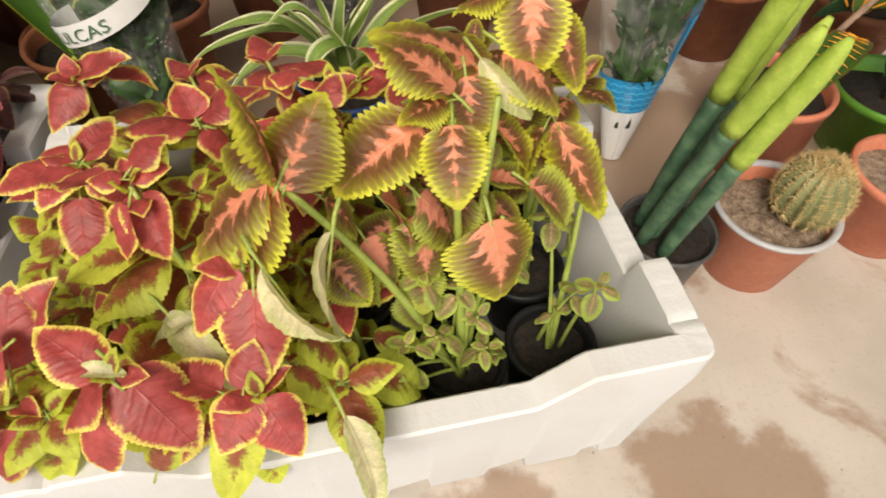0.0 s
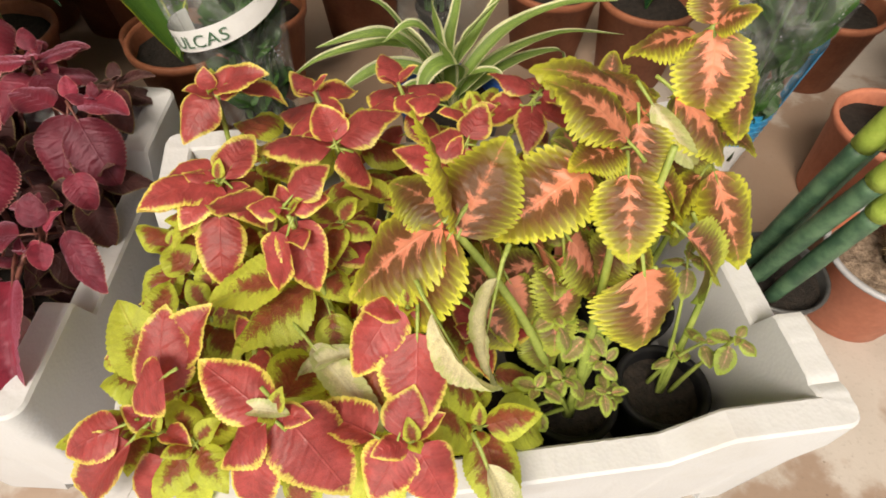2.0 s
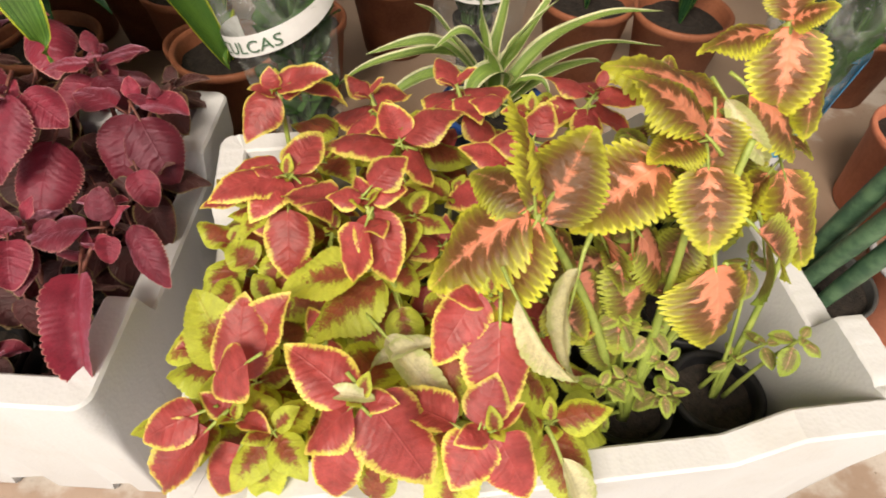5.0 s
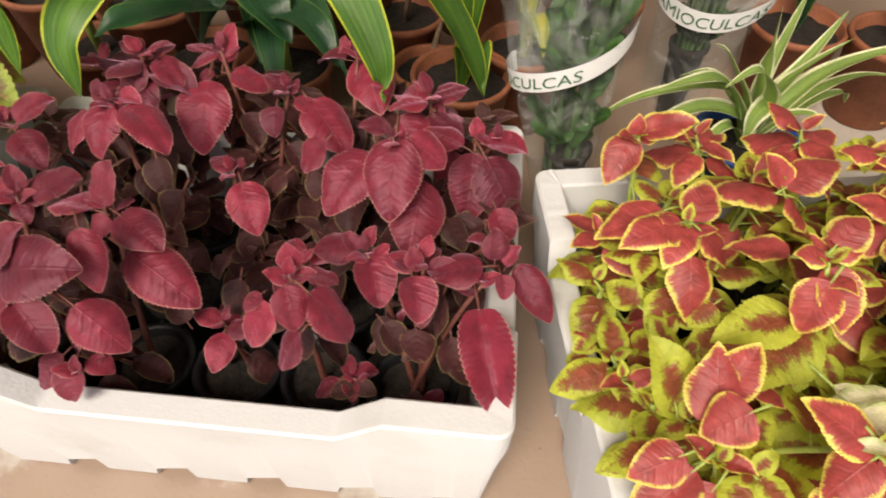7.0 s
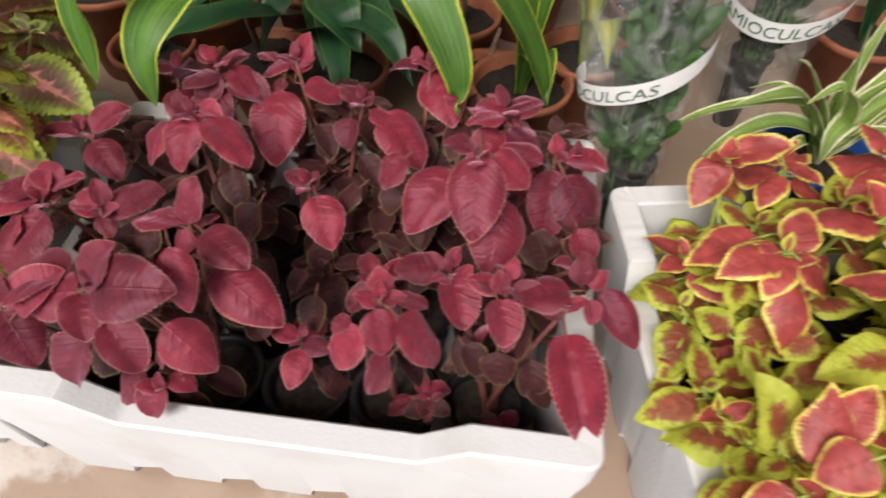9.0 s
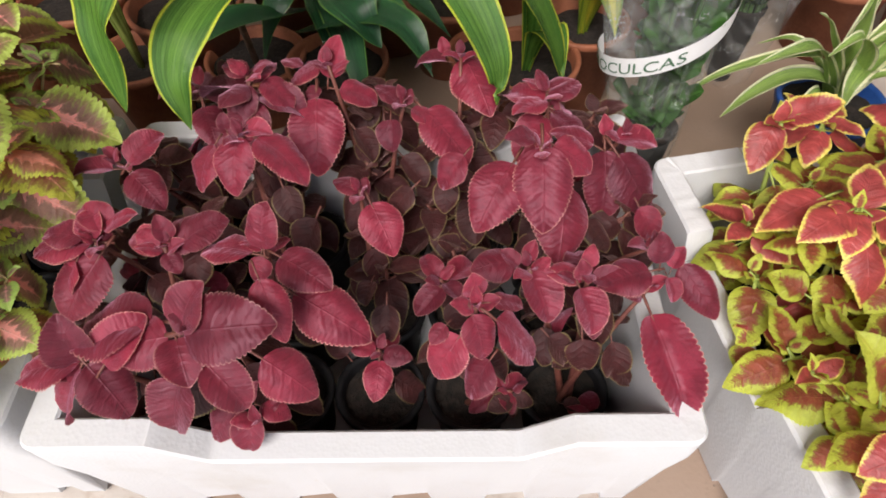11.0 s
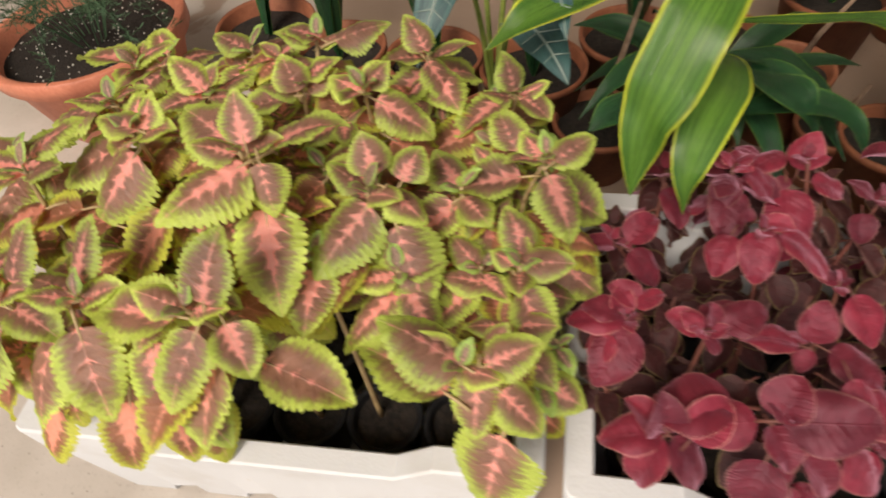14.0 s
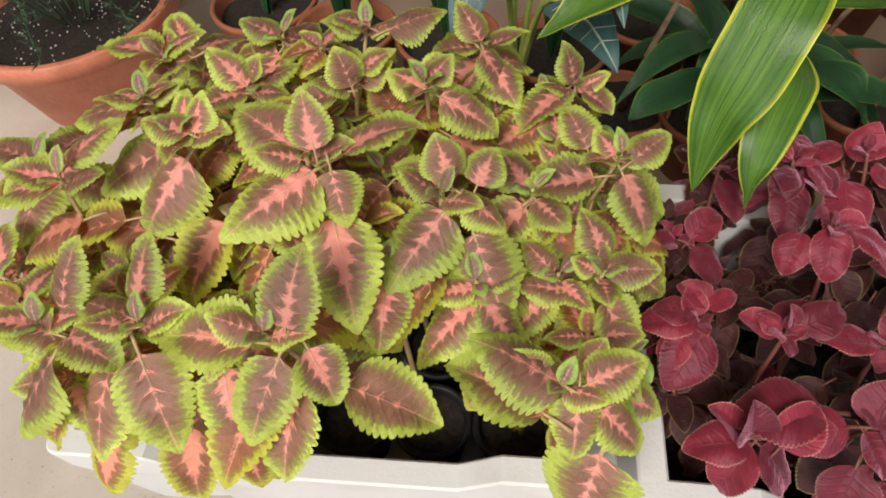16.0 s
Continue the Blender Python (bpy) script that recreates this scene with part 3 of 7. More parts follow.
# variety: stalk, width, teeth on a side, tooth depth, pinch of the tip, crown colour, old colour
KINDS = {
    "YR": ("stem", 0.34, 19, 0.032, 1.15),
    "GP": ("stem", 0.35, 16, 0.095, 0.98),
    "R": ("stem_red", 0.35, 20, 0.05, 1.0),
    "C": ("stem_pink", 0.335, 14, 0.08, 1.05),
}
LEAVES = {}
for kind, (stalk, wid, teeth, tooth, pinch) in KINDS.items():
    for age in ("", "low"):
        rnd = random.Random(kind + age)
        flat = {"C": 0.42, "YR": 0.48, "R": 0.52, "GP": 0.42}[kind]
        made = []
        for k in range(9):
            bend = rnd.uniform(0.15, 0.6) + (0.2 if age or kind == "GP" else 0.35 if kind == "R" else 0)
            cup = (0.46, 0.28, 0.22)[k % 3] + rnd.uniform(-0.1, 0.1) + (0.12 if kind == "R" else 0)
            curl = (0.05, 0.35, 0.28)[k % 3] + rnd.uniform(-0.08, 0.1)
            tip = rnd.uniform(0.0, 0.5)
            made.append(coleus_leaf("coleus_leaf", kind + age, stalk, wid * rnd.uniform(0.92, 1.08), teeth, tooth, bend, cup, curl, k * 1.9, pinch, tip, rnd.uniform(0.02, 0.065),
                                    {"R": 0.005, "GP": 0.011, "C": 0.009, "YR": 0.006}[kind], flat, 3 if age else 4 if kind == "R" else 5, 3 if age else 4))
        LEAVES[kind + age] = made
LEAVES["Cnew"] = [coleus_leaf("coleus_leaf", "Cnew", "stem", 0.35, 11, 0.07, 0.5 + 0.2 * k, 0.5 - 0.1 * k, 0.2 + 0.1 * k, k * 2.1, 1.05) for k in range(3)]
LEAVES["GPnew"] = [coleus_leaf("coleus_leaf", "GPnew", "stem", 0.35, 9, 0.07, 0.5 + 0.2 * k, 0.5 - 0.1 * k, 0.2 + 0.1 * k, k * 1.3, 1.0) for k in range(3)]
LEAVES["pale"] = [coleus_leaf("withered_leaf", "pale", "stem", 0.15, 13, 0.05, 0.9, 1.0, 0.1, 2.0), coleus_leaf("withered_leaf", "pale", "stem", 0.17, 15, 0.05, 0.8, 0.8, 0.5, 5.0)]

GROW = {"YR": 1.08, "GP": 1.0, "R": 1.02, "C": 1.25}
SOIL_Z, POT_R, POT_H, FLOOR_IN = 0.082, 0.0478, 0.098, 0.0405


def pots_in(box, kind_label, group):
    """A grid of black nursery pots standing in a box; returns their plants as (x, y, root)."""
    root, m = box
    made = []
    for j in range(3):
        for i in range(5):
            p = m @ Vector((-0.196 + 0.098 * i, -0.103 + 0.103 * j, 0))
            spin = random.Random(i * 7 + j * 3 + round(p.x * 1000)).uniform(0, 360)
            plant = thing("potted_coleus", pose(p.x, p.y, FLOOR_IN, 0, 0, spin), kind_label, "potted plant", group)
            if not POT_MESHES:
                POT_MESHES.append(mesh_of("pot", pot_mesh(POT_R, POT_H), "black"))
                POT_MESHES.append(mesh_of("soil", disc_soil(POT_R - 0.0055, SOIL_Z, 3), "soil"))
            piece("pot", POT_MESHES[0], plant, Matrix())
            piece("soil", POT_MESHES[1], plant, Matrix())
            made.append((p.x, p.y, plant))
    return made


POT_MESHES = []
PLANTS_A = pots_in(BOX_A, "coleus with crimson yellow-edged leaves in a black nursery pot", "coleus in the near box")
for x, y, plant in PLANTS_A:
    if (BOX_A[1].inverted() @ Vector((x, y, 0))).x > 0.03:
        tagged(plant, "leggy coleus with coral-veined green leaves in a black nursery pot")
PLANTS_B = pots_in(BOX_B, "velvety maroon coleus in a black nursery pot", "maroon coleus in a box")
PLANTS_C = pots_in(BOX_C, "bushy coleus with pink-centred green-edged leaves in a black pot", "pink coleus in a box")


def head(plants, kind, x, y, z, leaves, low=5, L=0.07, seed=None, foot=None, thick=0.0042, old=False):
    """One shoot of a coleus, from the nearest pot up to its crown at x, y, z. leaves: (bearing in degrees, length in cm, lift in
    degrees) of those round the crown, from the top down; low: pairs of older leaves further down, of about length L."""
    rnd = random.Random(round(x * 997 + y * 313 + z * 71) if seed is None else seed)
    fx, fy = foot or (x, y)
    px, py, plant = min(plants, key=lambda q: (q[0] - fx) ** 2 + (q[1] - fy) ** 2)
    inv = plant.matrix_basis.inverted()
    base = Vector((px + rnd.uniform(-0.012, 0.012), py + rnd.uniform(-0.012, 0.012), FLOOR_IN + SOIL_Z - 0.004))
    top = Vector((x, y, z))
    ctrl = base.lerp(top, 0.5) * 0.4 + Vector((base.x * 0.75 + x * 0.25, base.y * 0.75 + y * 0.25, (base.z + z) * 0.5 + 0.03)) * 0.6
    pts = bezier(base, ctrl, top, 12)
    length = sum((b - a).length for a, b in zip(pts, pts[1:]))
    stalk = KINDS[kind][0]
    part("stem", tube(bmesh.new(), [inv @ p for p in pts], [thick * (1 - 0.55 * k / 12) for k in range(13)], 7), stalk, plant)

    def along(d):
        """The place d metres below the crown."""
        left = d
        for a, b in zip(pts[::-1], pts[-2::-1]):
            s = (b - a).length
            if left <= s:
                return a.lerp(b, left / s)
            left -= s
        return pts[0]

    def leaf(p, az, size, lift, which, gap=0.1):
        size *= GROW[kind]
        me = rnd.choice(LEAVES[which])
        m = Matrix.Translation(p) @ pose(0, 0, 0, 0, 0, az) @ pose(0, 0, 0, 0, -lift, 0) @ pose(0, 0, 0, rnd.uniform(-14, 14), 0, 0) @ pose(size * gap, 0, 0)
        m = m @ Matrix.Diagonal((size, size * rnd.uniform(0.92, 1.06), size, 1))
        piece("leaf", me, plant, inv @ m)

    for k, (az, cm, lift) in enumerate(leaves):
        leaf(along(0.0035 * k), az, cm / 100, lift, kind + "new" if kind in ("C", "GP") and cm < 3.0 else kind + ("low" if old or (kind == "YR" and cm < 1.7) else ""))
    turn = (leaves[-1][0] + 60) if leaves else rnd.uniform(0, 360)
    bare = 2 < len(leaves) < 5 or (kind == "R" and len(leaves) > 0 and leaves[0][1] == 1.6)
    if bare and kind == "R":
        low, L = 2, 0.052
    d = (0.06 if kind == "R" else 0.055) if bare else 0.03 + 0.003 * len(leaves)
    for k in range(low):
        if d > length - 0.035:
            break
        p = along(d)
        for side in (0, 180):
            if rnd.random() < 0.9:
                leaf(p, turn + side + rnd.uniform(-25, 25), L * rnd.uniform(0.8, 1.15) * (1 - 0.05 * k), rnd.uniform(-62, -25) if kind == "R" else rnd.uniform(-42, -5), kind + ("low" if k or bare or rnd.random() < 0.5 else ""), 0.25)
        if kind in ("YR", "C", "GP") and k < 3 and z > 0.28 and rnd.random() < (0.75 if kind == "C" else 0.35):
            # a short side shoot in the axil
            b = radians(turn + 90 + rnd.uniform(-40, 40))
            q = p + Vector((math.cos(b), math.sin(b), 0.55)) * rnd.uniform(0.025, 0.05)
            for j, (e, s) in enumerate(((0, 0.32), (180, 0.32), (90, 0.5), (270, 0.5), (15, 0.62), (195, 0.62))):
                leaf(q, math.degrees(b) + e, L * s * rnd.uniform(0.8, 1.1), (35, 5, -14)[j // 2], kind + ("low" if kind != "C" or rnd.random() < 0.5 else ""))
        turn += 90
        d += rnd.uniform(0.022, 0.034)


def blade(plants, which, foot, tip, roll=0.0, slim=1.0):
    """One leaf of the nearest plant, from the end of its stalk to its tip."""
    foot, tip = Vector(foot), Vector(tip)
    rnd = random.Random(round(foot.x * 5003 + foot.y * 3001 + tip.z * 7001))
    way = tip - foot
    me = rnd.choice(LEAVES[which])
    chord, sag = CHORD[me.name]
    plant = min(plants, key=lambda q: (q[0] - foot.x) ** 2 + (q[1] - foot.y) ** 2)[2]
    az = math.degrees(math.atan2(way.y, way.x))
    lift = math.degrees(math.atan2(way.z, math.hypot(way.x, way.y)))
    size = way.length / chord
    m = Matrix.Translation(foot) @ pose(0, 0, 0, 0, 0, az) @ pose(0, 0, 0, 0, -lift - sag, 0) @ pose(0, 0, 0, rnd.uniform(-16, 16) + roll, 0, 0)
    size = min(size * 1.18, max(size, 0.088)) if which[0] == "C" else size * 1.03
    wide = slim * min(1.15 if which[0] == "R" else 1.35, max(1.0, 0.056 / size))
    piece("leaf", me, plant, plant.matrix_basis.inverted() @ m @ Matrix.Diagonal((size, size * wide, size, 1)))


def ring(az, *sizes, lift=(45, 15, -8, -20, -28)):
    """Crossed pairs of leaves from the top down, the first pair on the bearing az."""
    out = []
    for k, s in enumerate(sizes):
        a = az + 90 * (k % 2) + 9 * k
        out += [(a, s, lift[min(k, 4)]), (a + 180, s * 0.95, lift[min(k, 4)] - 4)]
    return out


# --- green and pink coleus
P = PLANTS_C
head(P, "C", -1.261, 0.343, 0.523, ring(100, 2.0, 3.4, lift=(58, 30)), 4, 0.085)
head(P, "C", -1.376, 0.358, 0.524, ring(0, 2.0, 3.4, lift=(58, 30)), 4)
head(P, "C", -1.468, 0.309, 0.512, ring(90, 2.0, 3.4, lift=(58, 30)), 4)
head(P, "C", -1.362, 0.201, 0.479, ring(100, 2.0, 3.4, lift=(58, 30)), 3)
head(P, "C", -1.440, 0.190, 0.480, ring(95, 2.0, 3.4, lift=(58, 30)), 3)
head(P, "C", -1.262, 0.202, 0.484, ring(80, 2.0, 3.4, lift=(58, 30)), 1)
head(P, "C", -1.155, 0.351, 0.479, ring(60, 2.0, 3.4, lift=(58, 30)), 4, 0.08)
head(P, "C", -1.045, 0.211, 0.436, ring(60, 2.0, 3.4, lift=(58, 30)), 0)
head(P, "C", -1.149, 0.572, 0.472, ring(110, 2.2, 4.2, 5.6, 6.4), 4)
head(P, "C", -1.259, 0.536, 0.508, ring(95, 2.0, 3.4, lift=(58, 30)), 4)
head(P, "C", -1.362, 0.461, 0.489, ring(130, 2.0, 4.6, 6.0, 6.8), 4)
head(P, "C", -1.256, 0.471, 0.495, ring(115, 2.0, 3.4, lift=(58, 30)), 4)
head(P, "C", -1.186, 0.463, 0.502, ring(160, 2.0, 3.4, lift=(58, 30)), 4)
head(P, "C", -1.045, 0.546, 0.442, ring(108, 2.0, 3.4, lift=(58, 30)), 3)
head(P, "C", -1.002, 0.437, 0.453, ring(110, 2.0, 3.4, lift=(58, 30)), 3)
head(P, "C", -1.012, 0.329, 0.419, ring(178, 2.0, 3.4, lift=(58, 30)), 3)
head(P, "C", -1.470, 0.500, 0.489, ring(180, 2.0, 3.4, lift=(58, 30)), 4)
head(P, "C", -1.454, 0.427, 0.496, ring(110, 2.0, 3.4, lift=(58, 30)), 4)
head(P, "C", -1.378, 0.590, 0.454, ring(60, 2.4, 4.8, 5.8, 6.2), 3)
head(P, "C", -1.540, 0.250, 0.440, ring(20, 2.2, 4.8, 6.4, 7.0), 3)
head(P, "C", -1.560, 0.370, 0.460, ring(70, 2.2, 4.8, 6.4, 7.0), 3)
head(P, "C", -1.080, 0.400, 0.440, ring(30, 2.0, 4.4, 6.0, 7.0), 4)
head(P, "C", -1.500, 0.590, 0.440, ring(30, 2.0, 4.4, 6.0, 6.6), 3)

head(P, "C", -1.330, 0.200, 0.360, ring(25, 2.0, 4.4, 6.0, 7.0), 2, 0.06)
head(P, "C", -1.430, 0.230, 0.370, ring(65, 2.0, 4.4, 6.0, 7.0), 2, 0.06)
head(P, "C", -1.310, 0.290, 0.400, ring(5, 2.0, 4.4, 6.4, 7.4), 3, 0.07)
head(P, "C", -1.180, 0.400, 0.420, ring(50, 2.0, 4.4, 6.4, 7.4), 3, 0.07)
head(P, "C", -1.420, 0.380, 0.430, ring(85, 2.0, 4.4, 6.4, 7.4), 3, 0.07)

for k, (x, y, z) in enumerate(((-1.060, 0.480, 0.430), (-1.050, 0.330, 0.410), (-1.300, 0.250, 0.430), (-1.120, 0.300, 0.430), (-1.220, 0.400, 0.450), (-1.330, 0.330, 0.450), (-1.400, 0.290, 0.430), (-1.200, 0.300, 0.440))):
    head(P, "C", x, y, z, ring(37 * k, 2.0, 3.6, 5.2, 6.4), 0 if -1.22 < x < -1.1 and y < 0.35 else 3, 0.07)

# --- maroon coleus
P = PLANTS_B
head(P, "R", -0.777, 0.245, 0.358, ring(60, 1.6, 2.3, lift=(66, 40)), 3)
head(P, "R", -0.563, 0.290, 0.335, ring(96, 1.6, 2.3, lift=(66, 40)), 2)
head(P, "R", -0.746, 0.345, 0.340, ring(98, 1.6, 2.3, lift=(66, 40)), 3)
head(P, "R", -0.834, 0.336, 0.342, ring(100, 1.6, 2.3, lift=(66, 40)), 3)
head(P, "R", -0.784, 0.443, 0.372, ring(140, 1.6, 2.3, lift=(66, 40)), 3)
head(P, "R", -0.805, 0.539, 0.361, ring(150, 2.4, 4.4, 6.0, 6.4), 3)
head(P, "R", -0.725, 0.564, 0.361, ring(92, 1.6, 2.3, lift=(66, 40)), 2)
head(P, "R", -0.643, 0.540, 0.335, ring(150, 1.6, 2.3, lift=(66, 40)), 3)
head(P, "R", -0.587, 0.623, 0.330, ring(100, 1.6, 2.3, lift=(66, 40)), 2)
head(P, "R", -0.492, 0.565, 0.325, ring(120, 2.6, 4.6, 5.8, 6.0), 3)
head(P, "R", -0.410, 0.518, 0.312, ring(100, 1.6, 2.3, lift=(66, 40)), 3)
head(P, "R", -0.507, 0.448, 0.361, ring(165, 1.6, 2.3, lift=(66, 40)), 3)
head(P, "R", -0.685, 0.451, 0.290, ring(160, 1.6, 2.3, lift=(66, 40)), 2)
head(P, "R", -0.516, 0.353, 0.300, ring(120, 1.6, 2.3, lift=(66, 40)), 2)
head(P, "R", -0.400, 0.380, 0.300, ring(96, 1.6, 2.3, lift=(66, 40)), 1)
head(P, "R", -0.405, 0.345, 0.285, ring(-72, 1.6, 2.3, lift=(66, 40)), 1)
head(P, "R", -0.928, 0.449, 0.325, ring(42, 1.6, 2.3, lift=(66, 40)), 3)
head(P, "R", -0.909, 0.348, 0.325, ring(180, 1.6, 2.3, lift=(66, 40)), 3)
head(P, "R", -0.883, 0.232, 0.312, ring(135, 1.6, 2.3, lift=(66, 40)), 2)
head(P, "R", -0.748, 0.216, 0.252, ring(110, 1.6, 2.3, lift=(66, 40)), 0)
head(P, "R", -0.462, 0.352, 0.300, ring(80, 2.2, 3.6, 4.8), 1, 0.05)
head(P, "R", -0.600, 0.380, 0.235, ring(30, 2.0, 3.4, 4.4), 1, 0.045)
head(P, "R", -0.523, 0.292, 0.165, ring(15, 1.4, 2.6, 3.4), 0)
head(P, "R", -0.440, 0.262, 0.160, ring(60, 1.2, 2.4, 3.0), 0)
head(P, "R", -0.655, 0.300, 0.230, ring(70, 1.6, 3.2, 4.4), 1, 0.045)
head(P, "R", -0.870, 0.560, 0.330, ring(100, 2.2, 4.2, 5.8), 3)

# low fillers whose colour carries the shade between the crowns
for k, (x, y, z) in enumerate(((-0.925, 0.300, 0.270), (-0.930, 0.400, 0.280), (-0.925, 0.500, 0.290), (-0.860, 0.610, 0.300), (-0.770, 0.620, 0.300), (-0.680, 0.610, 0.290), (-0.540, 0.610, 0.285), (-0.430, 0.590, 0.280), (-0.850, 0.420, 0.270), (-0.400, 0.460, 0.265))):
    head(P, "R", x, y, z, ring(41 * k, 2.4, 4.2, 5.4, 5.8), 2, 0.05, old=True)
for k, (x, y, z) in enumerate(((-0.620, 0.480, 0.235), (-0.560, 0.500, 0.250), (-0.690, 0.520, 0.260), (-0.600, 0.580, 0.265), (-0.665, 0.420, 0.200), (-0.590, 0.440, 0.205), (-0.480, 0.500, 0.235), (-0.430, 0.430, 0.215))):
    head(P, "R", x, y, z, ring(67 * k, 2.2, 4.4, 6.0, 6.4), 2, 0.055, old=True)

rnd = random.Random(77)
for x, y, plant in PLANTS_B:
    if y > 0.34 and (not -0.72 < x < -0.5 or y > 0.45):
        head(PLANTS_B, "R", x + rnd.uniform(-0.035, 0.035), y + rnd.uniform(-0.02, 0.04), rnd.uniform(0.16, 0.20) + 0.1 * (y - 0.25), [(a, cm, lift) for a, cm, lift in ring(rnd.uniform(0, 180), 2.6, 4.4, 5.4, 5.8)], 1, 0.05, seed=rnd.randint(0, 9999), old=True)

# --- crimson coleus with yellow margins
P = P_YR = [q for q in PLANTS_A if "coral" not in q[2]["label"]]
head(P, "YR", -0.273, 0.499, 0.353, ring(110, 1.6, 2.6, lift=(58, 30)), 4, 0.06)
head(P, "YR", -0.237, 0.389, 0.349, ring(80, 1.6, 2.6, lift=(58, 30)), 4, 0.062)
head(P, "YR", -0.155, 0.454, 0.354, ring(118, 1.6, 2.6, lift=(58, 30)), 4, 0.06)
head(P, "YR", -0.155, 0.321, 0.394, ring(20, 1.6, 2.6, lift=(58, 30)), 5, 0.06)
head(P, "YR", -0.137, 0.193, 0.362, ring(70, 1.6, 2.6, lift=(58, 30)), 4, 0.065)
head(P, "YR", -0.054, 0.195, 0.333, ring(118, 1.6, 2.6, lift=(58, 30)), 3, 0.065)
head(P, "YR", -0.224, 0.190, 0.319, ring(60, 1.6, 2.6, lift=(58, 30)), 3, 0.06)
head(P, "YR", -0.039, 0.482, 0.364, ring(100, 1.6, 2.6, lift=(58, 30)), 4, 0.06)
head(P, "YR", -0.050, 0.420, 0.360, ring(70, 2.2, 4.4, 5.6, 6.0), 4, 0.06)
head(P, "YR", -0.279, 0.269, 0.278, ring(110, 1.6, 2.6, lift=(58, 30)), 3, 0.042)
head(P, "YR", -0.291, 0.341, 0.240, ring(100, 1.6, 2.8, 3.4), 2, 0.038)
head(P, "YR", -0.065, 0.258, 0.390, ring(100, 1.6, 2.6, lift=(58, 30)), 4, 0.065)
head(P, "YR", -0.180, 0.265, 0.310, ring(30, 1.6, 2.6, lift=(58, 30)), 3, 0.06)
head(P, "YR", -0.110, 0.540, 0.345, ring(20, 2.2, 4.6, 5.6, 5.8), 4, 0.06)
head(P, "YR", 0.030, 0.560, 0.340, ring(70, 2.2, 4.6, 5.6, 5.8), 4, 0.06)
head(P, "YR", -0.200, 0.560, 0.310, ring(40, 2.0, 4.0, 5.0, 5.6), 3, 0.055)
head(P, "YR", -0.100, 0.350, 0.330, ring(100, 2.0, 4.0, 5.2, 5.8), 4, 0.06)
head(P, "YR", -0.020, 0.300, 0.300, ring(10, 1.8, 3.6, 5.0), 3, 0.055)
head(P, "YR", -0.300, 0.420, 0.290, ring(120, 1.8, 3.4, 4.6), 3, 0.05)

for k, (x, y, z) in enumerate(((-0.285, 0.300, 0.262), (-0.300, 0.380, 0.265), (-0.270, 0.430, 0.285), (-0.255, 0.250, 0.275), (-0.230, 0.300, 0.285), (-0.200, 0.380, 0.30), (-0.190, 0.210, 0.285), (-0.120, 0.270, 0.30), (-0.100, 0.420, 0.315), (-0.060, 0.330, 0.31), (-0.150, 0.500, 0.315), (-0.230, 0.470, 0.30), (-0.010, 0.230, 0.28), (-0.110, 0.210, 0.29))):
    head(P, "YR", x, y, z, ring(53 * k, 1.8, 4.2, 6.2), 1, 0.055, old=True)

# --- tall coral coleus
P = P_GP = [q for q in PLANTS_A if "coral" in q[2]["label"]]
head(P, "GP", -0.043, 0.293, 0.430, [], 0, 0.05, foot=(0.04, 0.27), thick=0.0055)
head(P, "GP", 0.068, 0.353, 0.434, [], 0, 0.08, thick=0.0055)
head(P, "GP", 0.100, 0.372, 0.440, [], 0, 0.075, foot=(0.12, 0.36), thick=0.0055)
head(P, "GP", 0.120, 0.441, 0.489, [], 0, 0.075, thick=0.0055)
head(P, "GP", 0.110, 0.340, 0.350, [], 0, foot=(0.11, 0.31))
head(P, "GP", 0.190, 0.420, 0.350, [], 0, foot=(0.2, 0.40))
head(P, "GP", 0.200, 0.540, 0.330, ring(40, 3.0, 5.0, 6.0), 3, 0.06)
head(P, "GP", 0.090, 0.560, 0.350, ring(80, 3.0, 5.0, 6.4), 4, 0.06)
for k, (x, y, z) in enumerate(((0.030, 0.370, 0.330), (0.100, 0.405, 0.335), (0.160, 0.440, 0.335), (0.050, 0.430, 0.370), (0.130, 0.480, 0.380))):
    head(P, "GP", x, y, z, ring(61 * k, 2.6, 4.6, 6.0), 1, 0.05, old=True)
for k, (x, y, z, n) in enumerate(((0.108, 0.308, 0.205, 3), (0.098, 0.322, 0.235, 2), (0.120, 0.318, 0.175, 2), (0.060, 0.300, 0.235, 3), (0.190, 0.352, 0.235, 2), (0.205, 0.340, 0.265, 3), (0.178, 0.366, 0.190, 2), (0.022, 0.272, 0.215, 3),
                                  (0.008, 0.262, 0.185, 2), (0.035, 0.282, 0.250, 2), (0.045, 0.330, 0.290, 3), (0.130, 0.350, 0.290, 3), (0.080, 0.335, 0.265, 3), (0.160, 0.400, 0.300, 3))):
    head(P, "GP", x, y, z, ring(47 * k, *(1.5, 2.2, 2.9)[:n], lift=(30, -5, -30)), 0, foot=(x, y), thick=0.0026)


# thin shoots that carry the leaves hanging over the edge
for x, y, z in ((-1.004, 0.481, 0.365), (-0.994, 0.400, 0.355), (-1.014, 0.352, 0.345), (-0.982, 0.273, 0.305), (-0.972, 0.308, 0.325), (-1.002, 0.526, 0.385), (-1.079, 0.601, 0.385), (-1.023, 0.548, 0.375), (-1.035, 0.452, 0.375)):
    head(PLANTS_C, "C", x, y, z, ring(x * 900, 1.6, 2.8), 1, 0.05, thick=0.003)

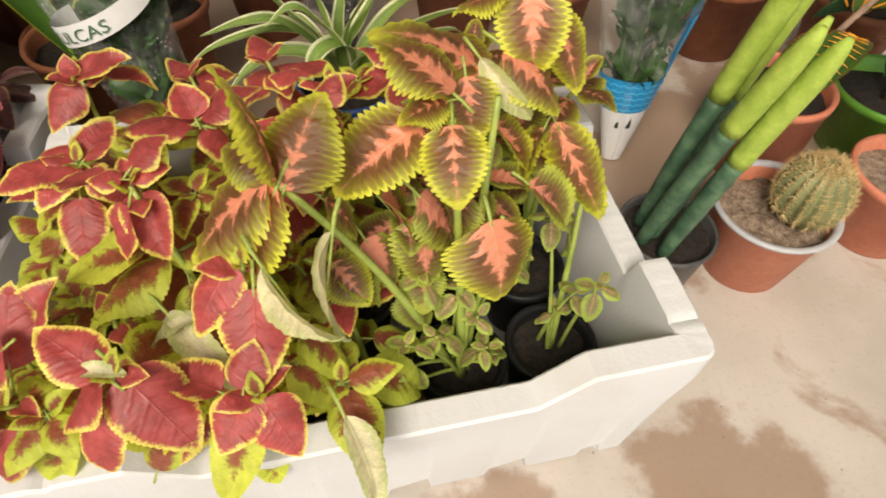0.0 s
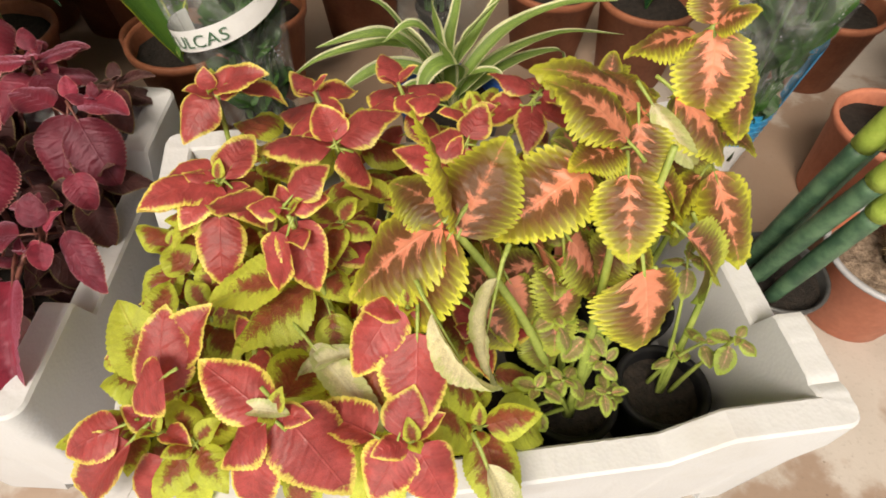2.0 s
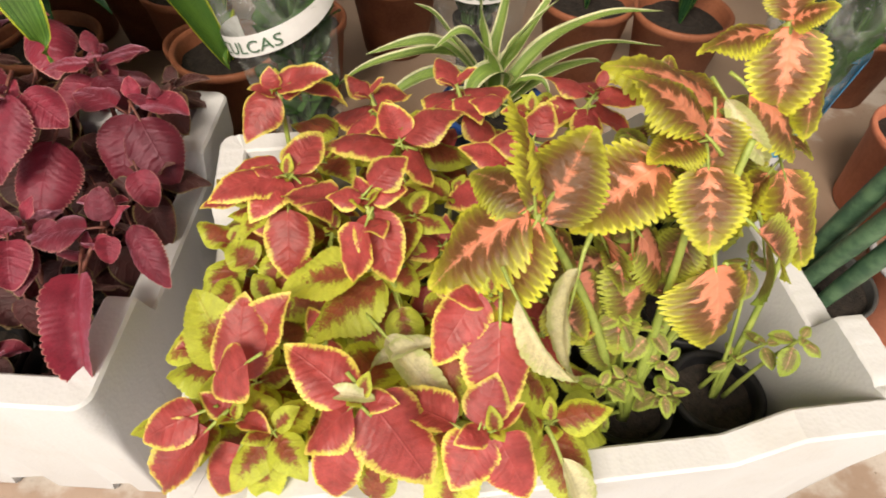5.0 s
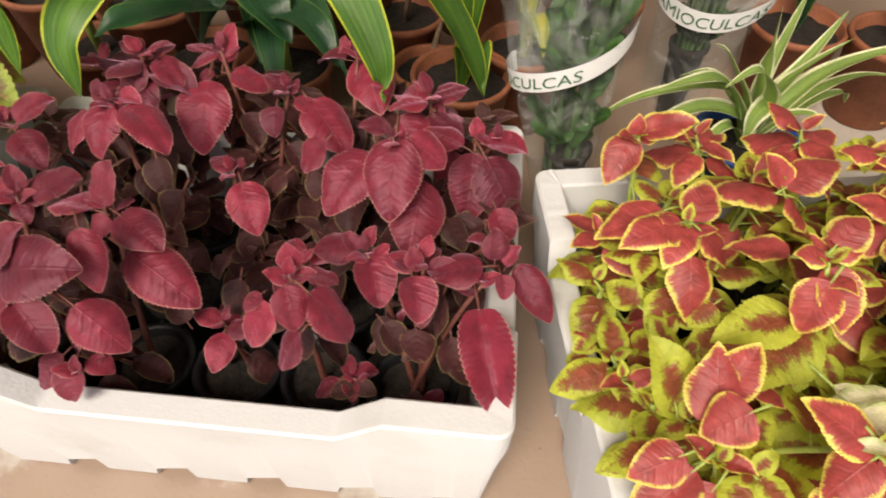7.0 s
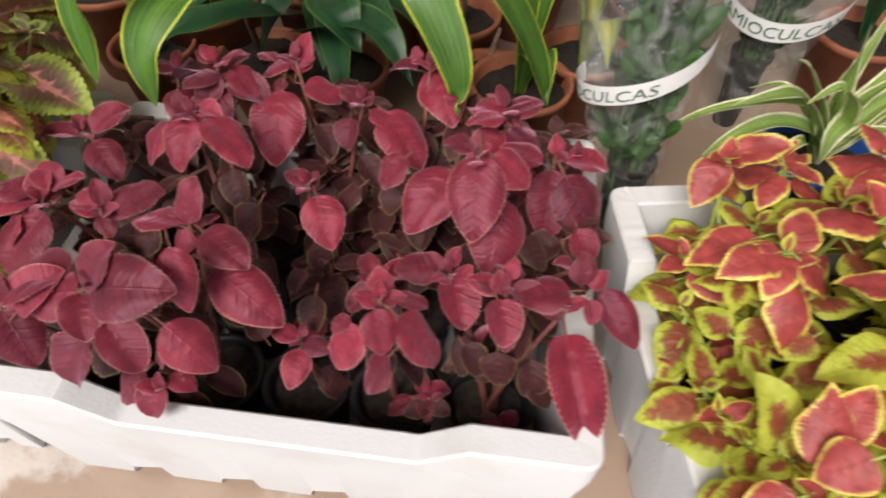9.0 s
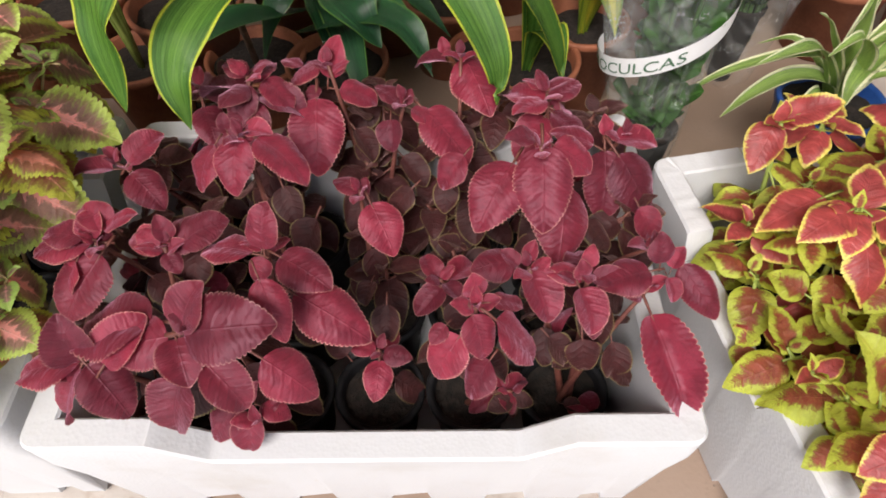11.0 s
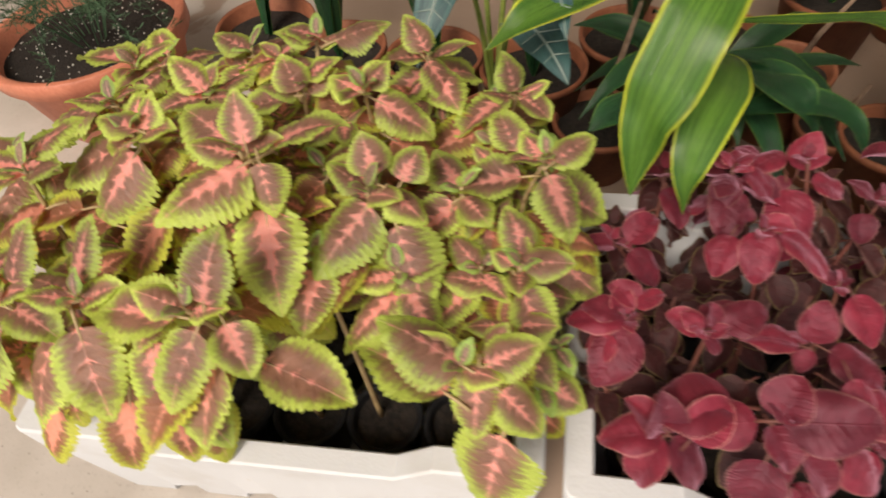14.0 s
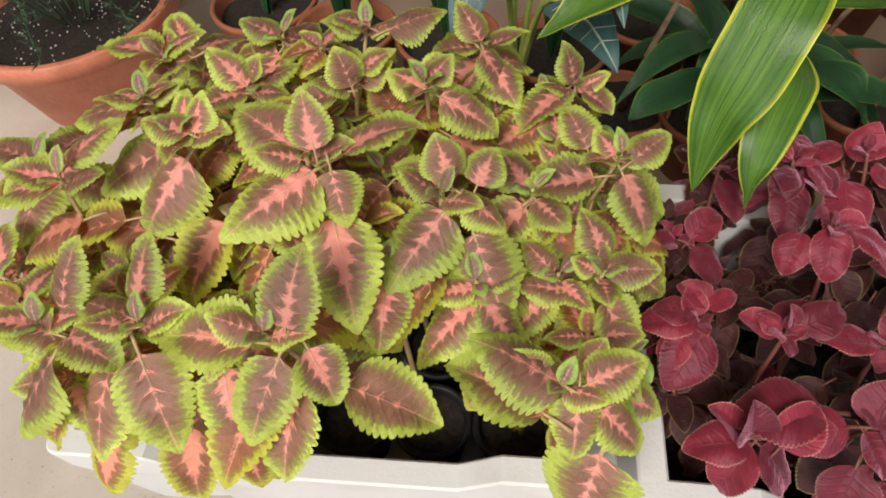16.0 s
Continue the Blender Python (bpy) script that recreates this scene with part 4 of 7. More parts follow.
# leaves of the coral coleus
blade(P_GP, "GP", (-0.043, 0.294, 0.430), (-0.065, 0.320, 0.500), 72)
blade(P_GP, "GP", (-0.038, 0.290, 0.425), (-0.010, 0.335, 0.465))
blade(P_GP, "GP", (-0.047, 0.297, 0.430), (-0.103, 0.273, 0.370))
blade(P_GP, "GP", (-0.042, 0.291, 0.428), (-0.062, 0.261, 0.365))
blade(P_GP, "GP", (0.046, 0.364, 0.420), (-0.010, 0.321, 0.385))
blade(P_GP, "GP", (0.069, 0.373, 0.440), (0.010, 0.401, 0.462))
blade(P_GP, "GP", (0.064, 0.368, 0.437), (0.031, 0.352, 0.428))
blade(P_GP, "GP", (0.068, 0.347, 0.435), (0.071, 0.305, 0.396))
blade(P_GP, "GP", (0.100, 0.335, 0.352), (0.112, 0.310, 0.284), 0, 1.3)
blade(P_GP, "GP", (-0.041, 0.300, 0.429), (-0.086, 0.330, 0.422))
blade(P_GP, "GP", (0.097, 0.420, 0.426), (0.004, 0.440, 0.440), 10)
blade(P_GP, "GP", (0.090, 0.415, 0.430), (0.040, 0.470, 0.425))
blade(P_GP, "GP", (0.077, 0.390, 0.443), (0.083, 0.370, 0.400))
blade(P_GP, "pale", (0.087, 0.410, 0.445), (0.117, 0.390, 0.394), 40)
blade(P_GP, "GP", (0.122, 0.440, 0.487), (0.126, 0.418, 0.424))
blade(P_GP, "GP", (0.112, 0.440, 0.480), (0.068, 0.440, 0.458))
blade(P_GP, "GP", (0.143, 0.440, 0.466), (0.162, 0.430, 0.393), 50, 0.6)
blade(P_GP, "GP", (0.105, 0.420, 0.447), (0.149, 0.400, 0.400))
blade(P_GP, "GPnew", (0.160, 0.400, 0.325), (0.178, 0.390, 0.246), -20, 0.8)
blade(P_GP, "GP", (0.151, 0.410, 0.388), (0.194, 0.390, 0.280), 55, 0.5)
blade(P_GP, "GP", (-0.019, 0.300, 0.339), (0.008, 0.280, 0.312))
blade(P_GP, "GP", (0.100, 0.400, 0.391), (0.130, 0.390, 0.345))
blade(P_GP, "GP", (0.144, 0.410, 0.381), (0.134, 0.400, 0.323), 30, 0.7)
blade(P_GP, "GP", (0.120, 0.440, 0.489), (0.142, 0.430, 0.506))
blade(P_GP, "GP", (0.120, 0.440, 0.489), (0.112, 0.462, 0.512))

# leaves of the coral coleus lower down
blade(P_GP, "GPlow", (0.044, 0.352, 0.360), (0.070, 0.346, 0.300))
blade(P_GP, "GPlow", (0.015, 0.348, 0.360), (0.031, 0.350, 0.300))
blade(P_GP, "GPlow", (0.044, 0.352, 0.340), (0.052, 0.330, 0.270))
blade(P_GP, "GPlow", (-0.026, 0.303, 0.330), (0.014, 0.297, 0.290))
blade(P_GP, "GPlow", (0.128, 0.357, 0.370), (0.164, 0.354, 0.320))
blade(P_GP, "GPlow", (-0.012, 0.339, 0.340), (-0.025, 0.330, 0.290))
blade(P_GP, "GPlow", (0.039, 0.335, 0.260), (0.048, 0.317, 0.220))
blade(P_GP, "GPlow", (0.083, 0.357, 0.360), (0.077, 0.351, 0.310))
blade(P_GP, "GPlow", (0.002, 0.332, 0.330), (0.022, 0.320, 0.280))
blade(P_GP, "GPlow", (-0.023, 0.326, 0.380), (-0.003, 0.324, 0.340))

# leaves of the crimson coleus
blade(P_YR, "YR", (-0.273, 0.497, 0.355), (-0.221, 0.502, 0.370))
blade(P_YR, "YR", (-0.262, 0.506, 0.345), (-0.213, 0.512, 0.330))
blade(P_YR, "YR", (-0.278, 0.499, 0.350), (-0.298, 0.462, 0.315))
blade(P_YR, "YR", (-0.277, 0.493, 0.355), (-0.277, 0.501, 0.375))
blade(P_YR, "YR", (-0.232, 0.391, 0.349), (-0.216, 0.433, 0.360))
blade(P_YR, "YR", (-0.238, 0.392, 0.347), (-0.292, 0.358, 0.340))
blade(P_YR, "YR", (-0.235, 0.388, 0.347), (-0.255, 0.346, 0.335))
blade(P_YR, "YR", (-0.223, 0.385, 0.345), (-0.197, 0.369, 0.320))
blade(P_YR, "YR", (-0.231, 0.366, 0.335), (-0.225, 0.328, 0.290))
blade(P_YR, "YR", (-0.152, 0.438, 0.350), (-0.217, 0.431, 0.345))
blade(P_YR, "YR", (-0.150, 0.439, 0.356), (-0.168, 0.463, 0.375))
blade(P_YR, "YR", (-0.148, 0.441, 0.354), (-0.098, 0.470, 0.365))
blade(P_YR, "YR", (-0.145, 0.438, 0.348), (-0.119, 0.422, 0.320))
blade(P_YR, "YR", (-0.158, 0.322, 0.400), (-0.182, 0.319, 0.400))
blade(P_YR, "YR", (-0.153, 0.328, 0.405), (-0.130, 0.350, 0.415))
blade(P_YR, "YR", (-0.155, 0.327, 0.400), (-0.128, 0.333, 0.400))
blade(P_YR, "YR", (-0.153, 0.308, 0.390), (-0.163, 0.292, 0.345))
blade(P_YR, "YR", (-0.038, 0.435, 0.375), (-0.026, 0.463, 0.390))
blade(P_YR, "YR", (-0.040, 0.432, 0.372), (-0.074, 0.434, 0.365))
blade(P_YR, "YR", (-0.038, 0.431, 0.370), (-0.041, 0.414, 0.350))
blade(P_YR, "YR", (-0.065, 0.482, 0.370), (-0.095, 0.488, 0.365))
blade(P_YR, "YR", (-0.141, 0.192, 0.362), (-0.187, 0.215, 0.375))
blade(P_YR, "YR", (-0.141, 0.189, 0.360), (-0.168, 0.168, 0.335))
blade(P_YR, "YR", (-0.134, 0.196, 0.360), (-0.092, 0.167, 0.310))
blade(P_YR, "YR", (-0.149, 0.179, 0.340), (-0.152, 0.160, 0.290))
blade(P_YR, "YR", (-0.064, 0.197, 0.335), (-0.056, 0.222, 0.358))
blade(P_YR, "YR", (-0.079, 0.198, 0.330), (-0.123, 0.212, 0.325))
blade(P_YR, "YR", (-0.062, 0.196, 0.330), (-0.077, 0.164, 0.310))
blade(P_YR, "YR", (-0.053, 0.195, 0.330), (-0.029, 0.170, 0.295))
blade(P_YR, "YR", (-0.226, 0.213, 0.325), (-0.229, 0.262, 0.360))
blade(P_YR, "YR", (-0.246, 0.192, 0.320), (-0.282, 0.175, 0.300))
blade(P_YR, "YR", (-0.238, 0.185, 0.315), (-0.271, 0.157, 0.270))
blade(P_YR, "YR", (-0.219, 0.182, 0.300), (-0.234, 0.160, 0.260))
blade(P_YR, "YR", (-0.220, 0.237, 0.330), (-0.198, 0.265, 0.360))
blade(P_YR, "YR", (-0.072, 0.262, 0.390), (-0.095, 0.228, 0.350))
blade(P_YR, "YR", (-0.058, 0.248, 0.380), (-0.054, 0.203, 0.330))

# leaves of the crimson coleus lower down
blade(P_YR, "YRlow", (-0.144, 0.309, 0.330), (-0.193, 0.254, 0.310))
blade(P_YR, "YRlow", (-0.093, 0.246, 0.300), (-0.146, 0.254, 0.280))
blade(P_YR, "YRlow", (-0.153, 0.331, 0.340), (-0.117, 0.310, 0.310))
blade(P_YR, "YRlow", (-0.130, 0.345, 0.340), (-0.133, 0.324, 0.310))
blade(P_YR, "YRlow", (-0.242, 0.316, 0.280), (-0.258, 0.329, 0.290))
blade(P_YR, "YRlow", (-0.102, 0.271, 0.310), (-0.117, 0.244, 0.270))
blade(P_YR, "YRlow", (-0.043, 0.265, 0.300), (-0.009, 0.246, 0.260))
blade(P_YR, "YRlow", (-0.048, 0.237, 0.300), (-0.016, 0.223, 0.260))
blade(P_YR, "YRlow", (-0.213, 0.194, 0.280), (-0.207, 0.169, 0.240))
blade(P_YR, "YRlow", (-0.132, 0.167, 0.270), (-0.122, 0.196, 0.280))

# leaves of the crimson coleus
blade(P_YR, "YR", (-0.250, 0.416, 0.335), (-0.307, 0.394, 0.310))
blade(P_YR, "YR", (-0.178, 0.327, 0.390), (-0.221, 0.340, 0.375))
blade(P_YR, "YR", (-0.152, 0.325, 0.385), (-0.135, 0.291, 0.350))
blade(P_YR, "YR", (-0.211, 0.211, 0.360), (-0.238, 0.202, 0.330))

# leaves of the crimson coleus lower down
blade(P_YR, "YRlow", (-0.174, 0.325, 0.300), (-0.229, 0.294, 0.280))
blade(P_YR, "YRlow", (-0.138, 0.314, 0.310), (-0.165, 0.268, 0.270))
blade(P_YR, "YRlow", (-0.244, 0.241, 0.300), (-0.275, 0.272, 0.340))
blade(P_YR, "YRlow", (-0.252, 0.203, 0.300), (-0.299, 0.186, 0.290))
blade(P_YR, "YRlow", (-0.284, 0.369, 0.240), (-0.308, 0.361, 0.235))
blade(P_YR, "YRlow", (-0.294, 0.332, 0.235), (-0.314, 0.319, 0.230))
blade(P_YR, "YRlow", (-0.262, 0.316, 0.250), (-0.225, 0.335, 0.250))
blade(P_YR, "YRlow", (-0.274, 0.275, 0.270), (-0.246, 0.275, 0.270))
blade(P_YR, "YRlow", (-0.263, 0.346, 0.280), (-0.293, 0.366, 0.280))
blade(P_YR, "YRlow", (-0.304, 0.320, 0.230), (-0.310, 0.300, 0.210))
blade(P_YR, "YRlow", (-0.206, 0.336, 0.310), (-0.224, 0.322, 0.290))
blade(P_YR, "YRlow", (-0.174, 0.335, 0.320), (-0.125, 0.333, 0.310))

# leaves of the pink coleus
blade(PLANTS_C, "C", (-1.253, 0.335, 0.515), (-1.313, 0.264, 0.500))
blade(PLANTS_C, "C", (-1.233, 0.350, 0.520), (-1.179, 0.377, 0.525))
blade(PLANTS_C, "C", (-1.252, 0.342, 0.530), (-1.263, 0.369, 0.560))
blade(PLANTS_C, "C", (-1.238, 0.332, 0.520), (-1.227, 0.310, 0.485))
blade(PLANTS_C, "C", (-1.265, 0.351, 0.510), (-1.338, 0.389, 0.520))
blade(PLANTS_C, "C", (-1.240, 0.317, 0.480), (-1.209, 0.238, 0.425))
blade(PLANTS_C, "C", (-1.361, 0.356, 0.525), (-1.357, 0.380, 0.545))
blade(PLANTS_C, "C", (-1.365, 0.355, 0.525), (-1.403, 0.360, 0.530))
blade(PLANTS_C, "C", (-1.362, 0.354, 0.520), (-1.333, 0.358, 0.525))
blade(PLANTS_C, "C", (-1.368, 0.342, 0.510), (-1.403, 0.296, 0.460))
blade(PLANTS_C, "C", (-1.391, 0.365, 0.500), (-1.452, 0.329, 0.470))
blade(PLANTS_C, "C", (-1.470, 0.323, 0.510), (-1.438, 0.364, 0.520))
blade(PLANTS_C, "C", (-1.466, 0.310, 0.505), (-1.522, 0.300, 0.490))
blade(PLANTS_C, "C", (-1.367, 0.216, 0.480), (-1.364, 0.256, 0.510))
blade(PLANTS_C, "C", (-1.370, 0.205, 0.478), (-1.411, 0.213, 0.480))
blade(PLANTS_C, "C", (-1.361, 0.200, 0.475), (-1.337, 0.213, 0.465))
blade(PLANTS_C, "C", (-1.363, 0.185, 0.460), (-1.335, 0.138, 0.400))
blade(PLANTS_C, "C", (-1.387, 0.178, 0.450), (-1.400, 0.124, 0.390))
blade(PLANTS_C, "C", (-1.426, 0.185, 0.478), (-1.468, 0.189, 0.475))
blade(PLANTS_C, "C", (-1.415, 0.186, 0.475), (-1.380, 0.176, 0.455))
blade(PLANTS_C, "C", (-1.426, 0.205, 0.480), (-1.418, 0.245, 0.510))
blade(PLANTS_C, "C", (-1.429, 0.173, 0.460), (-1.468, 0.130, 0.400))
blade(PLANTS_C, "C", (-1.246, 0.207, 0.485), (-1.234, 0.248, 0.520))
blade(PLANTS_C, "C", (-1.248, 0.190, 0.475), (-1.264, 0.146, 0.430))
blade(PLANTS_C, "C", (-1.269, 0.199, 0.475), (-1.335, 0.196, 0.470))
blade(PLANTS_C, "C", (-1.231, 0.201, 0.470), (-1.211, 0.179, 0.440))
blade(PLANTS_C, "C", (-1.238, 0.185, 0.450), (-1.249, 0.132, 0.390))
blade(PLANTS_C, "C", (-1.299, 0.187, 0.450), (-1.289, 0.150, 0.400))
blade(PLANTS_C, "C", (-1.208, 0.193, 0.430), (-1.143, 0.185, 0.400))
blade(PLANTS_C, "C", (-1.149, 0.362, 0.485), (-1.163, 0.384, 0.510))
blade(PLANTS_C, "C", (-1.135, 0.354, 0.475), (-1.103, 0.340, 0.455))
blade(PLANTS_C, "C", (-1.127, 0.367, 0.475), (-1.115, 0.397, 0.485))
blade(PLANTS_C, "C", (-1.150, 0.342, 0.470), (-1.189, 0.286, 0.430))
blade(PLANTS_C, "C", (-1.126, 0.332, 0.455), (-1.097, 0.286, 0.400))
blade(PLANTS_C, "C", (-1.157, 0.364, 0.475), (-1.198, 0.379, 0.475))
blade(PLANTS_C, "C", (-1.040, 0.211, 0.435), (-1.107, 0.232, 0.450))
blade(PLANTS_C, "C", (-1.026, 0.215, 0.435), (-0.988, 0.235, 0.440))
blade(PLANTS_C, "C", (-1.031, 0.210, 0.430), (-1.030, 0.180, 0.390))
blade(PLANTS_C, "C", (-1.013, 0.203, 0.420), (-0.983, 0.192, 0.380))
blade(PLANTS_C, "C", (-1.054, 0.194, 0.420), (-1.126, 0.223, 0.420))
blade(PLANTS_C, "C", (-1.008, 0.182, 0.385), (-1.018, 0.150, 0.312), 0, 1.35)
blade(PLANTS_C, "C", (-1.027, 0.231, 0.430), (-1.015, 0.250, 0.440))
blade(PLANTS_C, "C", (-1.010, 0.330, 0.420), (-0.970, 0.334, 0.420))
blade(PLANTS_C, "C", (-1.019, 0.329, 0.420), (-1.039, 0.335, 0.425))
blade(PLANTS_C, "C", (-1.011, 0.311, 0.410), (-0.989, 0.285, 0.365))
blade(PLANTS_C, "C", (-1.038, 0.317, 0.400), (-1.085, 0.318, 0.400))
blade(PLANTS_C, "C", (-1.011, 0.348, 0.415), (-1.032, 0.382, 0.430))
blade(PLANTS_C, "C", (-0.994, 0.429, 0.455), (-0.962, 0.461, 0.455))
blade(PLANTS_C, "C", (-1.008, 0.435, 0.455), (-1.027, 0.452, 0.465))
blade(PLANTS_C, "C", (-1.000, 0.421, 0.445), (-0.974, 0.387, 0.400))
blade(PLANTS_C, "C", (-1.024, 0.420, 0.440), (-1.082, 0.402, 0.430))
blade(PLANTS_C, "C", (-1.033, 0.445, 0.450), (-1.056, 0.481, 0.460))
blade(PLANTS_C, "C", (-1.048, 0.543, 0.445), (-1.062, 0.564, 0.475))
blade(PLANTS_C, "C", (-1.056, 0.540, 0.440), (-1.098, 0.491, 0.425))
blade(PLANTS_C, "C", (-1.039, 0.541, 0.440), (-1.011, 0.527, 0.425))
blade(PLANTS_C, "C", (-1.148, 0.564, 0.475), (-1.173, 0.588, 0.500))
blade(PLANTS_C, "C", (-1.147, 0.557, 0.470), (-1.119, 0.538, 0.430))
blade(PLANTS_C, "C", (-1.253, 0.531, 0.510), (-1.291, 0.537, 0.515))
blade(PLANTS_C, "C", (-1.236, 0.528, 0.510), (-1.187, 0.550, 0.515))
blade(PLANTS_C, "C", (-1.257, 0.460, 0.495), (-1.272, 0.478, 0.520))
blade(PLANTS_C, "C", (-1.267, 0.457, 0.490), (-1.316, 0.449, 0.475))
blade(PLANTS_C, "C", (-1.256, 0.483, 0.495), (-1.226, 0.501, 0.505))
blade(PLANTS_C, "C", (-1.186, 0.459, 0.500), (-1.220, 0.470, 0.505))
blade(PLANTS_C, "C", (-1.184, 0.467, 0.500), (-1.166, 0.485, 0.515))
blade(PLANTS_C, "C", (-1.173, 0.455, 0.495), (-1.126, 0.452, 0.455))
blade(PLANTS_C, "C", (-1.362, 0.457, 0.490), (-1.400, 0.478, 0.510))
blade(PLANTS_C, "C", (-1.352, 0.450, 0.490), (-1.327, 0.460, 0.480))
blade(PLANTS_C, "C", (-1.362, 0.465, 0.490), (-1.355, 0.484, 0.505))
blade(PLANTS_C, "C", (-1.469, 0.499, 0.490), (-1.531, 0.500, 0.490))
blade(PLANTS_C, "C", (-1.468, 0.504, 0.490), (-1.431, 0.520, 0.500))
blade(PLANTS_C, "C", (-1.433, 0.498, 0.490), (-1.484, 0.459, 0.470))
blade(PLANTS_C, "C", (-1.453, 0.425, 0.495), (-1.478, 0.425, 0.500))
blade(PLANTS_C, "C", (-1.465, 0.422, 0.490), (-1.527, 0.416, 0.470))
blade(PLANTS_C, "C", (-1.451, 0.433, 0.495), (-1.429, 0.441, 0.500))

# leaves of the pink coleus lower down
blade(PLANTS_C, "Clow", (-1.152, 0.309, 0.430), (-1.188, 0.256, 0.390))
blade(PLANTS_C, "Clow", (-1.335, 0.309, 0.470), (-1.363, 0.258, 0.420))
blade(PLANTS_C, "Clow", (-1.292, 0.292, 0.460), (-1.312, 0.255, 0.420))
blade(PLANTS_C, "Clow", (-1.112, 0.292, 0.410), (-1.120, 0.274, 0.360))
blade(PLANTS_C, "Clow", (-1.321, 0.254, 0.420), (-1.347, 0.229, 0.380))
blade(PLANTS_C, "Clow", (-1.436, 0.388, 0.480), (-1.464, 0.358, 0.450))
blade(PLANTS_C, "Clow", (-1.208, 0.372, 0.460), (-1.233, 0.349, 0.430))
blade(PLANTS_C, "Clow", (-1.079, 0.507, 0.430), (-1.127, 0.468, 0.410))
blade(PLANTS_C, "Clow", (-1.219, 0.464, 0.460), (-1.245, 0.490, 0.470))
blade(PLANTS_C, "Clow", (-1.245, 0.284, 0.400), (-1.195, 0.265, 0.360))
blade(PLANTS_C, "Clow", (-1.067, 0.303, 0.380), (-1.094, 0.276, 0.350))
blade(PLANTS_C, "Clow", (-1.462, 0.297, 0.470), (-1.514, 0.272, 0.440))
blade(PLANTS_C, "Clow", (-1.423, 0.301, 0.470), (-1.474, 0.287, 0.450))
blade(PLANTS_C, "Clow", (-1.390, 0.294, 0.460), (-1.449, 0.301, 0.450))
blade(PLANTS_C, "Clow", (-1.089, 0.384, 0.420), (-1.096, 0.347, 0.390))
blade(PLANTS_C, "Clow", (-1.053, 0.388, 0.410), (-1.081, 0.368, 0.390))
blade(PLANTS_C, "Clow", (-1.341, 0.425, 0.480), (-1.370, 0.378, 0.460))
blade(PLANTS_C, "Clow", (-1.282, 0.411, 0.470), (-1.330, 0.440, 0.480))
blade(PLANTS_C, "Clow", (-1.407, 0.143, 0.380), (-1.415, 0.115, 0.330))
blade(PLANTS_C, "Clow", (-1.342, 0.160, 0.380), (-1.338, 0.124, 0.330))
blade(PLANTS_C, "Clow", (-1.297, 0.159, 0.370), (-1.288, 0.139, 0.330))

# leaves of the maroon coleus
blade(PLANTS_B, "R", (-0.788, 0.247, 0.354), (-0.772, 0.276, 0.378), 0, 1.3)
blade(PLANTS_B, "R", (-0.784, 0.244, 0.356), (-0.712, 0.240, 0.362), 26, 1.05)
blade(PLANTS_B, "R", (-0.792, 0.242, 0.350), (-0.776, 0.210, 0.335), 0, 1.2)
blade(PLANTS_B, "R", (-0.800, 0.246, 0.345), (-0.852, 0.236, 0.330), -18, 1.1)
blade(PLANTS_B, "R", (-0.817, 0.258, 0.344), (-0.887, 0.252, 0.319), 0, 1.2)
blade(PLANTS_B, "R", (-0.790, 0.222, 0.325), (-0.799, 0.194, 0.285), 0, 1.35)
blade(PLANTS_B, "R", (-0.767, 0.226, 0.343), (-0.740, 0.206, 0.307), 0, 0.95)
blade(PLANTS_B, "R", (-0.730, 0.238, 0.330), (-0.692, 0.224, 0.289), 15, 1.0)
blade(PLANTS_B, "R", (-0.732, 0.285, 0.372), (-0.713, 0.252, 0.332), 0, 0.75)
blade(PLANTS_B, "R", (-0.876, 0.232, 0.325), (-0.879, 0.252, 0.365))
blade(PLANTS_B, "R", (-0.874, 0.230, 0.325), (-0.927, 0.222, 0.310), 0, 1.0)
blade(PLANTS_B, "R", (-0.873, 0.228, 0.325), (-0.892, 0.203, 0.279), 0, 1.1)
blade(PLANTS_B, "R", (-0.868, 0.228, 0.328), (-0.839, 0.204, 0.289), 0, 1.1)
blade(PLANTS_B, "R", (-0.769, 0.230, 0.255), (-0.787, 0.206, 0.230))
blade(PLANTS_B, "R", (-0.746, 0.229, 0.255), (-0.722, 0.224, 0.245))
blade(PLANTS_B, "R", (-0.757, 0.224, 0.250), (-0.757, 0.201, 0.225))
blade(PLANTS_B, "R", (-0.758, 0.235, 0.255), (-0.749, 0.245, 0.270))
blade(PLANTS_B, "R", (-0.745, 0.332, 0.345), (-0.744, 0.360, 0.375))
blade(PLANTS_B, "R", (-0.748, 0.329, 0.340), (-0.751, 0.314, 0.320))
blade(PLANTS_B, "R", (-0.732, 0.329, 0.340), (-0.686, 0.306, 0.325))
blade(PLANTS_B, "R", (-0.755, 0.331, 0.340), (-0.803, 0.338, 0.330))
blade(PLANTS_B, "R", (-0.720, 0.305, 0.320), (-0.657, 0.279, 0.280), 0, 0.85)
blade(PLANTS_B, "R", (-0.822, 0.339, 0.340), (-0.782, 0.360, 0.345))
blade(PLANTS_B, "R", (-0.839, 0.336, 0.340), (-0.861, 0.347, 0.345))
blade(PLANTS_B, "R", (-0.831, 0.340, 0.345), (-0.837, 0.351, 0.365))
blade(PLANTS_B, "R", (-0.835, 0.334, 0.335), (-0.824, 0.322, 0.320))
blade(PLANTS_B, "R", (-0.788, 0.442, 0.370), (-0.789, 0.401, 0.335))
blade(PLANTS_B, "R", (-0.770, 0.441, 0.370), (-0.722, 0.413, 0.340))
blade(PLANTS_B, "R", (-0.784, 0.452, 0.370), (-0.756, 0.445, 0.370))
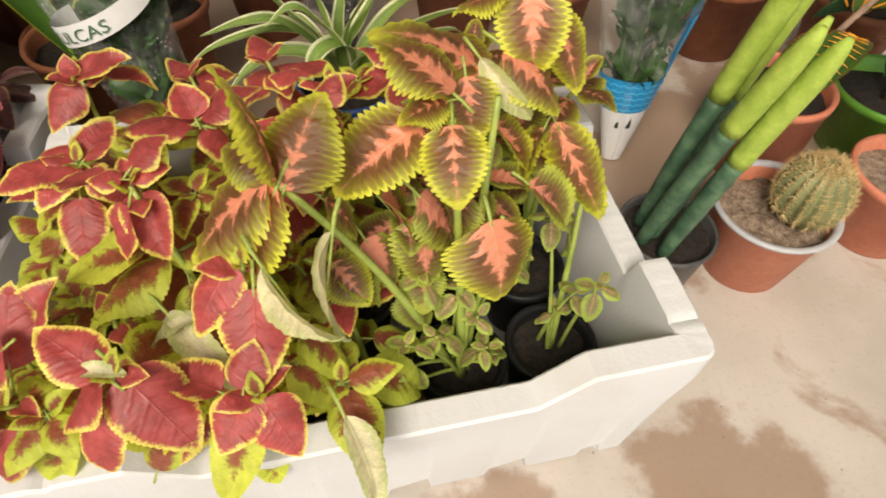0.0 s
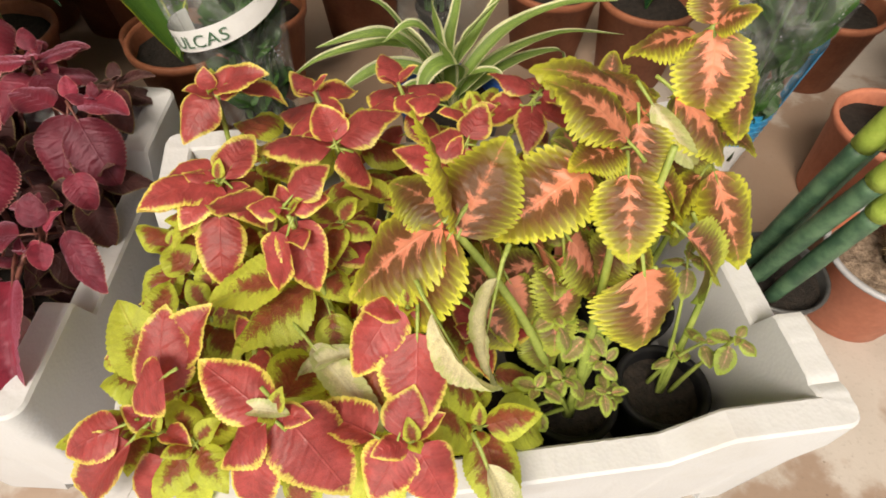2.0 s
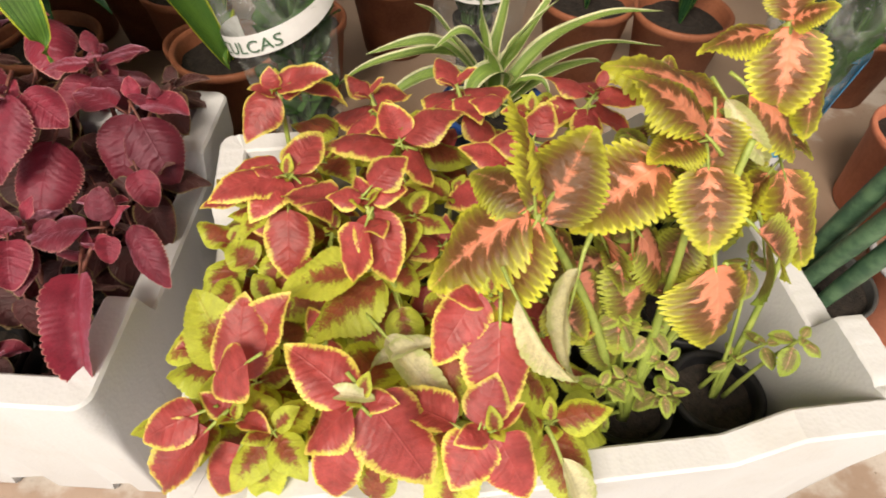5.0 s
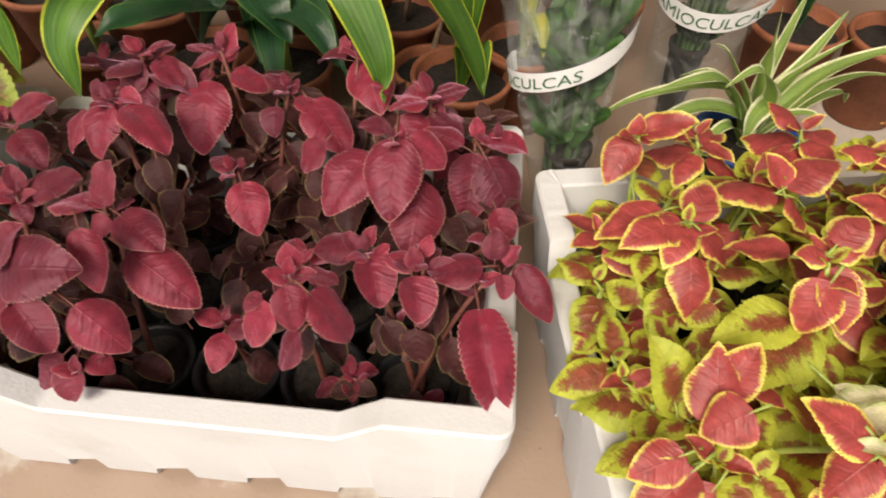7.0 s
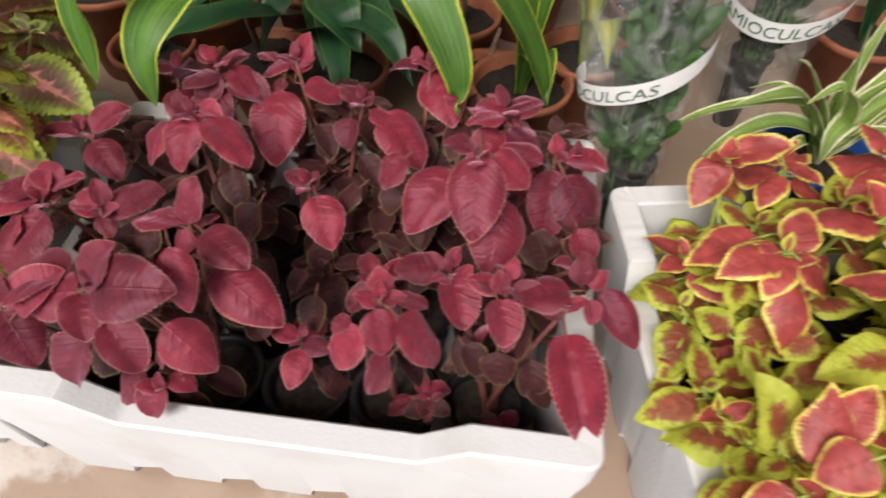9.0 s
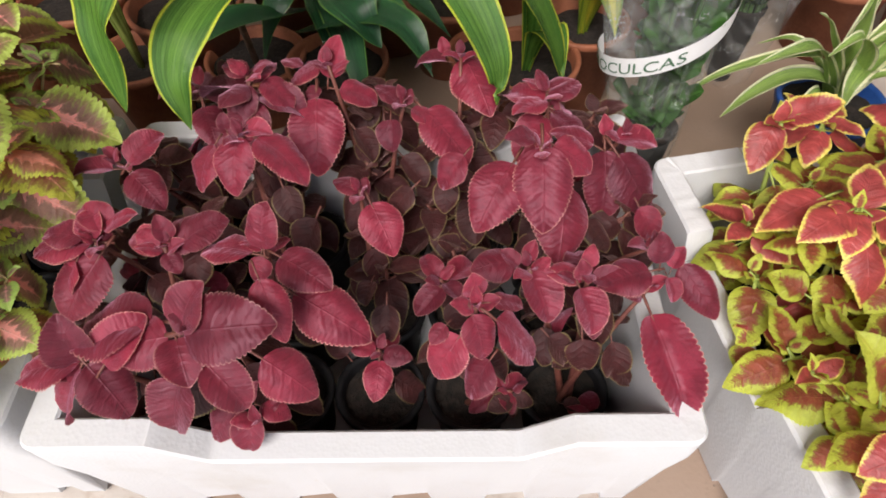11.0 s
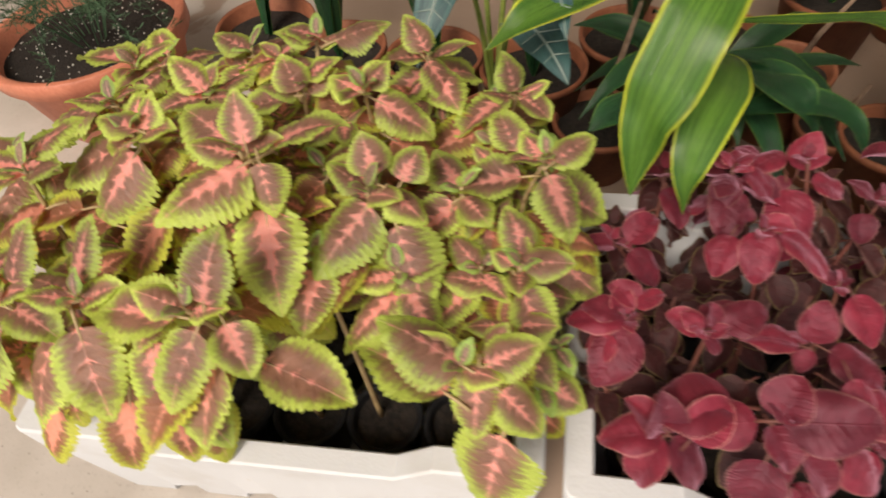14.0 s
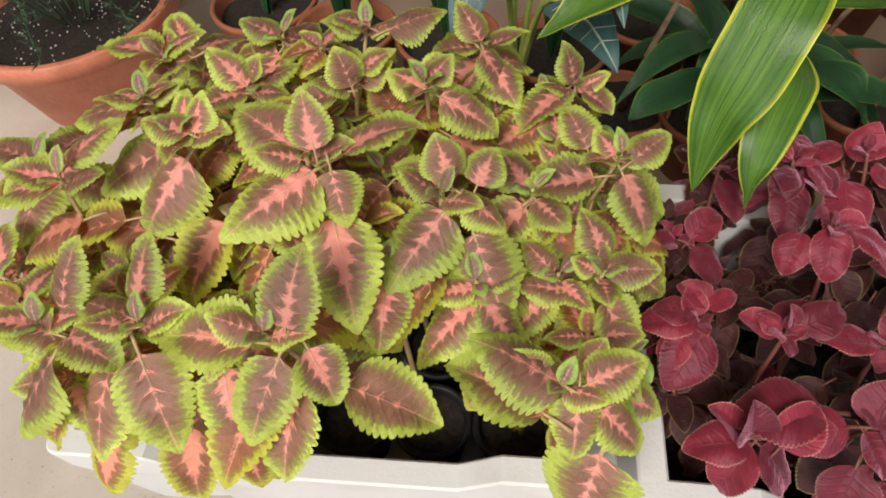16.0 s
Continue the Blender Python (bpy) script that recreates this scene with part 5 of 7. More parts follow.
blade(PLANTS_B, "R", (-0.800, 0.450, 0.372), (-0.802, 0.458, 0.385))
blade(PLANTS_B, "R", (-0.812, 0.441, 0.360), (-0.826, 0.410, 0.330))
blade(PLANTS_B, "R", (-0.805, 0.543, 0.360), (-0.832, 0.552, 0.365))
blade(PLANTS_B, "R", (-0.800, 0.547, 0.362), (-0.782, 0.552, 0.370))
blade(PLANTS_B, "R", (-0.803, 0.535, 0.355), (-0.816, 0.506, 0.325))
blade(PLANTS_B, "R", (-0.790, 0.543, 0.355), (-0.762, 0.524, 0.330))
blade(PLANTS_B, "R", (-0.728, 0.566, 0.340), (-0.716, 0.593, 0.375))
blade(PLANTS_B, "R", (-0.740, 0.560, 0.335), (-0.747, 0.543, 0.325))
blade(PLANTS_B, "R", (-0.715, 0.554, 0.335), (-0.677, 0.552, 0.315))
blade(PLANTS_B, "R", (-0.739, 0.546, 0.330), (-0.734, 0.485, 0.275))
blade(PLANTS_B, "R", (-0.764, 0.596, 0.330), (-0.789, 0.608, 0.330))
blade(PLANTS_B, "R", (-0.649, 0.544, 0.325), (-0.676, 0.559, 0.335))
blade(PLANTS_B, "R", (-0.637, 0.537, 0.325), (-0.613, 0.528, 0.310))
blade(PLANTS_B, "R", (-0.623, 0.541, 0.320), (-0.575, 0.502, 0.280))
blade(PLANTS_B, "R", (-0.659, 0.531, 0.315), (-0.658, 0.508, 0.290))
blade(PLANTS_B, "R", (-0.584, 0.633, 0.320), (-0.552, 0.572, 0.285))
blade(PLANTS_B, "R", (-0.606, 0.640, 0.320), (-0.611, 0.649, 0.335))
blade(PLANTS_B, "R", (-0.604, 0.631, 0.315), (-0.639, 0.633, 0.305))
blade(PLANTS_B, "R", (-0.494, 0.590, 0.312), (-0.517, 0.596, 0.318))
blade(PLANTS_B, "R", (-0.488, 0.591, 0.312), (-0.453, 0.603, 0.310))
blade(PLANTS_B, "R", (-0.490, 0.578, 0.310), (-0.483, 0.563, 0.290))
blade(PLANTS_B, "R", (-0.496, 0.582, 0.310), (-0.513, 0.575, 0.295))
blade(PLANTS_B, "R", (-0.512, 0.457, 0.362), (-0.540, 0.450, 0.365))
blade(PLANTS_B, "R", (-0.505, 0.451, 0.358), (-0.502, 0.390, 0.305), 0, 0.92)
blade(PLANTS_B, "R", (-0.495, 0.456, 0.355), (-0.458, 0.443, 0.330))
blade(PLANTS_B, "R", (-0.531, 0.446, 0.340), (-0.561, 0.392, 0.300))
blade(PLANTS_B, "R", (-0.480, 0.447, 0.310), (-0.480, 0.384, 0.260))
blade(PLANTS_B, "R", (-0.432, 0.515, 0.313), (-0.435, 0.528, 0.330))
blade(PLANTS_B, "R", (-0.423, 0.511, 0.310), (-0.378, 0.513, 0.300))
blade(PLANTS_B, "R", (-0.445, 0.503, 0.310), (-0.490, 0.515, 0.315))
blade(PLANTS_B, "R", (-0.433, 0.502, 0.305), (-0.431, 0.456, 0.250))
blade(PLANTS_B, "R", (-0.421, 0.496, 0.305), (-0.387, 0.460, 0.250))
blade(PLANTS_B, "R", (-0.683, 0.452, 0.288), (-0.714, 0.463, 0.290))
blade(PLANTS_B, "R", (-0.673, 0.439, 0.285), (-0.648, 0.398, 0.250))
blade(PLANTS_B, "R", (-0.564, 0.298, 0.335), (-0.567, 0.304, 0.360))
blade(PLANTS_B, "R", (-0.566, 0.284, 0.330), (-0.555, 0.261, 0.300))
blade(PLANTS_B, "R", (-0.551, 0.294, 0.333), (-0.525, 0.296, 0.325))
blade(PLANTS_B, "R", (-0.547, 0.283, 0.325), (-0.513, 0.270, 0.280))
blade(PLANTS_B, "R", (-0.575, 0.270, 0.320), (-0.594, 0.249, 0.285))
blade(PLANTS_B, "R", (-0.550, 0.259, 0.300), (-0.567, 0.239, 0.270))
blade(PLANTS_B, "R", (-0.587, 0.279, 0.320), (-0.599, 0.266, 0.310))
blade(PLANTS_B, "R", (-0.514, 0.353, 0.295), (-0.496, 0.315, 0.270))
blade(PLANTS_B, "R", (-0.525, 0.356, 0.297), (-0.542, 0.367, 0.305))
blade(PLANTS_B, "R", (-0.516, 0.362, 0.300), (-0.510, 0.373, 0.315))
blade(PLANTS_B, "R", (-0.527, 0.364, 0.295), (-0.568, 0.353, 0.290))
blade(PLANTS_B, "R", (-0.468, 0.342, 0.300), (-0.473, 0.349, 0.320))
blade(PLANTS_B, "R", (-0.470, 0.336, 0.295), (-0.457, 0.304, 0.270))
blade(PLANTS_B, "R", (-0.475, 0.339, 0.298), (-0.490, 0.347, 0.300))
blade(PLANTS_B, "R", (-0.397, 0.360, 0.302), (-0.398, 0.379, 0.325))
blade(PLANTS_B, "R", (-0.406, 0.353, 0.300), (-0.453, 0.339, 0.290))
blade(PLANTS_B, "R", (-0.390, 0.350, 0.295), (-0.384, 0.334, 0.280))
blade(PLANTS_B, "R", (-0.376, 0.366, 0.295), (-0.345, 0.328, 0.255), 30, 0.7)
blade(PLANTS_B, "R", (-0.386, 0.358, 0.298), (-0.376, 0.374, 0.310))
blade(PLANTS_B, "R", (-0.406, 0.321, 0.280), (-0.379, 0.238, 0.235), 15, 0.72)
blade(PLANTS_B, "R", (-0.911, 0.445, 0.327), (-0.882, 0.478, 0.335))
blade(PLANTS_B, "R", (-0.925, 0.440, 0.325), (-0.962, 0.429, 0.325))
blade(PLANTS_B, "R", (-0.909, 0.438, 0.322), (-0.877, 0.414, 0.295))
blade(PLANTS_B, "R", (-0.916, 0.350, 0.330), (-0.954, 0.350, 0.330))
blade(PLANTS_B, "R", (-0.913, 0.351, 0.325), (-0.917, 0.379, 0.335))
blade(PLANTS_B, "R", (-0.922, 0.332, 0.320), (-0.937, 0.312, 0.290))
blade(PLANTS_B, "R", (-0.896, 0.365, 0.330), (-0.930, 0.377, 0.335))

# leaves of the maroon coleus
blade(PLANTS_B, "R", (-0.909, 0.349, 0.325), (-0.966, 0.340, 0.315))
blade(PLANTS_B, "R", (-0.902, 0.359, 0.330), (-0.875, 0.376, 0.335))
blade(PLANTS_B, "R", (-0.902, 0.341, 0.320), (-0.930, 0.291, 0.280))
blade(PLANTS_B, "R", (-0.840, 0.344, 0.330), (-0.799, 0.368, 0.335))
blade(PLANTS_B, "R", (-0.838, 0.338, 0.330), (-0.872, 0.354, 0.330))
blade(PLANTS_B, "R", (-0.876, 0.230, 0.320), (-0.907, 0.258, 0.330))
blade(PLANTS_B, "R", (-0.852, 0.227, 0.330), (-0.822, 0.261, 0.345))
blade(PLANTS_B, "R", (-0.738, 0.592, 0.340), (-0.776, 0.577, 0.320))
blade(PLANTS_B, "R", (-0.578, 0.455, 0.340), (-0.598, 0.437, 0.310))
blade(PLANTS_B, "R", (-0.403, 0.438, 0.290), (-0.389, 0.420, 0.260))

# leaves of the pink coleus
blade(PLANTS_C, "C", (-1.004, 0.481, 0.365), (-0.945, 0.481, 0.325), 24, 1.15)
blade(PLANTS_C, "C", (-0.994, 0.400, 0.355), (-0.946, 0.386, 0.305), 24, 1.15)
blade(PLANTS_C, "C", (-1.014, 0.352, 0.345), (-0.967, 0.367, 0.315), 24, 1.15)
blade(PLANTS_C, "C", (-0.982, 0.273, 0.305), (-0.946, 0.262, 0.290), 24, 1.15)
blade(PLANTS_C, "C", (-0.972, 0.308, 0.325), (-0.967, 0.310, 0.285))
blade(PLANTS_C, "C", (-1.002, 0.526, 0.385), (-1.057, 0.531, 0.365))
blade(PLANTS_C, "C", (-1.079, 0.601, 0.385), (-1.048, 0.626, 0.355), 24, 1.15)
blade(PLANTS_C, "C", (-1.023, 0.548, 0.375), (-0.998, 0.577, 0.325), 24, 1.15)
blade(PLANTS_C, "C", (-1.035, 0.452, 0.375), (-1.027, 0.434, 0.325))

# leaves of the box coleus, withered
blade(PLANTS_A, "pale", (-0.050, 0.251, 0.400), (-0.022, 0.227, 0.335), 60, 0.7)
blade(PLANTS_A, "pale", (-0.097, 0.253, 0.335), (-0.142, 0.244, 0.310))
blade(PLANTS_A, "pale", (-0.156, 0.193, 0.365), (-0.129, 0.193, 0.360))

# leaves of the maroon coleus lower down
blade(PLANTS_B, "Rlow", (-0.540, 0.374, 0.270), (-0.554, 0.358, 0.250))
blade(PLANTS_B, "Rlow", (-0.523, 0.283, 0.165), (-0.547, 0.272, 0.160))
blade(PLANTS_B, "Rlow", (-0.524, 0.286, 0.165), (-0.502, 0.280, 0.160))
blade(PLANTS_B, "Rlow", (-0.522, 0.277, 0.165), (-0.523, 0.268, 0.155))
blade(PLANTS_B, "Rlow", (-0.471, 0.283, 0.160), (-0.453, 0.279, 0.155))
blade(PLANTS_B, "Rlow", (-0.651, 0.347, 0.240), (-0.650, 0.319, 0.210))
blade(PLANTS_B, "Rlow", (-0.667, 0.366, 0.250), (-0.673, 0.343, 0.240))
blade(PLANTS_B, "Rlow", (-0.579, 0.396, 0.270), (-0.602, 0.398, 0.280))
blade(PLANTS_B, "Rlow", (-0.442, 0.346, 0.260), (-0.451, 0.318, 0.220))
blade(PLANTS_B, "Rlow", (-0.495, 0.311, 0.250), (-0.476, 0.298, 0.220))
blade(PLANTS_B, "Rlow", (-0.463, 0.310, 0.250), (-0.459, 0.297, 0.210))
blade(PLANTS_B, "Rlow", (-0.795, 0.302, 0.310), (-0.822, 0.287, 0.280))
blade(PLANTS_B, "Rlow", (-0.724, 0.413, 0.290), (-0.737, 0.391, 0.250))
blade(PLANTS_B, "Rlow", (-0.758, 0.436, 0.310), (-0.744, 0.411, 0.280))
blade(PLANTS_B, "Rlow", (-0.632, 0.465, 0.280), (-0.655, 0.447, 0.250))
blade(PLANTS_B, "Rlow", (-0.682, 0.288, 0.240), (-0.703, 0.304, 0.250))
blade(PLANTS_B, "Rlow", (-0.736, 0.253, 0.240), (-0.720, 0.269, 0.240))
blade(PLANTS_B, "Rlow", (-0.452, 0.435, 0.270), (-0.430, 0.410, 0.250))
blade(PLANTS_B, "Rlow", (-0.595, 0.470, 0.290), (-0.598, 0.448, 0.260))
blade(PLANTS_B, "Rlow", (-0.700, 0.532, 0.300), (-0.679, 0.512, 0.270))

# ---------------------------------------------------------------- pots and plants round the boxes


def pot_with_soil(root, r, h, material, soil="soil", fill=0.85, base=0.72, lip=0.006, liph=0.014, wall=0.0035, seed=1):
    part("pot", pot_mesh(r, h, base, wall, lip, liph), material, root)
    s = r * (base + (1 - base) * fill) - wall - lip * 0.4
    part("soil", disc_soil(s, h * fill, seed, 0.006), soil, root)


def strap(root, a, b, c, width, material, fold=0.22, wave=0.08, shape=None, twist=0.0, n=16, name="leaf", label=""):
    """One long leaf of a plant at root, along a curve in world places."""
    inv = root.matrix_basis.inverted()
    pts = [inv @ p for p in bezier(a, b, c, n)]
    return strap_part(name, ribbon(bmesh.new(), pts, width, fold, 4, wave, shape, twist), material, root, label)


def glide(pts, per=9):
    """A smooth line through the points."""
    p = [Vector(q) for q in pts]
    p = [p[0] * 2 - p[1]] + p + [p[-1] * 2 - p[-2]]
    out = []
    for a, b, c, d in zip(p, p[1:], p[2:], p[3:]):
        out += [0.5 * (2 * b + (c - a) * t + (2 * a - 5 * b + 4 * c - d) * t * t + (3 * b - a - 3 * c + d) * t ** 3) for t in (k / per for k in range(per))]
    return out + [p[-2]]


def stalk(root, pts, radii, material, name="stem", n=7):
    inv = root.matrix_basis.inverted()
    return part(name, tube(bmesh.new(), [inv @ Vector(p) for p in pts], radii, n), material, root)


OVAL = lambda t: (max(t, 0) ** 0.6) * (max(1 - t, 0) ** 0.7) * 1.62

# --- cylindrical snake plant with lime-dipped tips
root = thing("snake_plant", pose(0.357, 0.548, 0), "cylindrical snake plant with lime-coated leaf tips in a smoky pot", "potted plant")
pot_with_soil(root, 0.063, 0.105, "greypot", "soil", 0.86, 0.74, wall=0.002, lip=0.003, liph=0.008)


def cylinder_leaf(foot, tip, border, r):
    """One round leaf: dark below, limy above the border (a share of its length)."""
    foot, tip = Vector(foot), Vector(tip)
    ctrl = foot.lerp(tip, 0.5) + Vector((-0.006, 0.004, 0))
    pts = bezier(foot, ctrl, tip, 30)
    rad = [r * (0.82 + 0.25 * min(1, k / 8)) * (1 if k < 24 else max(0.16, math.sqrt(max(0, 1 - ((k - 24) / 6.2) ** 2)))) for k in range(31)]
    inv = root.matrix_basis.inverted()
    cut = round(30 * border)
    leaf_ob = part("leaf", tube(bmesh.new(), [inv @ p for p in pts[:cut + 1]], rad[:cut + 1], 14), "sans", root)
    part("coating", tube(bmesh.new(), [inv @ p for p in pts[cut:]], [q * 1.05 + 0.0006 for q in rad[cut:]], 14), "sans_tip", leaf_ob, "bright lime coating on the leaf tip")


cylinder_leaf((0.346, 0.516, 0.088), (0.392, 0.472, 0.428), 0.55, 0.0104)
cylinder_leaf((0.322, 0.536, 0.088), (0.363, 0.468, 0.440), 0.62, 0.0104)
cylinder_leaf((0.340, 0.545, 0.088), (0.385, 0.500, 0.430), 0.60, 0.0082)
cylinder_leaf((0.325, 0.566, 0.088), (0.362, 0.508, 0.520), 0.54, 0.0104)
cylinder_leaf((0.342, 0.572, 0.088), (0.388, 0.530, 0.505), 0.55, 0.0080)

# --- barrel cactus
root = thing("barrel_cactus", pose(0.497, 0.575, 0), "round ribbed barrel cactus with golden spines in a terracotta-coloured pot", "potted plant")
part("pot", pot_mesh(0.077, 0.122, 0.73, 0.003, 0.002, 0.004), "terra", root)
bm = bmesh.new()
lathe(bm, [(0.0735, 0.1185), (0.081, 0.120), (0.0825, 0.124), (0.080, 0.1265), (0.0745, 0.1255), (0.0725, 0.121)], 44)
bmesh.ops.delete(bm, geom=[f for f in bm.faces if len(f.verts) > 4], context="FACES")
part("rim", bm, "greyrim", root, "grey plastic rim of the pot")
part("soil", disc_soil(0.072, 0.103, 9, 0.012), "drysoil", root, "coarse dry soil")


def barrel(root, x, y, z, r, ribs=17):
    bm = bmesh.new()
    n, rows = ribs * 6, 22
    rings = []
    for k in range(1, rows):
        a = math.pi * k / rows
        ring_v = []
        for j in range(n):
            b = 2 * math.pi * j / n
            rib = 1 + 0.11 * math.cos(ribs * b) * math.sin(a) ** 0.6
            ring_v.append(bm.verts.new((x + r * rib * math.sin(a) * math.cos(b), y + r * rib * math.sin(a) * math.sin(b), z + r * 1.28 * math.cos(a) - (0.006 if k < 3 else 0))))
        rings.append(ring_v)
    for r0, r1 in zip(rings, rings[1:]):
        for j in range(n):
            bm.faces.new((r0[j], r1[j], r1[(j + 1) % n], r0[(j + 1) % n]))
    bm.faces.new(rings[0])
    bm.faces.new(rings[-1][::-1])
    body = part("body", bm, "cactus", root)
    sp = bmesh.new()
    rnd = random.Random(4)
    for j in range(ribs):
        b = 2 * math.pi * j / ribs
        for k in range(1, 20):
            a = math.pi * (0.05 + 0.033 * k)
            rr = r * (1 + 0.085 * math.sin(a) ** 0.6)
            c = Vector((x + rr * math.sin(a) * math.cos(b), y + rr * math.sin(a) * math.sin(b), z + r * 1.28 * math.cos(a)))
            out = (c - Vector((x, y, z))).normalized()
            for q in range(10):
                d = (out * 0.55 + Vector((rnd.uniform(-1, 1), rnd.uniform(-1, 1), rnd.uniform(-0.8, 1)))).normalized()
                s = d.cross(out).normalized() * 0.0004
                tip = c + d * rnd.uniform(0.005, 0.012)
                u = d.cross(s)
                v = [sp.verts.new(c + s), sp.verts.new(c - s * 0.5 + u * 0.8), sp.verts.new(c - s * 0.5 - u * 0.8), sp.verts.new(tip)]
                for f in ((0, 1, 3), (1, 2, 3), (2, 0, 3)):
                    sp.faces.new([v[i] for i in f])
    for q in range(160):
        d = Vector((rnd.uniform(-1, 1), rnd.uniform(-1, 1), 1.3)).normalized()
        c = Vector((x, y, z)) + Vector((d.x * r * 0.9, d.y * r * 0.9, d.z * r * 1.26))
        tip = c + Vector((rnd.uniform(-1, 1), rnd.uniform(-1, 1), 0.8)).normalized() * 0.011
        s = Vector((rnd.uniform(-1, 1), rnd.uniform(-1, 1), 0)).normalized() * 0.0006
        v = [sp.verts.new(c + s), sp.verts.new(c - s), sp.verts.new(c + s.cross(d)), sp.verts.new(tip)]
        for f in ((0, 1, 3), (1, 2, 3), (2, 0, 3)):
            sp.faces.new([v[i] for i in f])
    part("spine_cover", sp, "spine", body, "tufts of straw-coloured spines", smooth=False)


barrel(root, 0.030, -0.008, 0.154, 0.041)

# --- pots on the floor to the right
root = thing("plant_pot", pose(0.705, 0.640, 0), "plain terracotta-coloured plastic pot filled with dry soil", "plant pot")
pot_with_soil(root, 0.078, 0.125, "terra", "drysoil", 0.84)

root = thing("croton", pose(0.568, 0.805, 0), "croton with orange-veined dark leaves in a terracotta-coloured pot", "potted plant")
pot_with_soil(root, 0.083, 0.145, "terra", "soil", 0.84, 0.88)


def croton_leaf(root, a, b, c, width, veins=9, material="croton"):
    ob = strap(root, a, b, c, width, material, 0.12, 0.05, OVAL, 0.0, 16)
    pts = bezier(a, b, c, 40)
    inv = root.matrix_basis.inverted()
    bm = bmesh.new()
    for k in range(veins):
        t = 0.12 + 0.75 * k / veins
        i = round(t * 40)
        p, q = pts[i], pts[min(40, i + 3)]
        d = (q - p).normalized()
        s = d.cross(Vector((0, 0, 1))).normalized()
        for sg in (-1, 1):
            w = width * OVAL(t) * 0.8
            up = s.cross(d)
            e = p + s * sg * w + d * w * 0.5 + up * (0.12 * w + 0.0016)
            tube(bm, [inv @ (p + up * 0.0012), inv @ p.lerp(e, 0.5) + Vector((0, 0, 0.0006)), inv @ e], [0.0011, 0.0009, 0.0004], 4)
    tube(bm, [inv @ (p + Vector((0, 0, 0.001))) for p in pts[::4]], [0.0016] * 11, 4)
    if material == "croton":
        part("vein_net", bm, "croton_vein", ob, "orange and yellow veins")
    else:
        bm.free()


stalk(root, [(0.575, 0.805, 0.10), (0.59, 0.80, 0.2), (0.62, 0.78, 0.30)], [0.006, 0.005, 0.004], "twig")
for a, c, w in (((0.62, 0.77, 0.24), (0.498, 0.640, 0.235), 0.040), ((0.64, 0.76, 0.25), (0.66, 0.60, 0.24), 0.042), ((0.60, 0.80, 0.27), (0.50, 0.86, 0.30), 0.035),
                ((0.62, 0.78, 0.28), (0.78, 0.74, 0.30), 0.042), ((0.61, 0.79, 0.26), (0.72, 0.90, 0.28), 0.036), ((0.58, 0.79, 0.22), (0.535, 0.79, 0.155), 0.022)):
    mid = (Vector(a) + Vector(c)) / 2 + Vector((0, 0, 0.06))
    croton_leaf(root, a, mid, c, w)

root = thing("plant_pot", pose(0.765, 0.835, 0), "grass-green plastic pot holding a dark-leaved plant", "plant pot")
pot_with_soil(root, 0.088, 0.12, "greenpot", "soil", 0.8)
stalk(root, [(0.765, 0.835, 0.09), (0.76, 0.83, 0.25)], [0.005, 0.004], "twig")
for k in range(7):
    a = radians(51 * k + 20)
    strap(root, (0.765, 0.835, 0.16 + 0.012 * k), (0.765 + 0.07 * math.cos(a), 0.835 + 0.07 * math.sin(a), 0.30), (0.765 + 0.17 * math.cos(a), 0.835 + 0.17 * math.sin(a), 0.22), 0.042, "dracaena_dark", 0.15, 0.05, OVAL)

root = thing("plant_pot", pose(0.575, 1.125, 0), "terracotta-coloured pot with a dark-leaved plant, further back", "plant pot")
pot_with_soil(root, 0.092, 0.15, "terra_dark", "soil", 0.84)
stalk(root, [(0.575, 1.125, 0.11), (0.57, 1.12, 0.3)], [0.006, 0.004], "twig")
for k in range(8):
    a = radians(47 * k + 8)
    strap(root, (0.575, 1.125, 0.16 + 0.018 * k), (0.575 + 0.08 * math.cos(a), 1.125 + 0.08 * math.sin(a), 0.36), (0.575 + 0.2 * math.cos(a), 1.125 + 0.2 * math.sin(a), 0.26), 0.048, "dracaena_dark", 0.15, 0.05, OVAL)

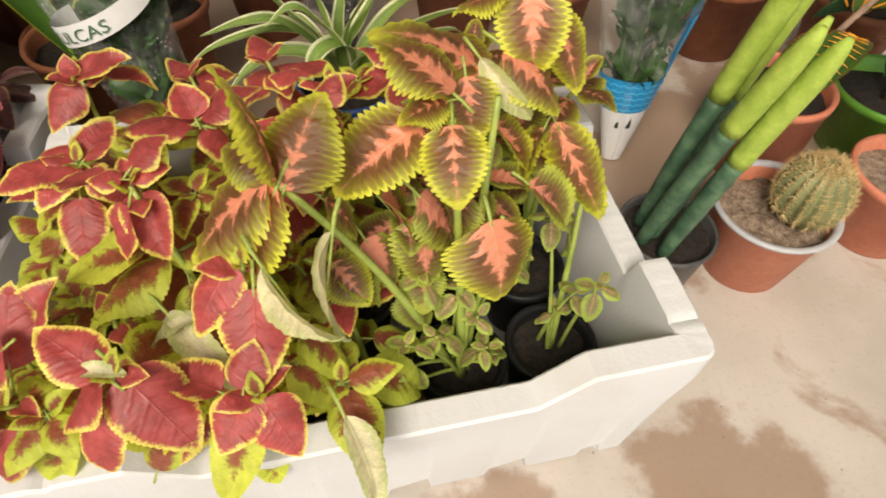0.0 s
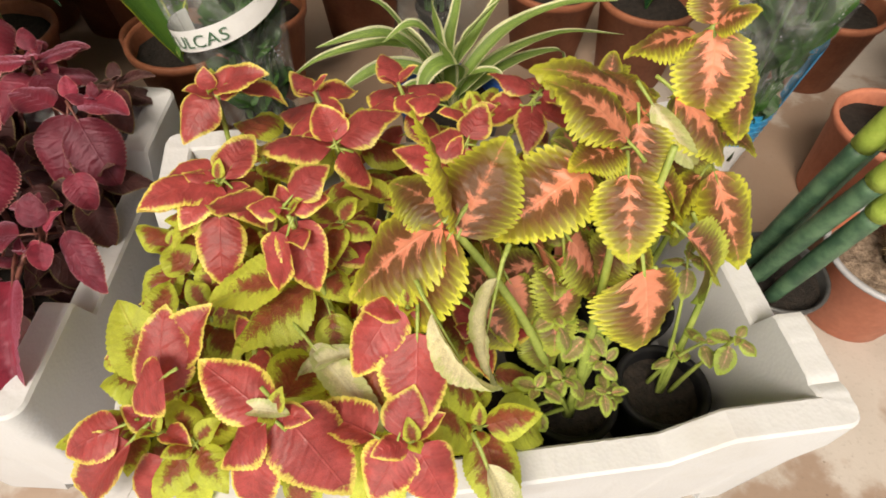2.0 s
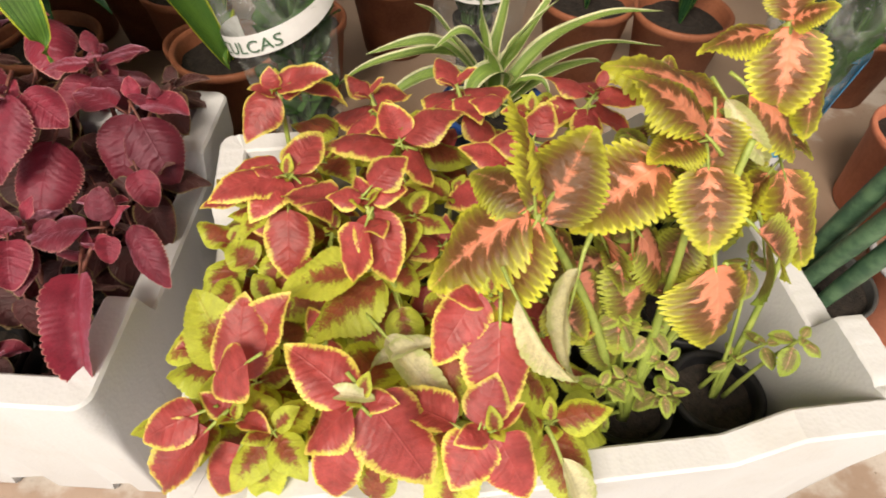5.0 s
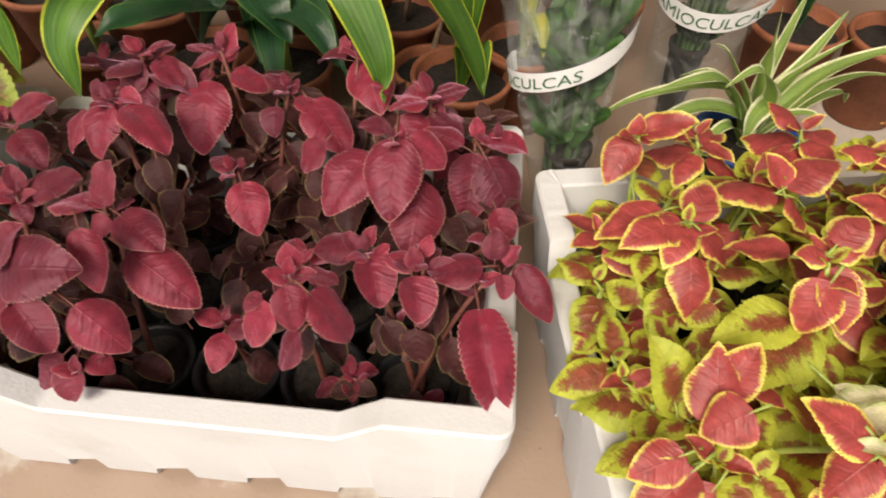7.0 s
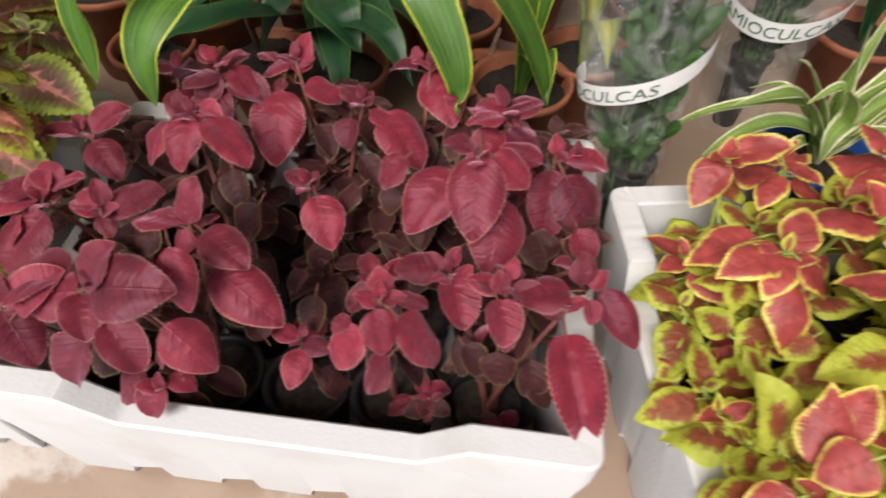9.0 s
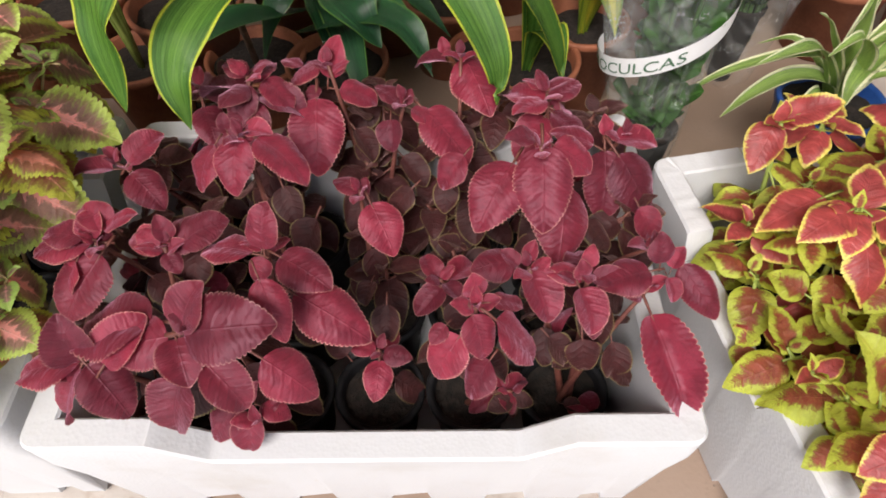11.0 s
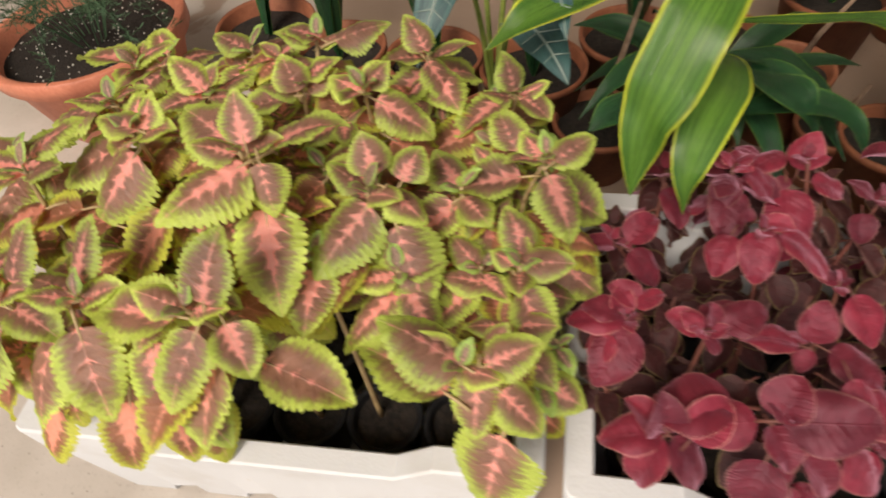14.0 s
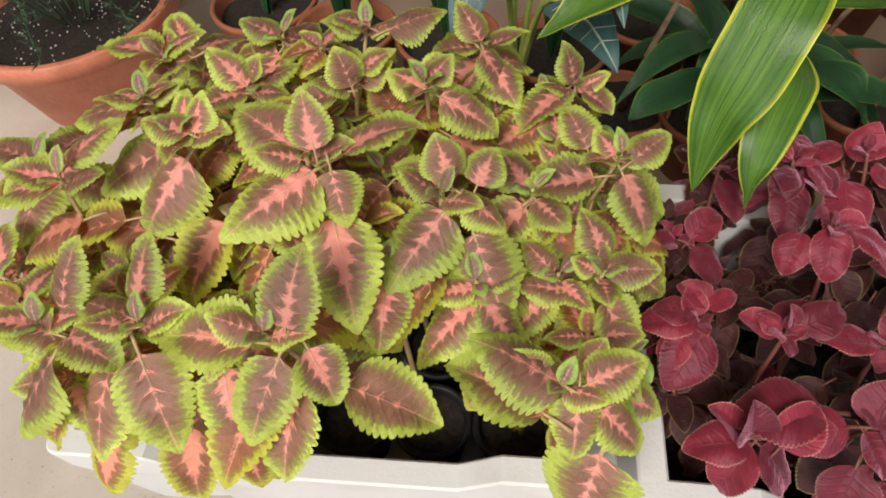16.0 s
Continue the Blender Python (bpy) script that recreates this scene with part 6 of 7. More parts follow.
# --- spider plant in a blue pot
root = thing("spider_plant", pose(-0.068, 0.748, 0), "spider plant with pale-edged arching leaves in a blue pot", "potted plant")
pot_with_soil(root, 0.074, 0.175, "bluepot", "soil", 0.88)
SPIDER = lambda t: min(1.0, 0.62 + 1.5 * t) * max(0.0, 1 - t ** 2.6) ** 0.9
for w, *line in ((0.018, (-0.099, 0.735, 0.225), (-0.140, 0.720, 0.275), (-0.178, 0.700, 0.286), (-0.228, 0.680, 0.279)),
                 (0.014, (-0.112, 0.742, 0.240), (-0.145, 0.738, 0.254), (-0.186, 0.735, 0.248), (-0.246, 0.730, 0.224), (-0.300, 0.725, 0.178)),
                 (0.019, (-0.099, 0.735, 0.212), (-0.150, 0.730, 0.225), (-0.194, 0.720, 0.204), (-0.229, 0.710, 0.170)),
                 (0.017, (-0.082, 0.740, 0.232), (-0.090, 0.735, 0.275), (-0.096, 0.730, 0.314), (-0.104, 0.730, 0.375)),
                 (0.016, (-0.067, 0.750, 0.218), (-0.045, 0.765, 0.252), (-0.022, 0.780, 0.292), (0.002, 0.800, 0.340)),
                 (0.015, (-0.061, 0.744, 0.245), (-0.040, 0.742, 0.290), (-0.004, 0.740, 0.338)),
                 (0.019, (-0.048, 0.750, 0.211), (-0.003, 0.770, 0.265), (0.063, 0.780, 0.300), (0.131, 0.790, 0.306)),
                 (0.014, (-0.047, 0.750, 0.193), (0.002, 0.790, 0.219), (0.079, 0.840, 0.225), (0.172, 0.880, 0.205)),
                 (0.014, (-0.039, 0.760, 0.182), (0.020, 0.810, 0.196), (0.077, 0.850, 0.189), (0.092, 0.860, 0.165)),
                 (0.014, (-0.096, 0.735, 0.235), (-0.126, 0.720, 0.284), (-0.151, 0.710, 0.321), (-0.172, 0.700, 0.338)),
                 (0.015, (-0.074, 0.722, 0.245), (-0.093, 0.703, 0.290), (-0.117, 0.692, 0.312), (-0.148, 0.680, 0.293)),
                 (0.020, (-0.064, 0.728, 0.232), (-0.082, 0.704, 0.253), (-0.098, 0.684, 0.245), (-0.103, 0.668, 0.222)),
                 (0.013, (-0.048, 0.736, 0.212), (-0.015, 0.722, 0.236), (0.003, 0.712, 0.220)),
                 (0.013, (-0.076, 0.760, 0.230), (-0.068, 0.775, 0.290), (-0.058, 0.790, 0.370)),
                 (0.012, (-0.100, 0.760, 0.215), (-0.135, 0.790, 0.240), (-0.170, 0.815, 0.215)),
                 (0.012, (-0.104, 0.722, 0.205), (-0.128, 0.705, 0.205), (-0.140, 0.696, 0.168))):
    inv = root.matrix_basis.inverted()
    line = glide([(-0.068 + 0.15 * (line[0][0] + 0.068), 0.748 + 0.15 * (line[0][1] - 0.748), 0.155)] + line)
    strap_part("leaf", ribbon(bmesh.new(), [inv @ p for p in line], w * 0.85, 0.4, 4, 0.05, SPIDER, 0.15), "spider", root)


# --- plants wrapped in clear sleeves with a printed band
def zz_plant(root, x, y, top, spread, seed, shoots=6, flat=1.0):
    """Upright feathered shoots with fleshy leaflets."""
    rnd = random.Random(seed)
    for k in range(shoots):
        a = 2 * math.pi * k / shoots + rnd.uniform(-0.4, 0.4)
        q = spread * rnd.uniform(0.45, 1.0)
        pts = bezier((x + 0.02 * math.cos(a), y + 0.02 * math.sin(a), 0.08), (x + 0.03 * math.cos(a), y + 0.03 * math.sin(a), top * 0.6), (x + q * math.cos(a), y + q * flat * math.sin(a), top * rnd.uniform(0.85, 1.05)), 12)
        stalk(root, pts, [0.0042 - 0.0002 * j for j in range(13)], "stem_dark")
        for j in (2, 4, 5, 6, 8, 9, 10, 12):
            for sg in (-1, 1):
                b = a + math.pi / 2 * sg + rnd.uniform(-0.7, 0.7)
                p = pts[j]
                e = p + Vector((math.cos(b) * 0.038, math.sin(b) * 0.03 * flat, rnd.uniform(0.02, 0.06))) * rnd.uniform(0.8, 1.25)
                strap(root, p, p.lerp(e, 0.5) + Vector((0, 0, 0.022)), e, 0.026, "zz", 0.15, 0.04, OVAL, rnd.uniform(-0.7, 0.7), 9, "leaflet")


def on_cone(foot, tip, r0, r1, a, z):
    """A point of a leaning cone at the bearing a and the height z over its foot."""
    t = z / tip[2]
    r = r0 + (r1 - r0) * t
    return Vector((foot[0] + (tip[0]) * t + r * math.cos(a), foot[1] + (tip[1]) * t + r * 0.7 * math.sin(a), foot[2] + z))


def sleeve(root, foot, tip, r0, r1, flat=1.0, n=48):
    inv = root.matrix_basis.inverted()
    bm = bmesh.new()
    rings = []
    for k in range(15):
        z = tip[2] * k / 14
        row = []
        for j in range(n):
            a = 2 * math.pi * j / n
            p = on_cone(foot, tip, r0, r1, a, z)
            f = 0.006 * (k / 14 + 0.3) * math.sin(a * 7 + k * 0.35) + 0.004 * noise.noise((math.cos(a) * 4, math.sin(a) * 4, k * 0.6))
            p += Vector((math.cos(a), math.sin(a), 0)) * f
            row.append(bm.verts.new(inv @ p))
        rings.append(row)
    for q0, q1 in zip(rings, rings[1:]):
        for j in range(n):
            bm.faces.new((q0[j], q0[(j + 1) % n], q1[(j + 1) % n], q1[j]))
    ob = part("sleeve", bm, "film", root, "clear plastic film sleeve")
    ob.visible_shadow = False
    return ob


def band(root, parent, foot, tip, r0, r1, a0, a1, low, slope, height, material, name="band", label="", off=0.0085):
    """A printed strip on a sleeve, between two bearings; low + slope * share is its lower edge."""
    inv = root.matrix_basis.inverted()
    bm = bmesh.new()
    rows = []
    for k in range(41):
        a = a0 + (a1 - a0) * k / 40
        col = []
        for h in (0, 0.5, 1):
            z = low(k / 40) + height * h
            p = on_cone(foot, tip, r0 + off, r1 + off, a, z)
            col.append(bm.verts.new(inv @ p))
        rows.append(col)
    for q0, q1 in zip(rows, rows[1:]):
        for j in range(2):
            bm.faces.new((q0[j], q1[j], q1[j + 1], q0[j + 1]))
    return part(name, bm, material, parent, label)


def lettering(text, place, height, parent, root, material="ink"):
    """Flat letters bent onto a surface: place(u, v) gives the point for u metres along and v metres up."""
    cu = bpy.data.curves.new("lettering", "FONT")
    cu.body, cu.size, cu.resolution_u = text, height / 0.72, 3
    ob = new("lettering", cu)
    me = bpy.data.meshes.new_from_object(ob.evaluated_get(bpy.context.evaluated_depsgraph_get()))
    bpy.data.objects.remove(ob)
    bm = bmesh.new()
    bm.from_mesh(me)
    bpy.data.meshes.remove(me)
    bmesh.ops.subdivide_edges(bm, edges=[e for e in bm.edges if e.calc_length() > 0.006], cuts=2)
    inv = root.matrix_basis.inverted()
    for v in bm.verts:
        v.co = inv @ place(v.co.x, v.co.y)
    bmesh.ops.recalc_face_normals(bm, faces=bm.faces[:])
    return part("lettering", bm, material, parent, "dark green printed capitals", smooth=False)


def wrapped_zz(x, y, tip, r0, r1, low, band_h, a0, a1, text_from, seed, label):
    root = thing("wrapped_zz_plant", pose(x, y, 0), label, "potted plant", "plants in clear sleeves")
    part("pot", pot_mesh(0.034, 0.15, 0.6), "soil", root, "clear thin pot full of dark soil")
    part("soil", disc_soil(0.030, 0.135, seed), "soil", root)
    zz_plant(root, x + tip[0] * 0.15, y + tip[1] * 0.15, tip[2] * 0.92, r1 * 0.42, seed, 12, 0.7)
    foot = (x, y, 0.004)
    film = sleeve(root, foot, tip, r0, r1)
    strip = band(root, film, foot, tip, r0, r1, a0, a1, low, 0, band_h, "white", "label_band", "white printed band")
    span = abs(a1 - a0) * (r0 + (r1 - r0) * low(0.5) / tip[2])

    def place(u, v):
        s = (u + text_from) / span
        a = a0 + (a1 - a0) * s
        return on_cone(foot, tip, r0 + 0.0105, r1 + 0.0105, a, low(s) + band_h * 0.2 + v)

    lettering("ZAMIOCULCAS", place, band_h * 0.58, strip, root)
    return root


wrapped_zz(-0.315, 0.715, (-0.055, 0.0, 0.60), 0.035, 0.105, lambda s: 0.247 + 0.12 * max(0.0, s - 0.2) ** 1.5, 0.029, radians(150), radians(350), -0.004, 5, "zamioculcas with glossy leaves in a clear printed plastic sleeve")
wrapped_zz(-0.115, 1.02, (0.03, 0.0, 0.58), 0.055, 0.130, lambda s: 0.20 + 0.05 * (s - 0.5) ** 2 * 4, 0.034, radians(175), radians(350), 0.02, 8, "second zamioculcas in a clear printed sleeve, further back")

# --- bouquet-like plant in a sleeve with a blue wave print
root = thing("wrapped_plant", pose(0.343, 0.79, 0), "leafy plant in a clear sleeve with blue wave print", "potted plant", "plants in clear sleeves")
zz_plant(root, 0.340, 0.79, 0.5, 0.08, 21, 10, 0.5)
foot, tip = (0.343, 0.79, 0.004), (-0.02, 0.0, 0.55)
film = sleeve(root, foot, tip, 0.014, 0.120)
band(root, film, foot, tip, 0.014, 0.120, radians(150), radians(400), lambda s: 0.0, 0, 0.107, "white", "white_foot", "white printed foot of the sleeve", 0.002)
band(root, film, foot, tip, 0.014, 0.120, radians(150), radians(400), lambda s: 0.107, 0, 0.062, "blue", "blue_print", "sky-blue printed band", 0.002)
band(root, film, foot, tip, 0.014, 0.120, radians(318), radians(375), lambda s: 0.169 + 0.01 * s, 0, 0.10, "blue", "blue_print", "sky-blue printed strip along the seam", 0.002)
for k in range(5):
    z0 = 0.110 + 0.0115 * k
    band(root, film, foot, tip, 0.014, 0.120, radians(150), radians(400), lambda s, z0=z0: z0 + 0.0045 * (2 * abs((s * 15) % 1 - 0.5)), 0, 0.003, "blue_light", "wave_stripe", "light blue wavy stripe", 0.004)

# --- striped dracaena arching over the boxes
X, Y = -0.800, 0.880
root = thing("dracaena", pose(X, Y, 0), "dracaena with long drooping leaves edged in yellow, in a clay pot", "potted plant")
pot_with_soil(root, 0.085, 0.13, "terra_dark", "soil", 0.84)
stalk(root, [(X, Y, 0.09), (X + 0.003, Y, 0.22), (X + 0.01, Y - 0.005, 0.40)], [0.013, 0.012, 0.008], "stem", n=10)
LONG = lambda t: min(1.0, 0.28 + 1.9 * t) * max(0.0, 1 - max(0.0, (t - 0.52) / 0.48) ** 1.6) ** 1.1


BROAD = lambda t: min(1.0, 0.22 + 1.7 * t) * max(0.0, 1 - max(0.0, (t - 0.55) / 0.45) ** 1.8) ** 1.0
inv = root.matrix_basis.inverted()
for w, twist, line in ((0.037, 0.15, ((X, Y, 0.32), (-0.822, 0.690, 0.520), (-0.863, 0.575, 0.548), (-0.897, 0.516, 0.488), (-0.911, 0.500, 0.434), (-0.914, 0.486, 0.358))),
                       (0.028, 0.25, ((X, Y, 0.28), (-0.806, 0.690, 0.395), (-0.823, 0.600, 0.428), (-0.846, 0.540, 0.423), (-0.859, 0.500, 0.392), (-0.855, 0.484, 0.338))),
                       (0.030, -0.35, ((X, Y, 0.33), (-0.706, 0.780, 0.398), (-0.654, 0.700, 0.448), (-0.618, 0.640, 0.456), (-0.582, 0.600, 0.424), (-0.549, 0.572, 0.363), (-0.545, 0.568, 0.305))),
                       (0.030, -0.55, ((X, Y, 0.35), (-0.700, 0.800, 0.470), (-0.612, 0.770, 0.445), (-0.545, 0.765, 0.385), (-0.495, 0.765, 0.310), (-0.460, 0.765, 0.235), (-0.445, 0.765, 0.180))),
                       (0.030, 0.3, ((X, Y, 0.33), (-0.870, 0.800, 0.430), (-0.950, 0.740, 0.468), (-1.039, 0.632, 0.485), (-1.092, 0.612, 0.448)))):
    strap_part("leaf", ribbon(bmesh.new(), [inv @ p for p in glide(line)], w, 0.16, 5, 0.10, BROAD, twist), "dracaena", root)
for c, w, over, zb in (((-0.740, 0.950, 0.60), 0.036, (-0.77, 0.91, 0.48), 0.34), ((-0.86, 1.00, 0.58), 0.036, (-0.83, 0.94, 0.50), 0.34), ((-0.80, 0.80, 0.56), 0.026, (-0.80, 0.84, 0.48), 0.36)):
    a = Vector((X, Y, zb))
    strap(root, a, Vector(over) * 2 - (a + Vector(c)) * 0.5, c, w, "dracaena", 0.22, 0.10, LONG, 0.25 if c[0] < X else -0.25, 28)
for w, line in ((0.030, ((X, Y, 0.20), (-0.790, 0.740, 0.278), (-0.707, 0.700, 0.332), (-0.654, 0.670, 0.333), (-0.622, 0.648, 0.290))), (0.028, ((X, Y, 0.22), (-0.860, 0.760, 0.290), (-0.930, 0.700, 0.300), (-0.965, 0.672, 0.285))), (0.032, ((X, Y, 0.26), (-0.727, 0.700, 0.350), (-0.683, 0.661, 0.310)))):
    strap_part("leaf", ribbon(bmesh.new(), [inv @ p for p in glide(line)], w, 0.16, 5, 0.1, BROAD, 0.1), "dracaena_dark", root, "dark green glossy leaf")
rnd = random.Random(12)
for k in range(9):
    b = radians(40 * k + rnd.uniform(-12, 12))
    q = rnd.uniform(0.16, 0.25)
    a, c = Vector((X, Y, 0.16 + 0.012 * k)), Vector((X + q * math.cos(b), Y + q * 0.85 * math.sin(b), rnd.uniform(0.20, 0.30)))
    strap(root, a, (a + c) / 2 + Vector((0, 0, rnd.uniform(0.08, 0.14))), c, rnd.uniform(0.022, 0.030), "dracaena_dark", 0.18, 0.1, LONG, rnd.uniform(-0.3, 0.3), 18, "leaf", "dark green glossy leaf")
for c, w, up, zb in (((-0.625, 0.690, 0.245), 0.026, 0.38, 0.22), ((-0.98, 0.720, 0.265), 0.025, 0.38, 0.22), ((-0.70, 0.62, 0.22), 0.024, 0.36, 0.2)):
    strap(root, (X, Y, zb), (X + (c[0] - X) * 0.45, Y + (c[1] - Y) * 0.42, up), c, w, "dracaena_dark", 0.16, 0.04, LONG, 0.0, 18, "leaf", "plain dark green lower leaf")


# --- more clay pots standing behind
def back_pot(x, y, r, h, material, label, leaves=(), soil="soil", twig=None, leaf_mat="dracaena_dark", w=0.03):
    root = thing("potted_plant" if leaves else "plant_pot", pose(x, y, 0), label, "potted plant" if leaves else "plant pot")
    pot_with_soil(root, r, h, material, soil, 0.84, seed=x * 9)
    if twig:
        stalk(root, [(x, y, h * 0.7), (x + twig[0] * 0.5, y + twig[1] * 0.5, (h + twig[2]) / 2), (x + twig[0], y + twig[1], twig[2])], [0.006, 0.005, 0.003], "twig")
    for dx, dy, z in leaves:
        strap(root, (x, y, h * 0.8), (x + dx * 0.4, y + dy * 0.4, z + 0.12), (x + dx, y + dy, z), w, leaf_mat, 0.15, 0.05, LONG if w < 0.032 else OVAL)
    return root


back_pot(-0.490, 0.860, 0.083, 0.155, "terra_dark", "clay pot with an upright yellow-edged dracaena cutting", ((0.045, -0.10, 0.19), (-0.06, 0.02, 0.46), (-0.02, 0.10, 0.5), (0.08, 0.08, 0.36)), leaf_mat="dracaena", w=0.026)
back_pot(-0.395, 0.955, 0.075, 0.16, "terra_dark", "clay pot with a speckled yellow-green croton", ((0.03, -0.11, 0.2), (-0.09, -0.03, 0.3), (0.1, -0.02, 0.33), (0.0, 0.1, 0.4), (-0.05, 0.09, 0.34)), leaf_mat="croton_yellow", w=0.026)
back_pot(-0.625, 1.045, 0.080, 0.15, "terra_dark", "clay pot of dark soil with a bare twig", twig=(0.05, -0.03, 0.3))
back_pot(-0.555, 0.925, 0.066, 0.12, "terra_dark", "small clay pot with a dry cut stem", twig=(0.02, 0.0, 0.2))
back_pot(-0.945, 0.905, 0.085, 0.12, "terra_dark", "clay pot with dark soil behind the maroon coleus", twig=(0.03, -0.13, 0.42))
back_pot(-0.74, 1.12, 0.09, 0.16, "terra_dark", "dark terracotta-coloured pot standing behind the dracaena", ((0.1, -0.05, 0.34), (-0.12, 0.02, 0.36), (0.02, 0.12, 0.4)), w=0.034)
back_pot(-0.90, 1.10, 0.10, 0.17, "terra_dark", "large clay pot with dark strap leaves", ((0.1, -0.08, 0.3), (-0.12, -0.05, 0.36), (0.0, 0.14, 0.42)), w=0.034)
back_pot(-1.075, 0.985, 0.100, 0.17, "terra_dark", "dark terracotta-coloured pot in the second row", ((-0.14, -0.04, 0.36), (0.12, -0.02, 0.38), (0.02, -0.13, 0.3)), w=0.036)
back_pot(-1.265, 0.990, 0.095, 0.18, "terra_dark", "dark terracotta-coloured pot with broad dark leaves", ((-0.06, -0.14, 0.42), (0.06, -0.12, 0.40), (0.13, 0.02, 0.44), (-0.14, 0.04, 0.42)), w=0.04)
back_pot(-1.455, 0.985, 0.095, 0.19, "terra_dark", "dark terracotta-coloured pot with a grey-green plant", ((0.06, -0.12, 0.36), (0.14, -0.04, 0.40), (-0.05, 0.12, 0.42)), w=0.036)
back_pot(-1.640, 1.060, 0.105, 0.19, "terra_dark", "dark terracotta-coloured pot of soil beside the fern bowl", ((0.02, 0.14, 0.36), (0.12, 0.06, 0.4)), w=0.03)
back_pot(-0.270, 1.150, 0.085, 0.15, "terra_dark", "clay pot in the shade behind the sleeves", ((-0.12, -0.04, 0.34), (0.02, -0.12, 0.30), (0.1, 0.1, 0.4)), w=0.034)
back_pot(0.085, 1.120, 0.085, 0.15, "terra_dark", "clay pot in the shade with dark leaves", ((-0.1, -0.06, 0.34), (0.1, -0.04, 0.34), (0.0, 0.12, 0.42)), w=0.04)
back_pot(0.245, 1.080, 0.085, 0.16, "terra_dark", "clay pot with broad green leaves", ((-0.1, -0.06, 0.34), (0.04, -0.13, 0.36), (0.12, 0.05, 0.42), (-0.05, 0.1, 0.4)), w=0.045)
back_pot(-0.520, 1.270, 0.10, 0.17, "terra_dark", "dark terracotta-coloured pot with broad shaded leaves", ((-0.14, -0.06, 0.28), (0.04, -0.15, 0.26), (0.15, -0.04, 0.30), (0.0, 0.12, 0.4), (-0.10, -0.14, 0.24)), w=0.05)
back_pot(-0.300, 1.400, 0.10, 0.17, "terra_dark", "dark clay pot with broad shaded leaves", ((-0.14, -0.06, 0.30), (0.04, -0.15, 0.28), (0.15, -0.04, 0.32), (0.0, 0.12, 0.4)), w=0.05)
back_pot(0.80, 1.06, 0.09, 0.15, "terra_dark", "clay pot with a dark bushy plant", ((-0.14, -0.06, 0.34), (0.02, -0.16, 0.32), (0.12, 0.05, 0.42), (-0.05, 0.1, 0.4), (-0.12, 0.04, 0.3)), w=0.05)

# --- alocasia: blue-green arrow leaves with pale veins
X, Y = -1.130, 0.870
root = thing("alocasia", pose(X, Y, 0), "alocasia with blue-green arrow leaves and pale veins in a clay pot", "potted plant")
pot_with_soil(root, 0.075, 0.14, "terra_dark", "soil", 0.84)
ARROW = lambda t: (max(0, t) ** 0.3) * max(0, 1 - t) ** 0.9 * 1.25
for a, c, w in (((-1.070, 0.735, 0.418), (-0.995, 0.640, 0.385), 0.060), ((-1.16, 0.78, 0.47), (-1.20, 0.68, 0.37), 0.055), ((-1.07, 0.86, 0.52), (-0.965, 0.80, 0.44), 0.055), ((-1.16, 0.93, 0.50), (-1.27, 0.98, 0.44), 0.06), ((-1.03, 0.73, 0.49), (-1.00, 0.62, 0.46), 0.03)):
    mid = (Vector(a) + Vector(c)) / 2 + Vector((0, 0, 0.03))
    ob = strap(root, a, mid, c, w, "alocasia", 0.1, 0.06, ARROW, 0.0, 16)
    inv = root.matrix_basis.inverted()
    bm = bmesh.new()
    pts = bezier(a, mid, c, 20)
    tube(bm, [inv @ (p + Vector((0, 0, 0.0015))) for p in pts], [0.0022 - 0.00008 * k for k in range(21)], 5)
    for k in (2, 5, 8, 11, 14):
        d = (pts[k + 1] - pts[k]).normalized()
        s = d.cross(Vector((0, 0, 1))).normalized()
        for sg in (-1, 1):
            ww = w * ARROW(k / 20) * 0.85
            e = pts[k] + s * sg * ww + d * ww * 0.4 + s.cross(d) * (0.1 * ww + 0.002)
            tube(bm, [inv @ (pts[k] + Vector((0, 0, 0.001))), inv @ e], [0.0012, 0.0005], 4)
    part("vein_net", bm, "alocasia_vein", ob, "pale veins")
    stalk(root, bezier((X, Y, 0.11), (X + (a[0] - X) * 0.3, Y + (a[1] - Y) * 0.3, a[2] * 0.9), a, 8), [0.005 - 0.0002 * k for k in range(9)], "stem")

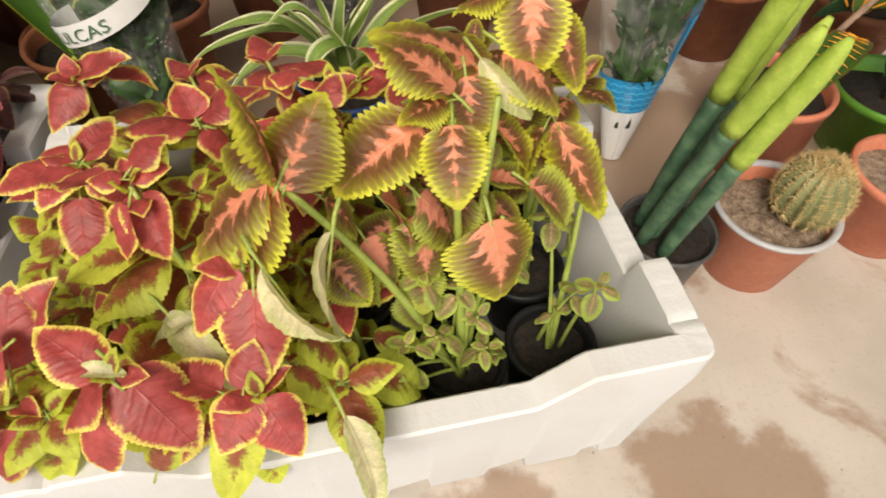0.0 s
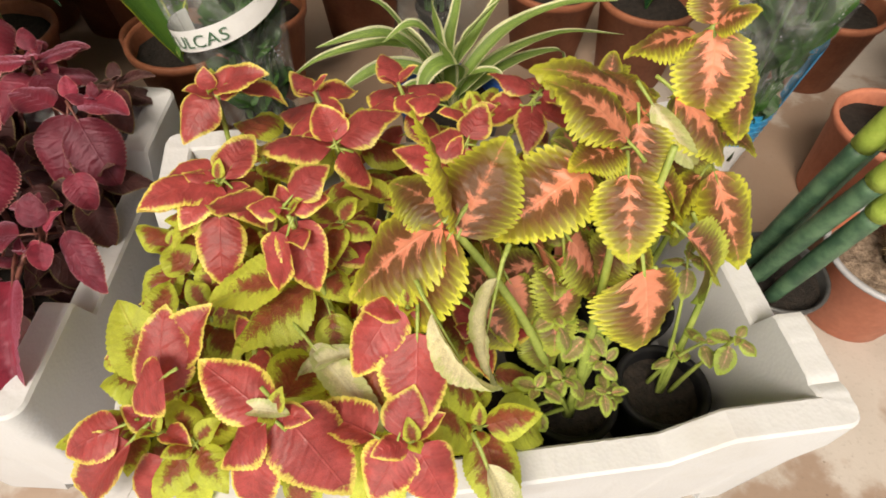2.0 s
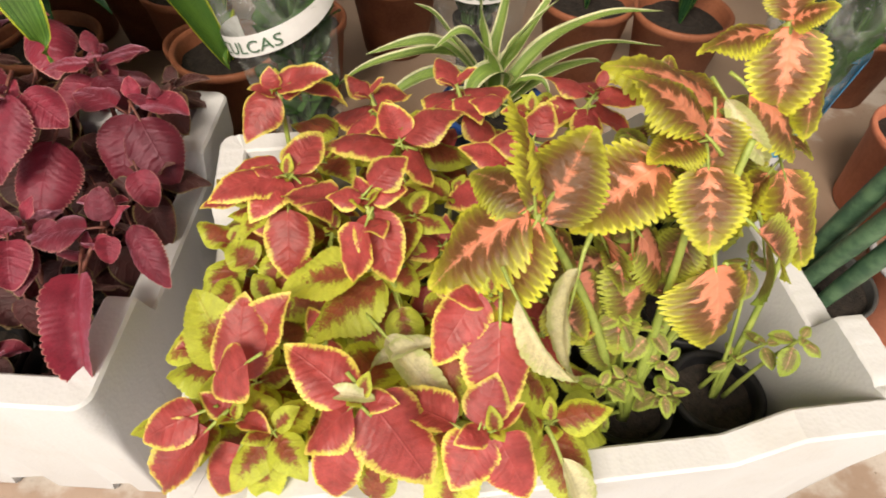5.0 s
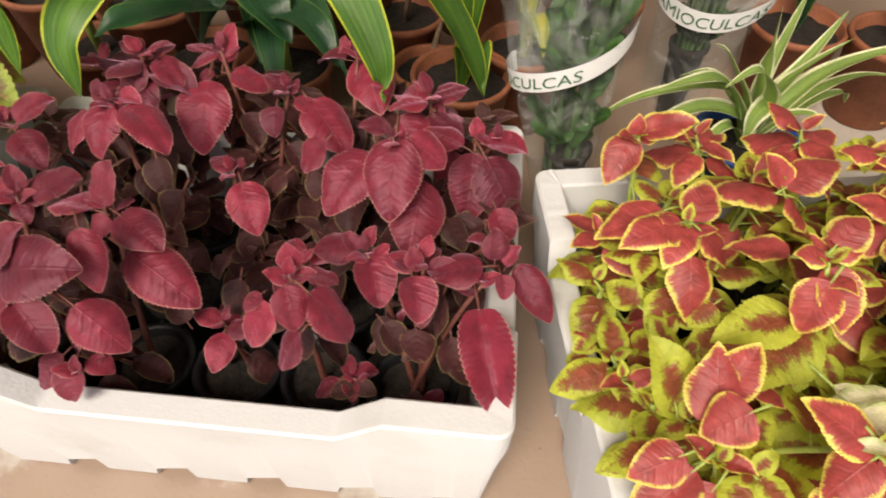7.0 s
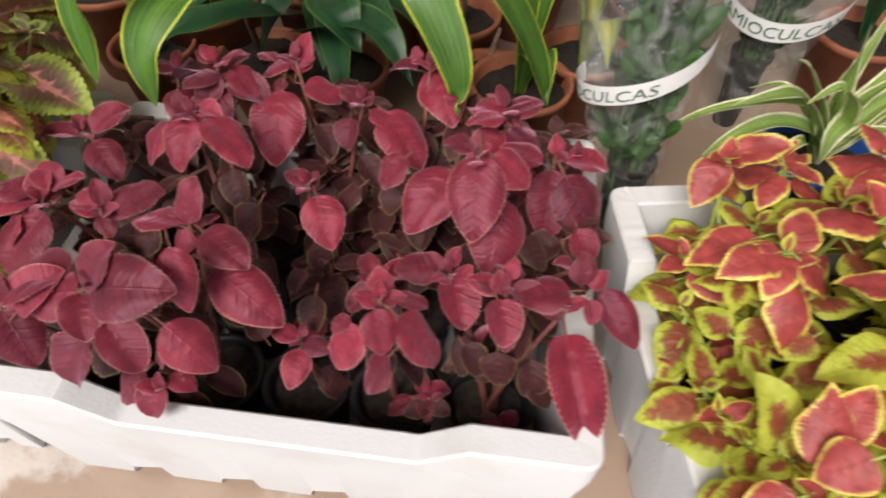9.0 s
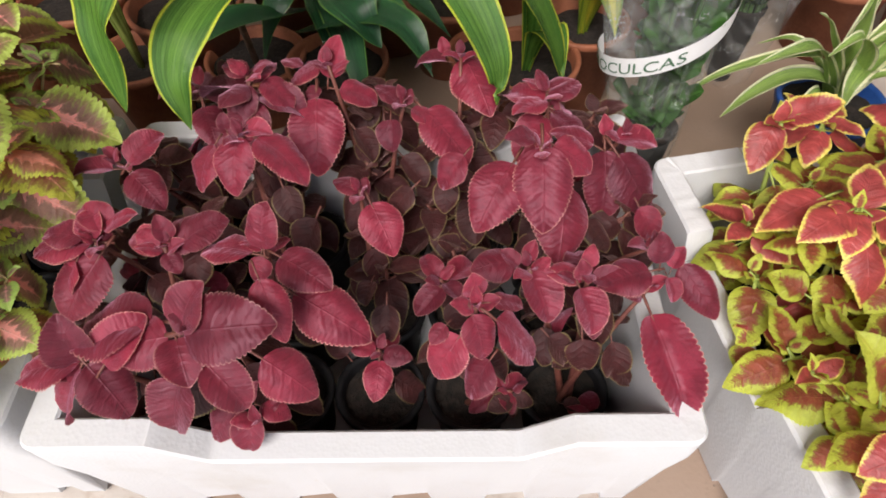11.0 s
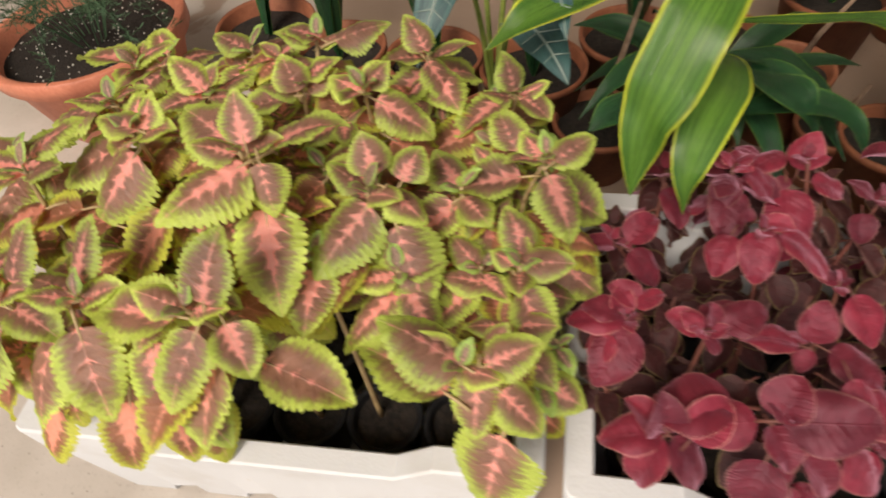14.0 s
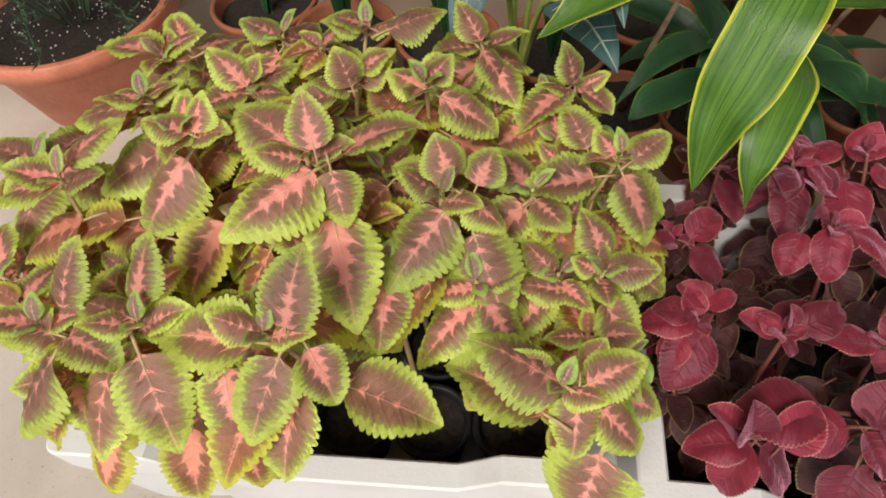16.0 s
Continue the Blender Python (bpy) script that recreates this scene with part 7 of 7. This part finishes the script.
# --- fern in a wide bowl
X, Y = -2.030, 1.000
root = thing("fern_bowl", pose(X, Y, 0), "feathery asparagus fern in a wide terracotta bowl of gritty soil", "potted plant")
pot_with_soil(root, 0.212, 0.205, "terra", "soil", 0.82, 0.7, 0.014, 0.036, 0.008)
grit = bmesh.new()
rnd = random.Random(31)
for k in range(170):
    a, q = rnd.uniform(0, 2 * math.pi), 0.180 * math.sqrt(rnd.random())
    bmesh.ops.create_icosphere(grit, subdivisions=1, radius=rnd.uniform(0.001, 0.0024), matrix=Matrix.Translation((q * math.cos(a), q * math.sin(a), 0.1705)))
tagged(part("grit", grit, "perlite", root, "white specks of grit", smooth=False), kind="stuff")
for k in range(16):
    a = 2 * math.pi * k / 16 + rnd.uniform(-0.2, 0.2)
    reach = rnd.uniform(0.20, 0.36)
    pts = bezier((0.03 * math.cos(a), 0.03 * math.sin(a), 0.17), (reach * 0.5 * math.cos(a), reach * 0.5 * math.sin(a), rnd.uniform(0.40, 0.52)), (reach * math.cos(a), reach * math.sin(a), rnd.uniform(0.22, 0.34)), 24)
    bm = tube(bmesh.new(), pts, [0.0016 - 0.00005 * j for j in range(25)], 4)
    for j in range(4, 25):
        for q in range(3):
            d = Vector((rnd.uniform(-1, 1), rnd.uniform(-1, 1), rnd.uniform(-0.3, 0.5))).normalized()
            s = 0.05 * (1 - 0.5 * j / 25) * rnd.uniform(0.6, 1.1)
            e = pts[j] + d * s
            for i in range(12):
                p = pts[j].lerp(e, (i + 1) / 12)
                u = (d + Vector((rnd.uniform(-1, 1), rnd.uniform(-1, 1), rnd.uniform(-1, 1))) * 0.9).normalized()
                w = u.cross(d).normalized() * 0.0009
                tip_p = p + u * 0.011
                bm.faces.new((bm.verts.new(p - w), bm.verts.new(p + w), bm.verts.new(tip_p)))
    part("frond", bm, "fern", root, smooth=False)

# --- odd leaves: withered ones caught in the crimson coleus
for name, me, m, label in (("withered_leaf", LEAVES["pale"][0], pose(-0.135, 0.262, 0.325, 12, 14, -40), "curled withered cream leaf caught among the coleus"),
                           ("withered_leaf", LEAVES["pale"][1], pose(-0.005, 0.205, 0.285, -20, 34, -58), "pale yellow-green leaf hanging over the box rim"),
                           ("withered_leaf", LEAVES["pale"][1], pose(-0.010, 0.285, 0.395, 60, 50, -100), "folded pale leaf hanging from a coral coleus")):
    ob = new(name, me)
    ob.matrix_basis = m @ Matrix.Scale(0.085, 4)
    tagged(ob, label, "leaf")
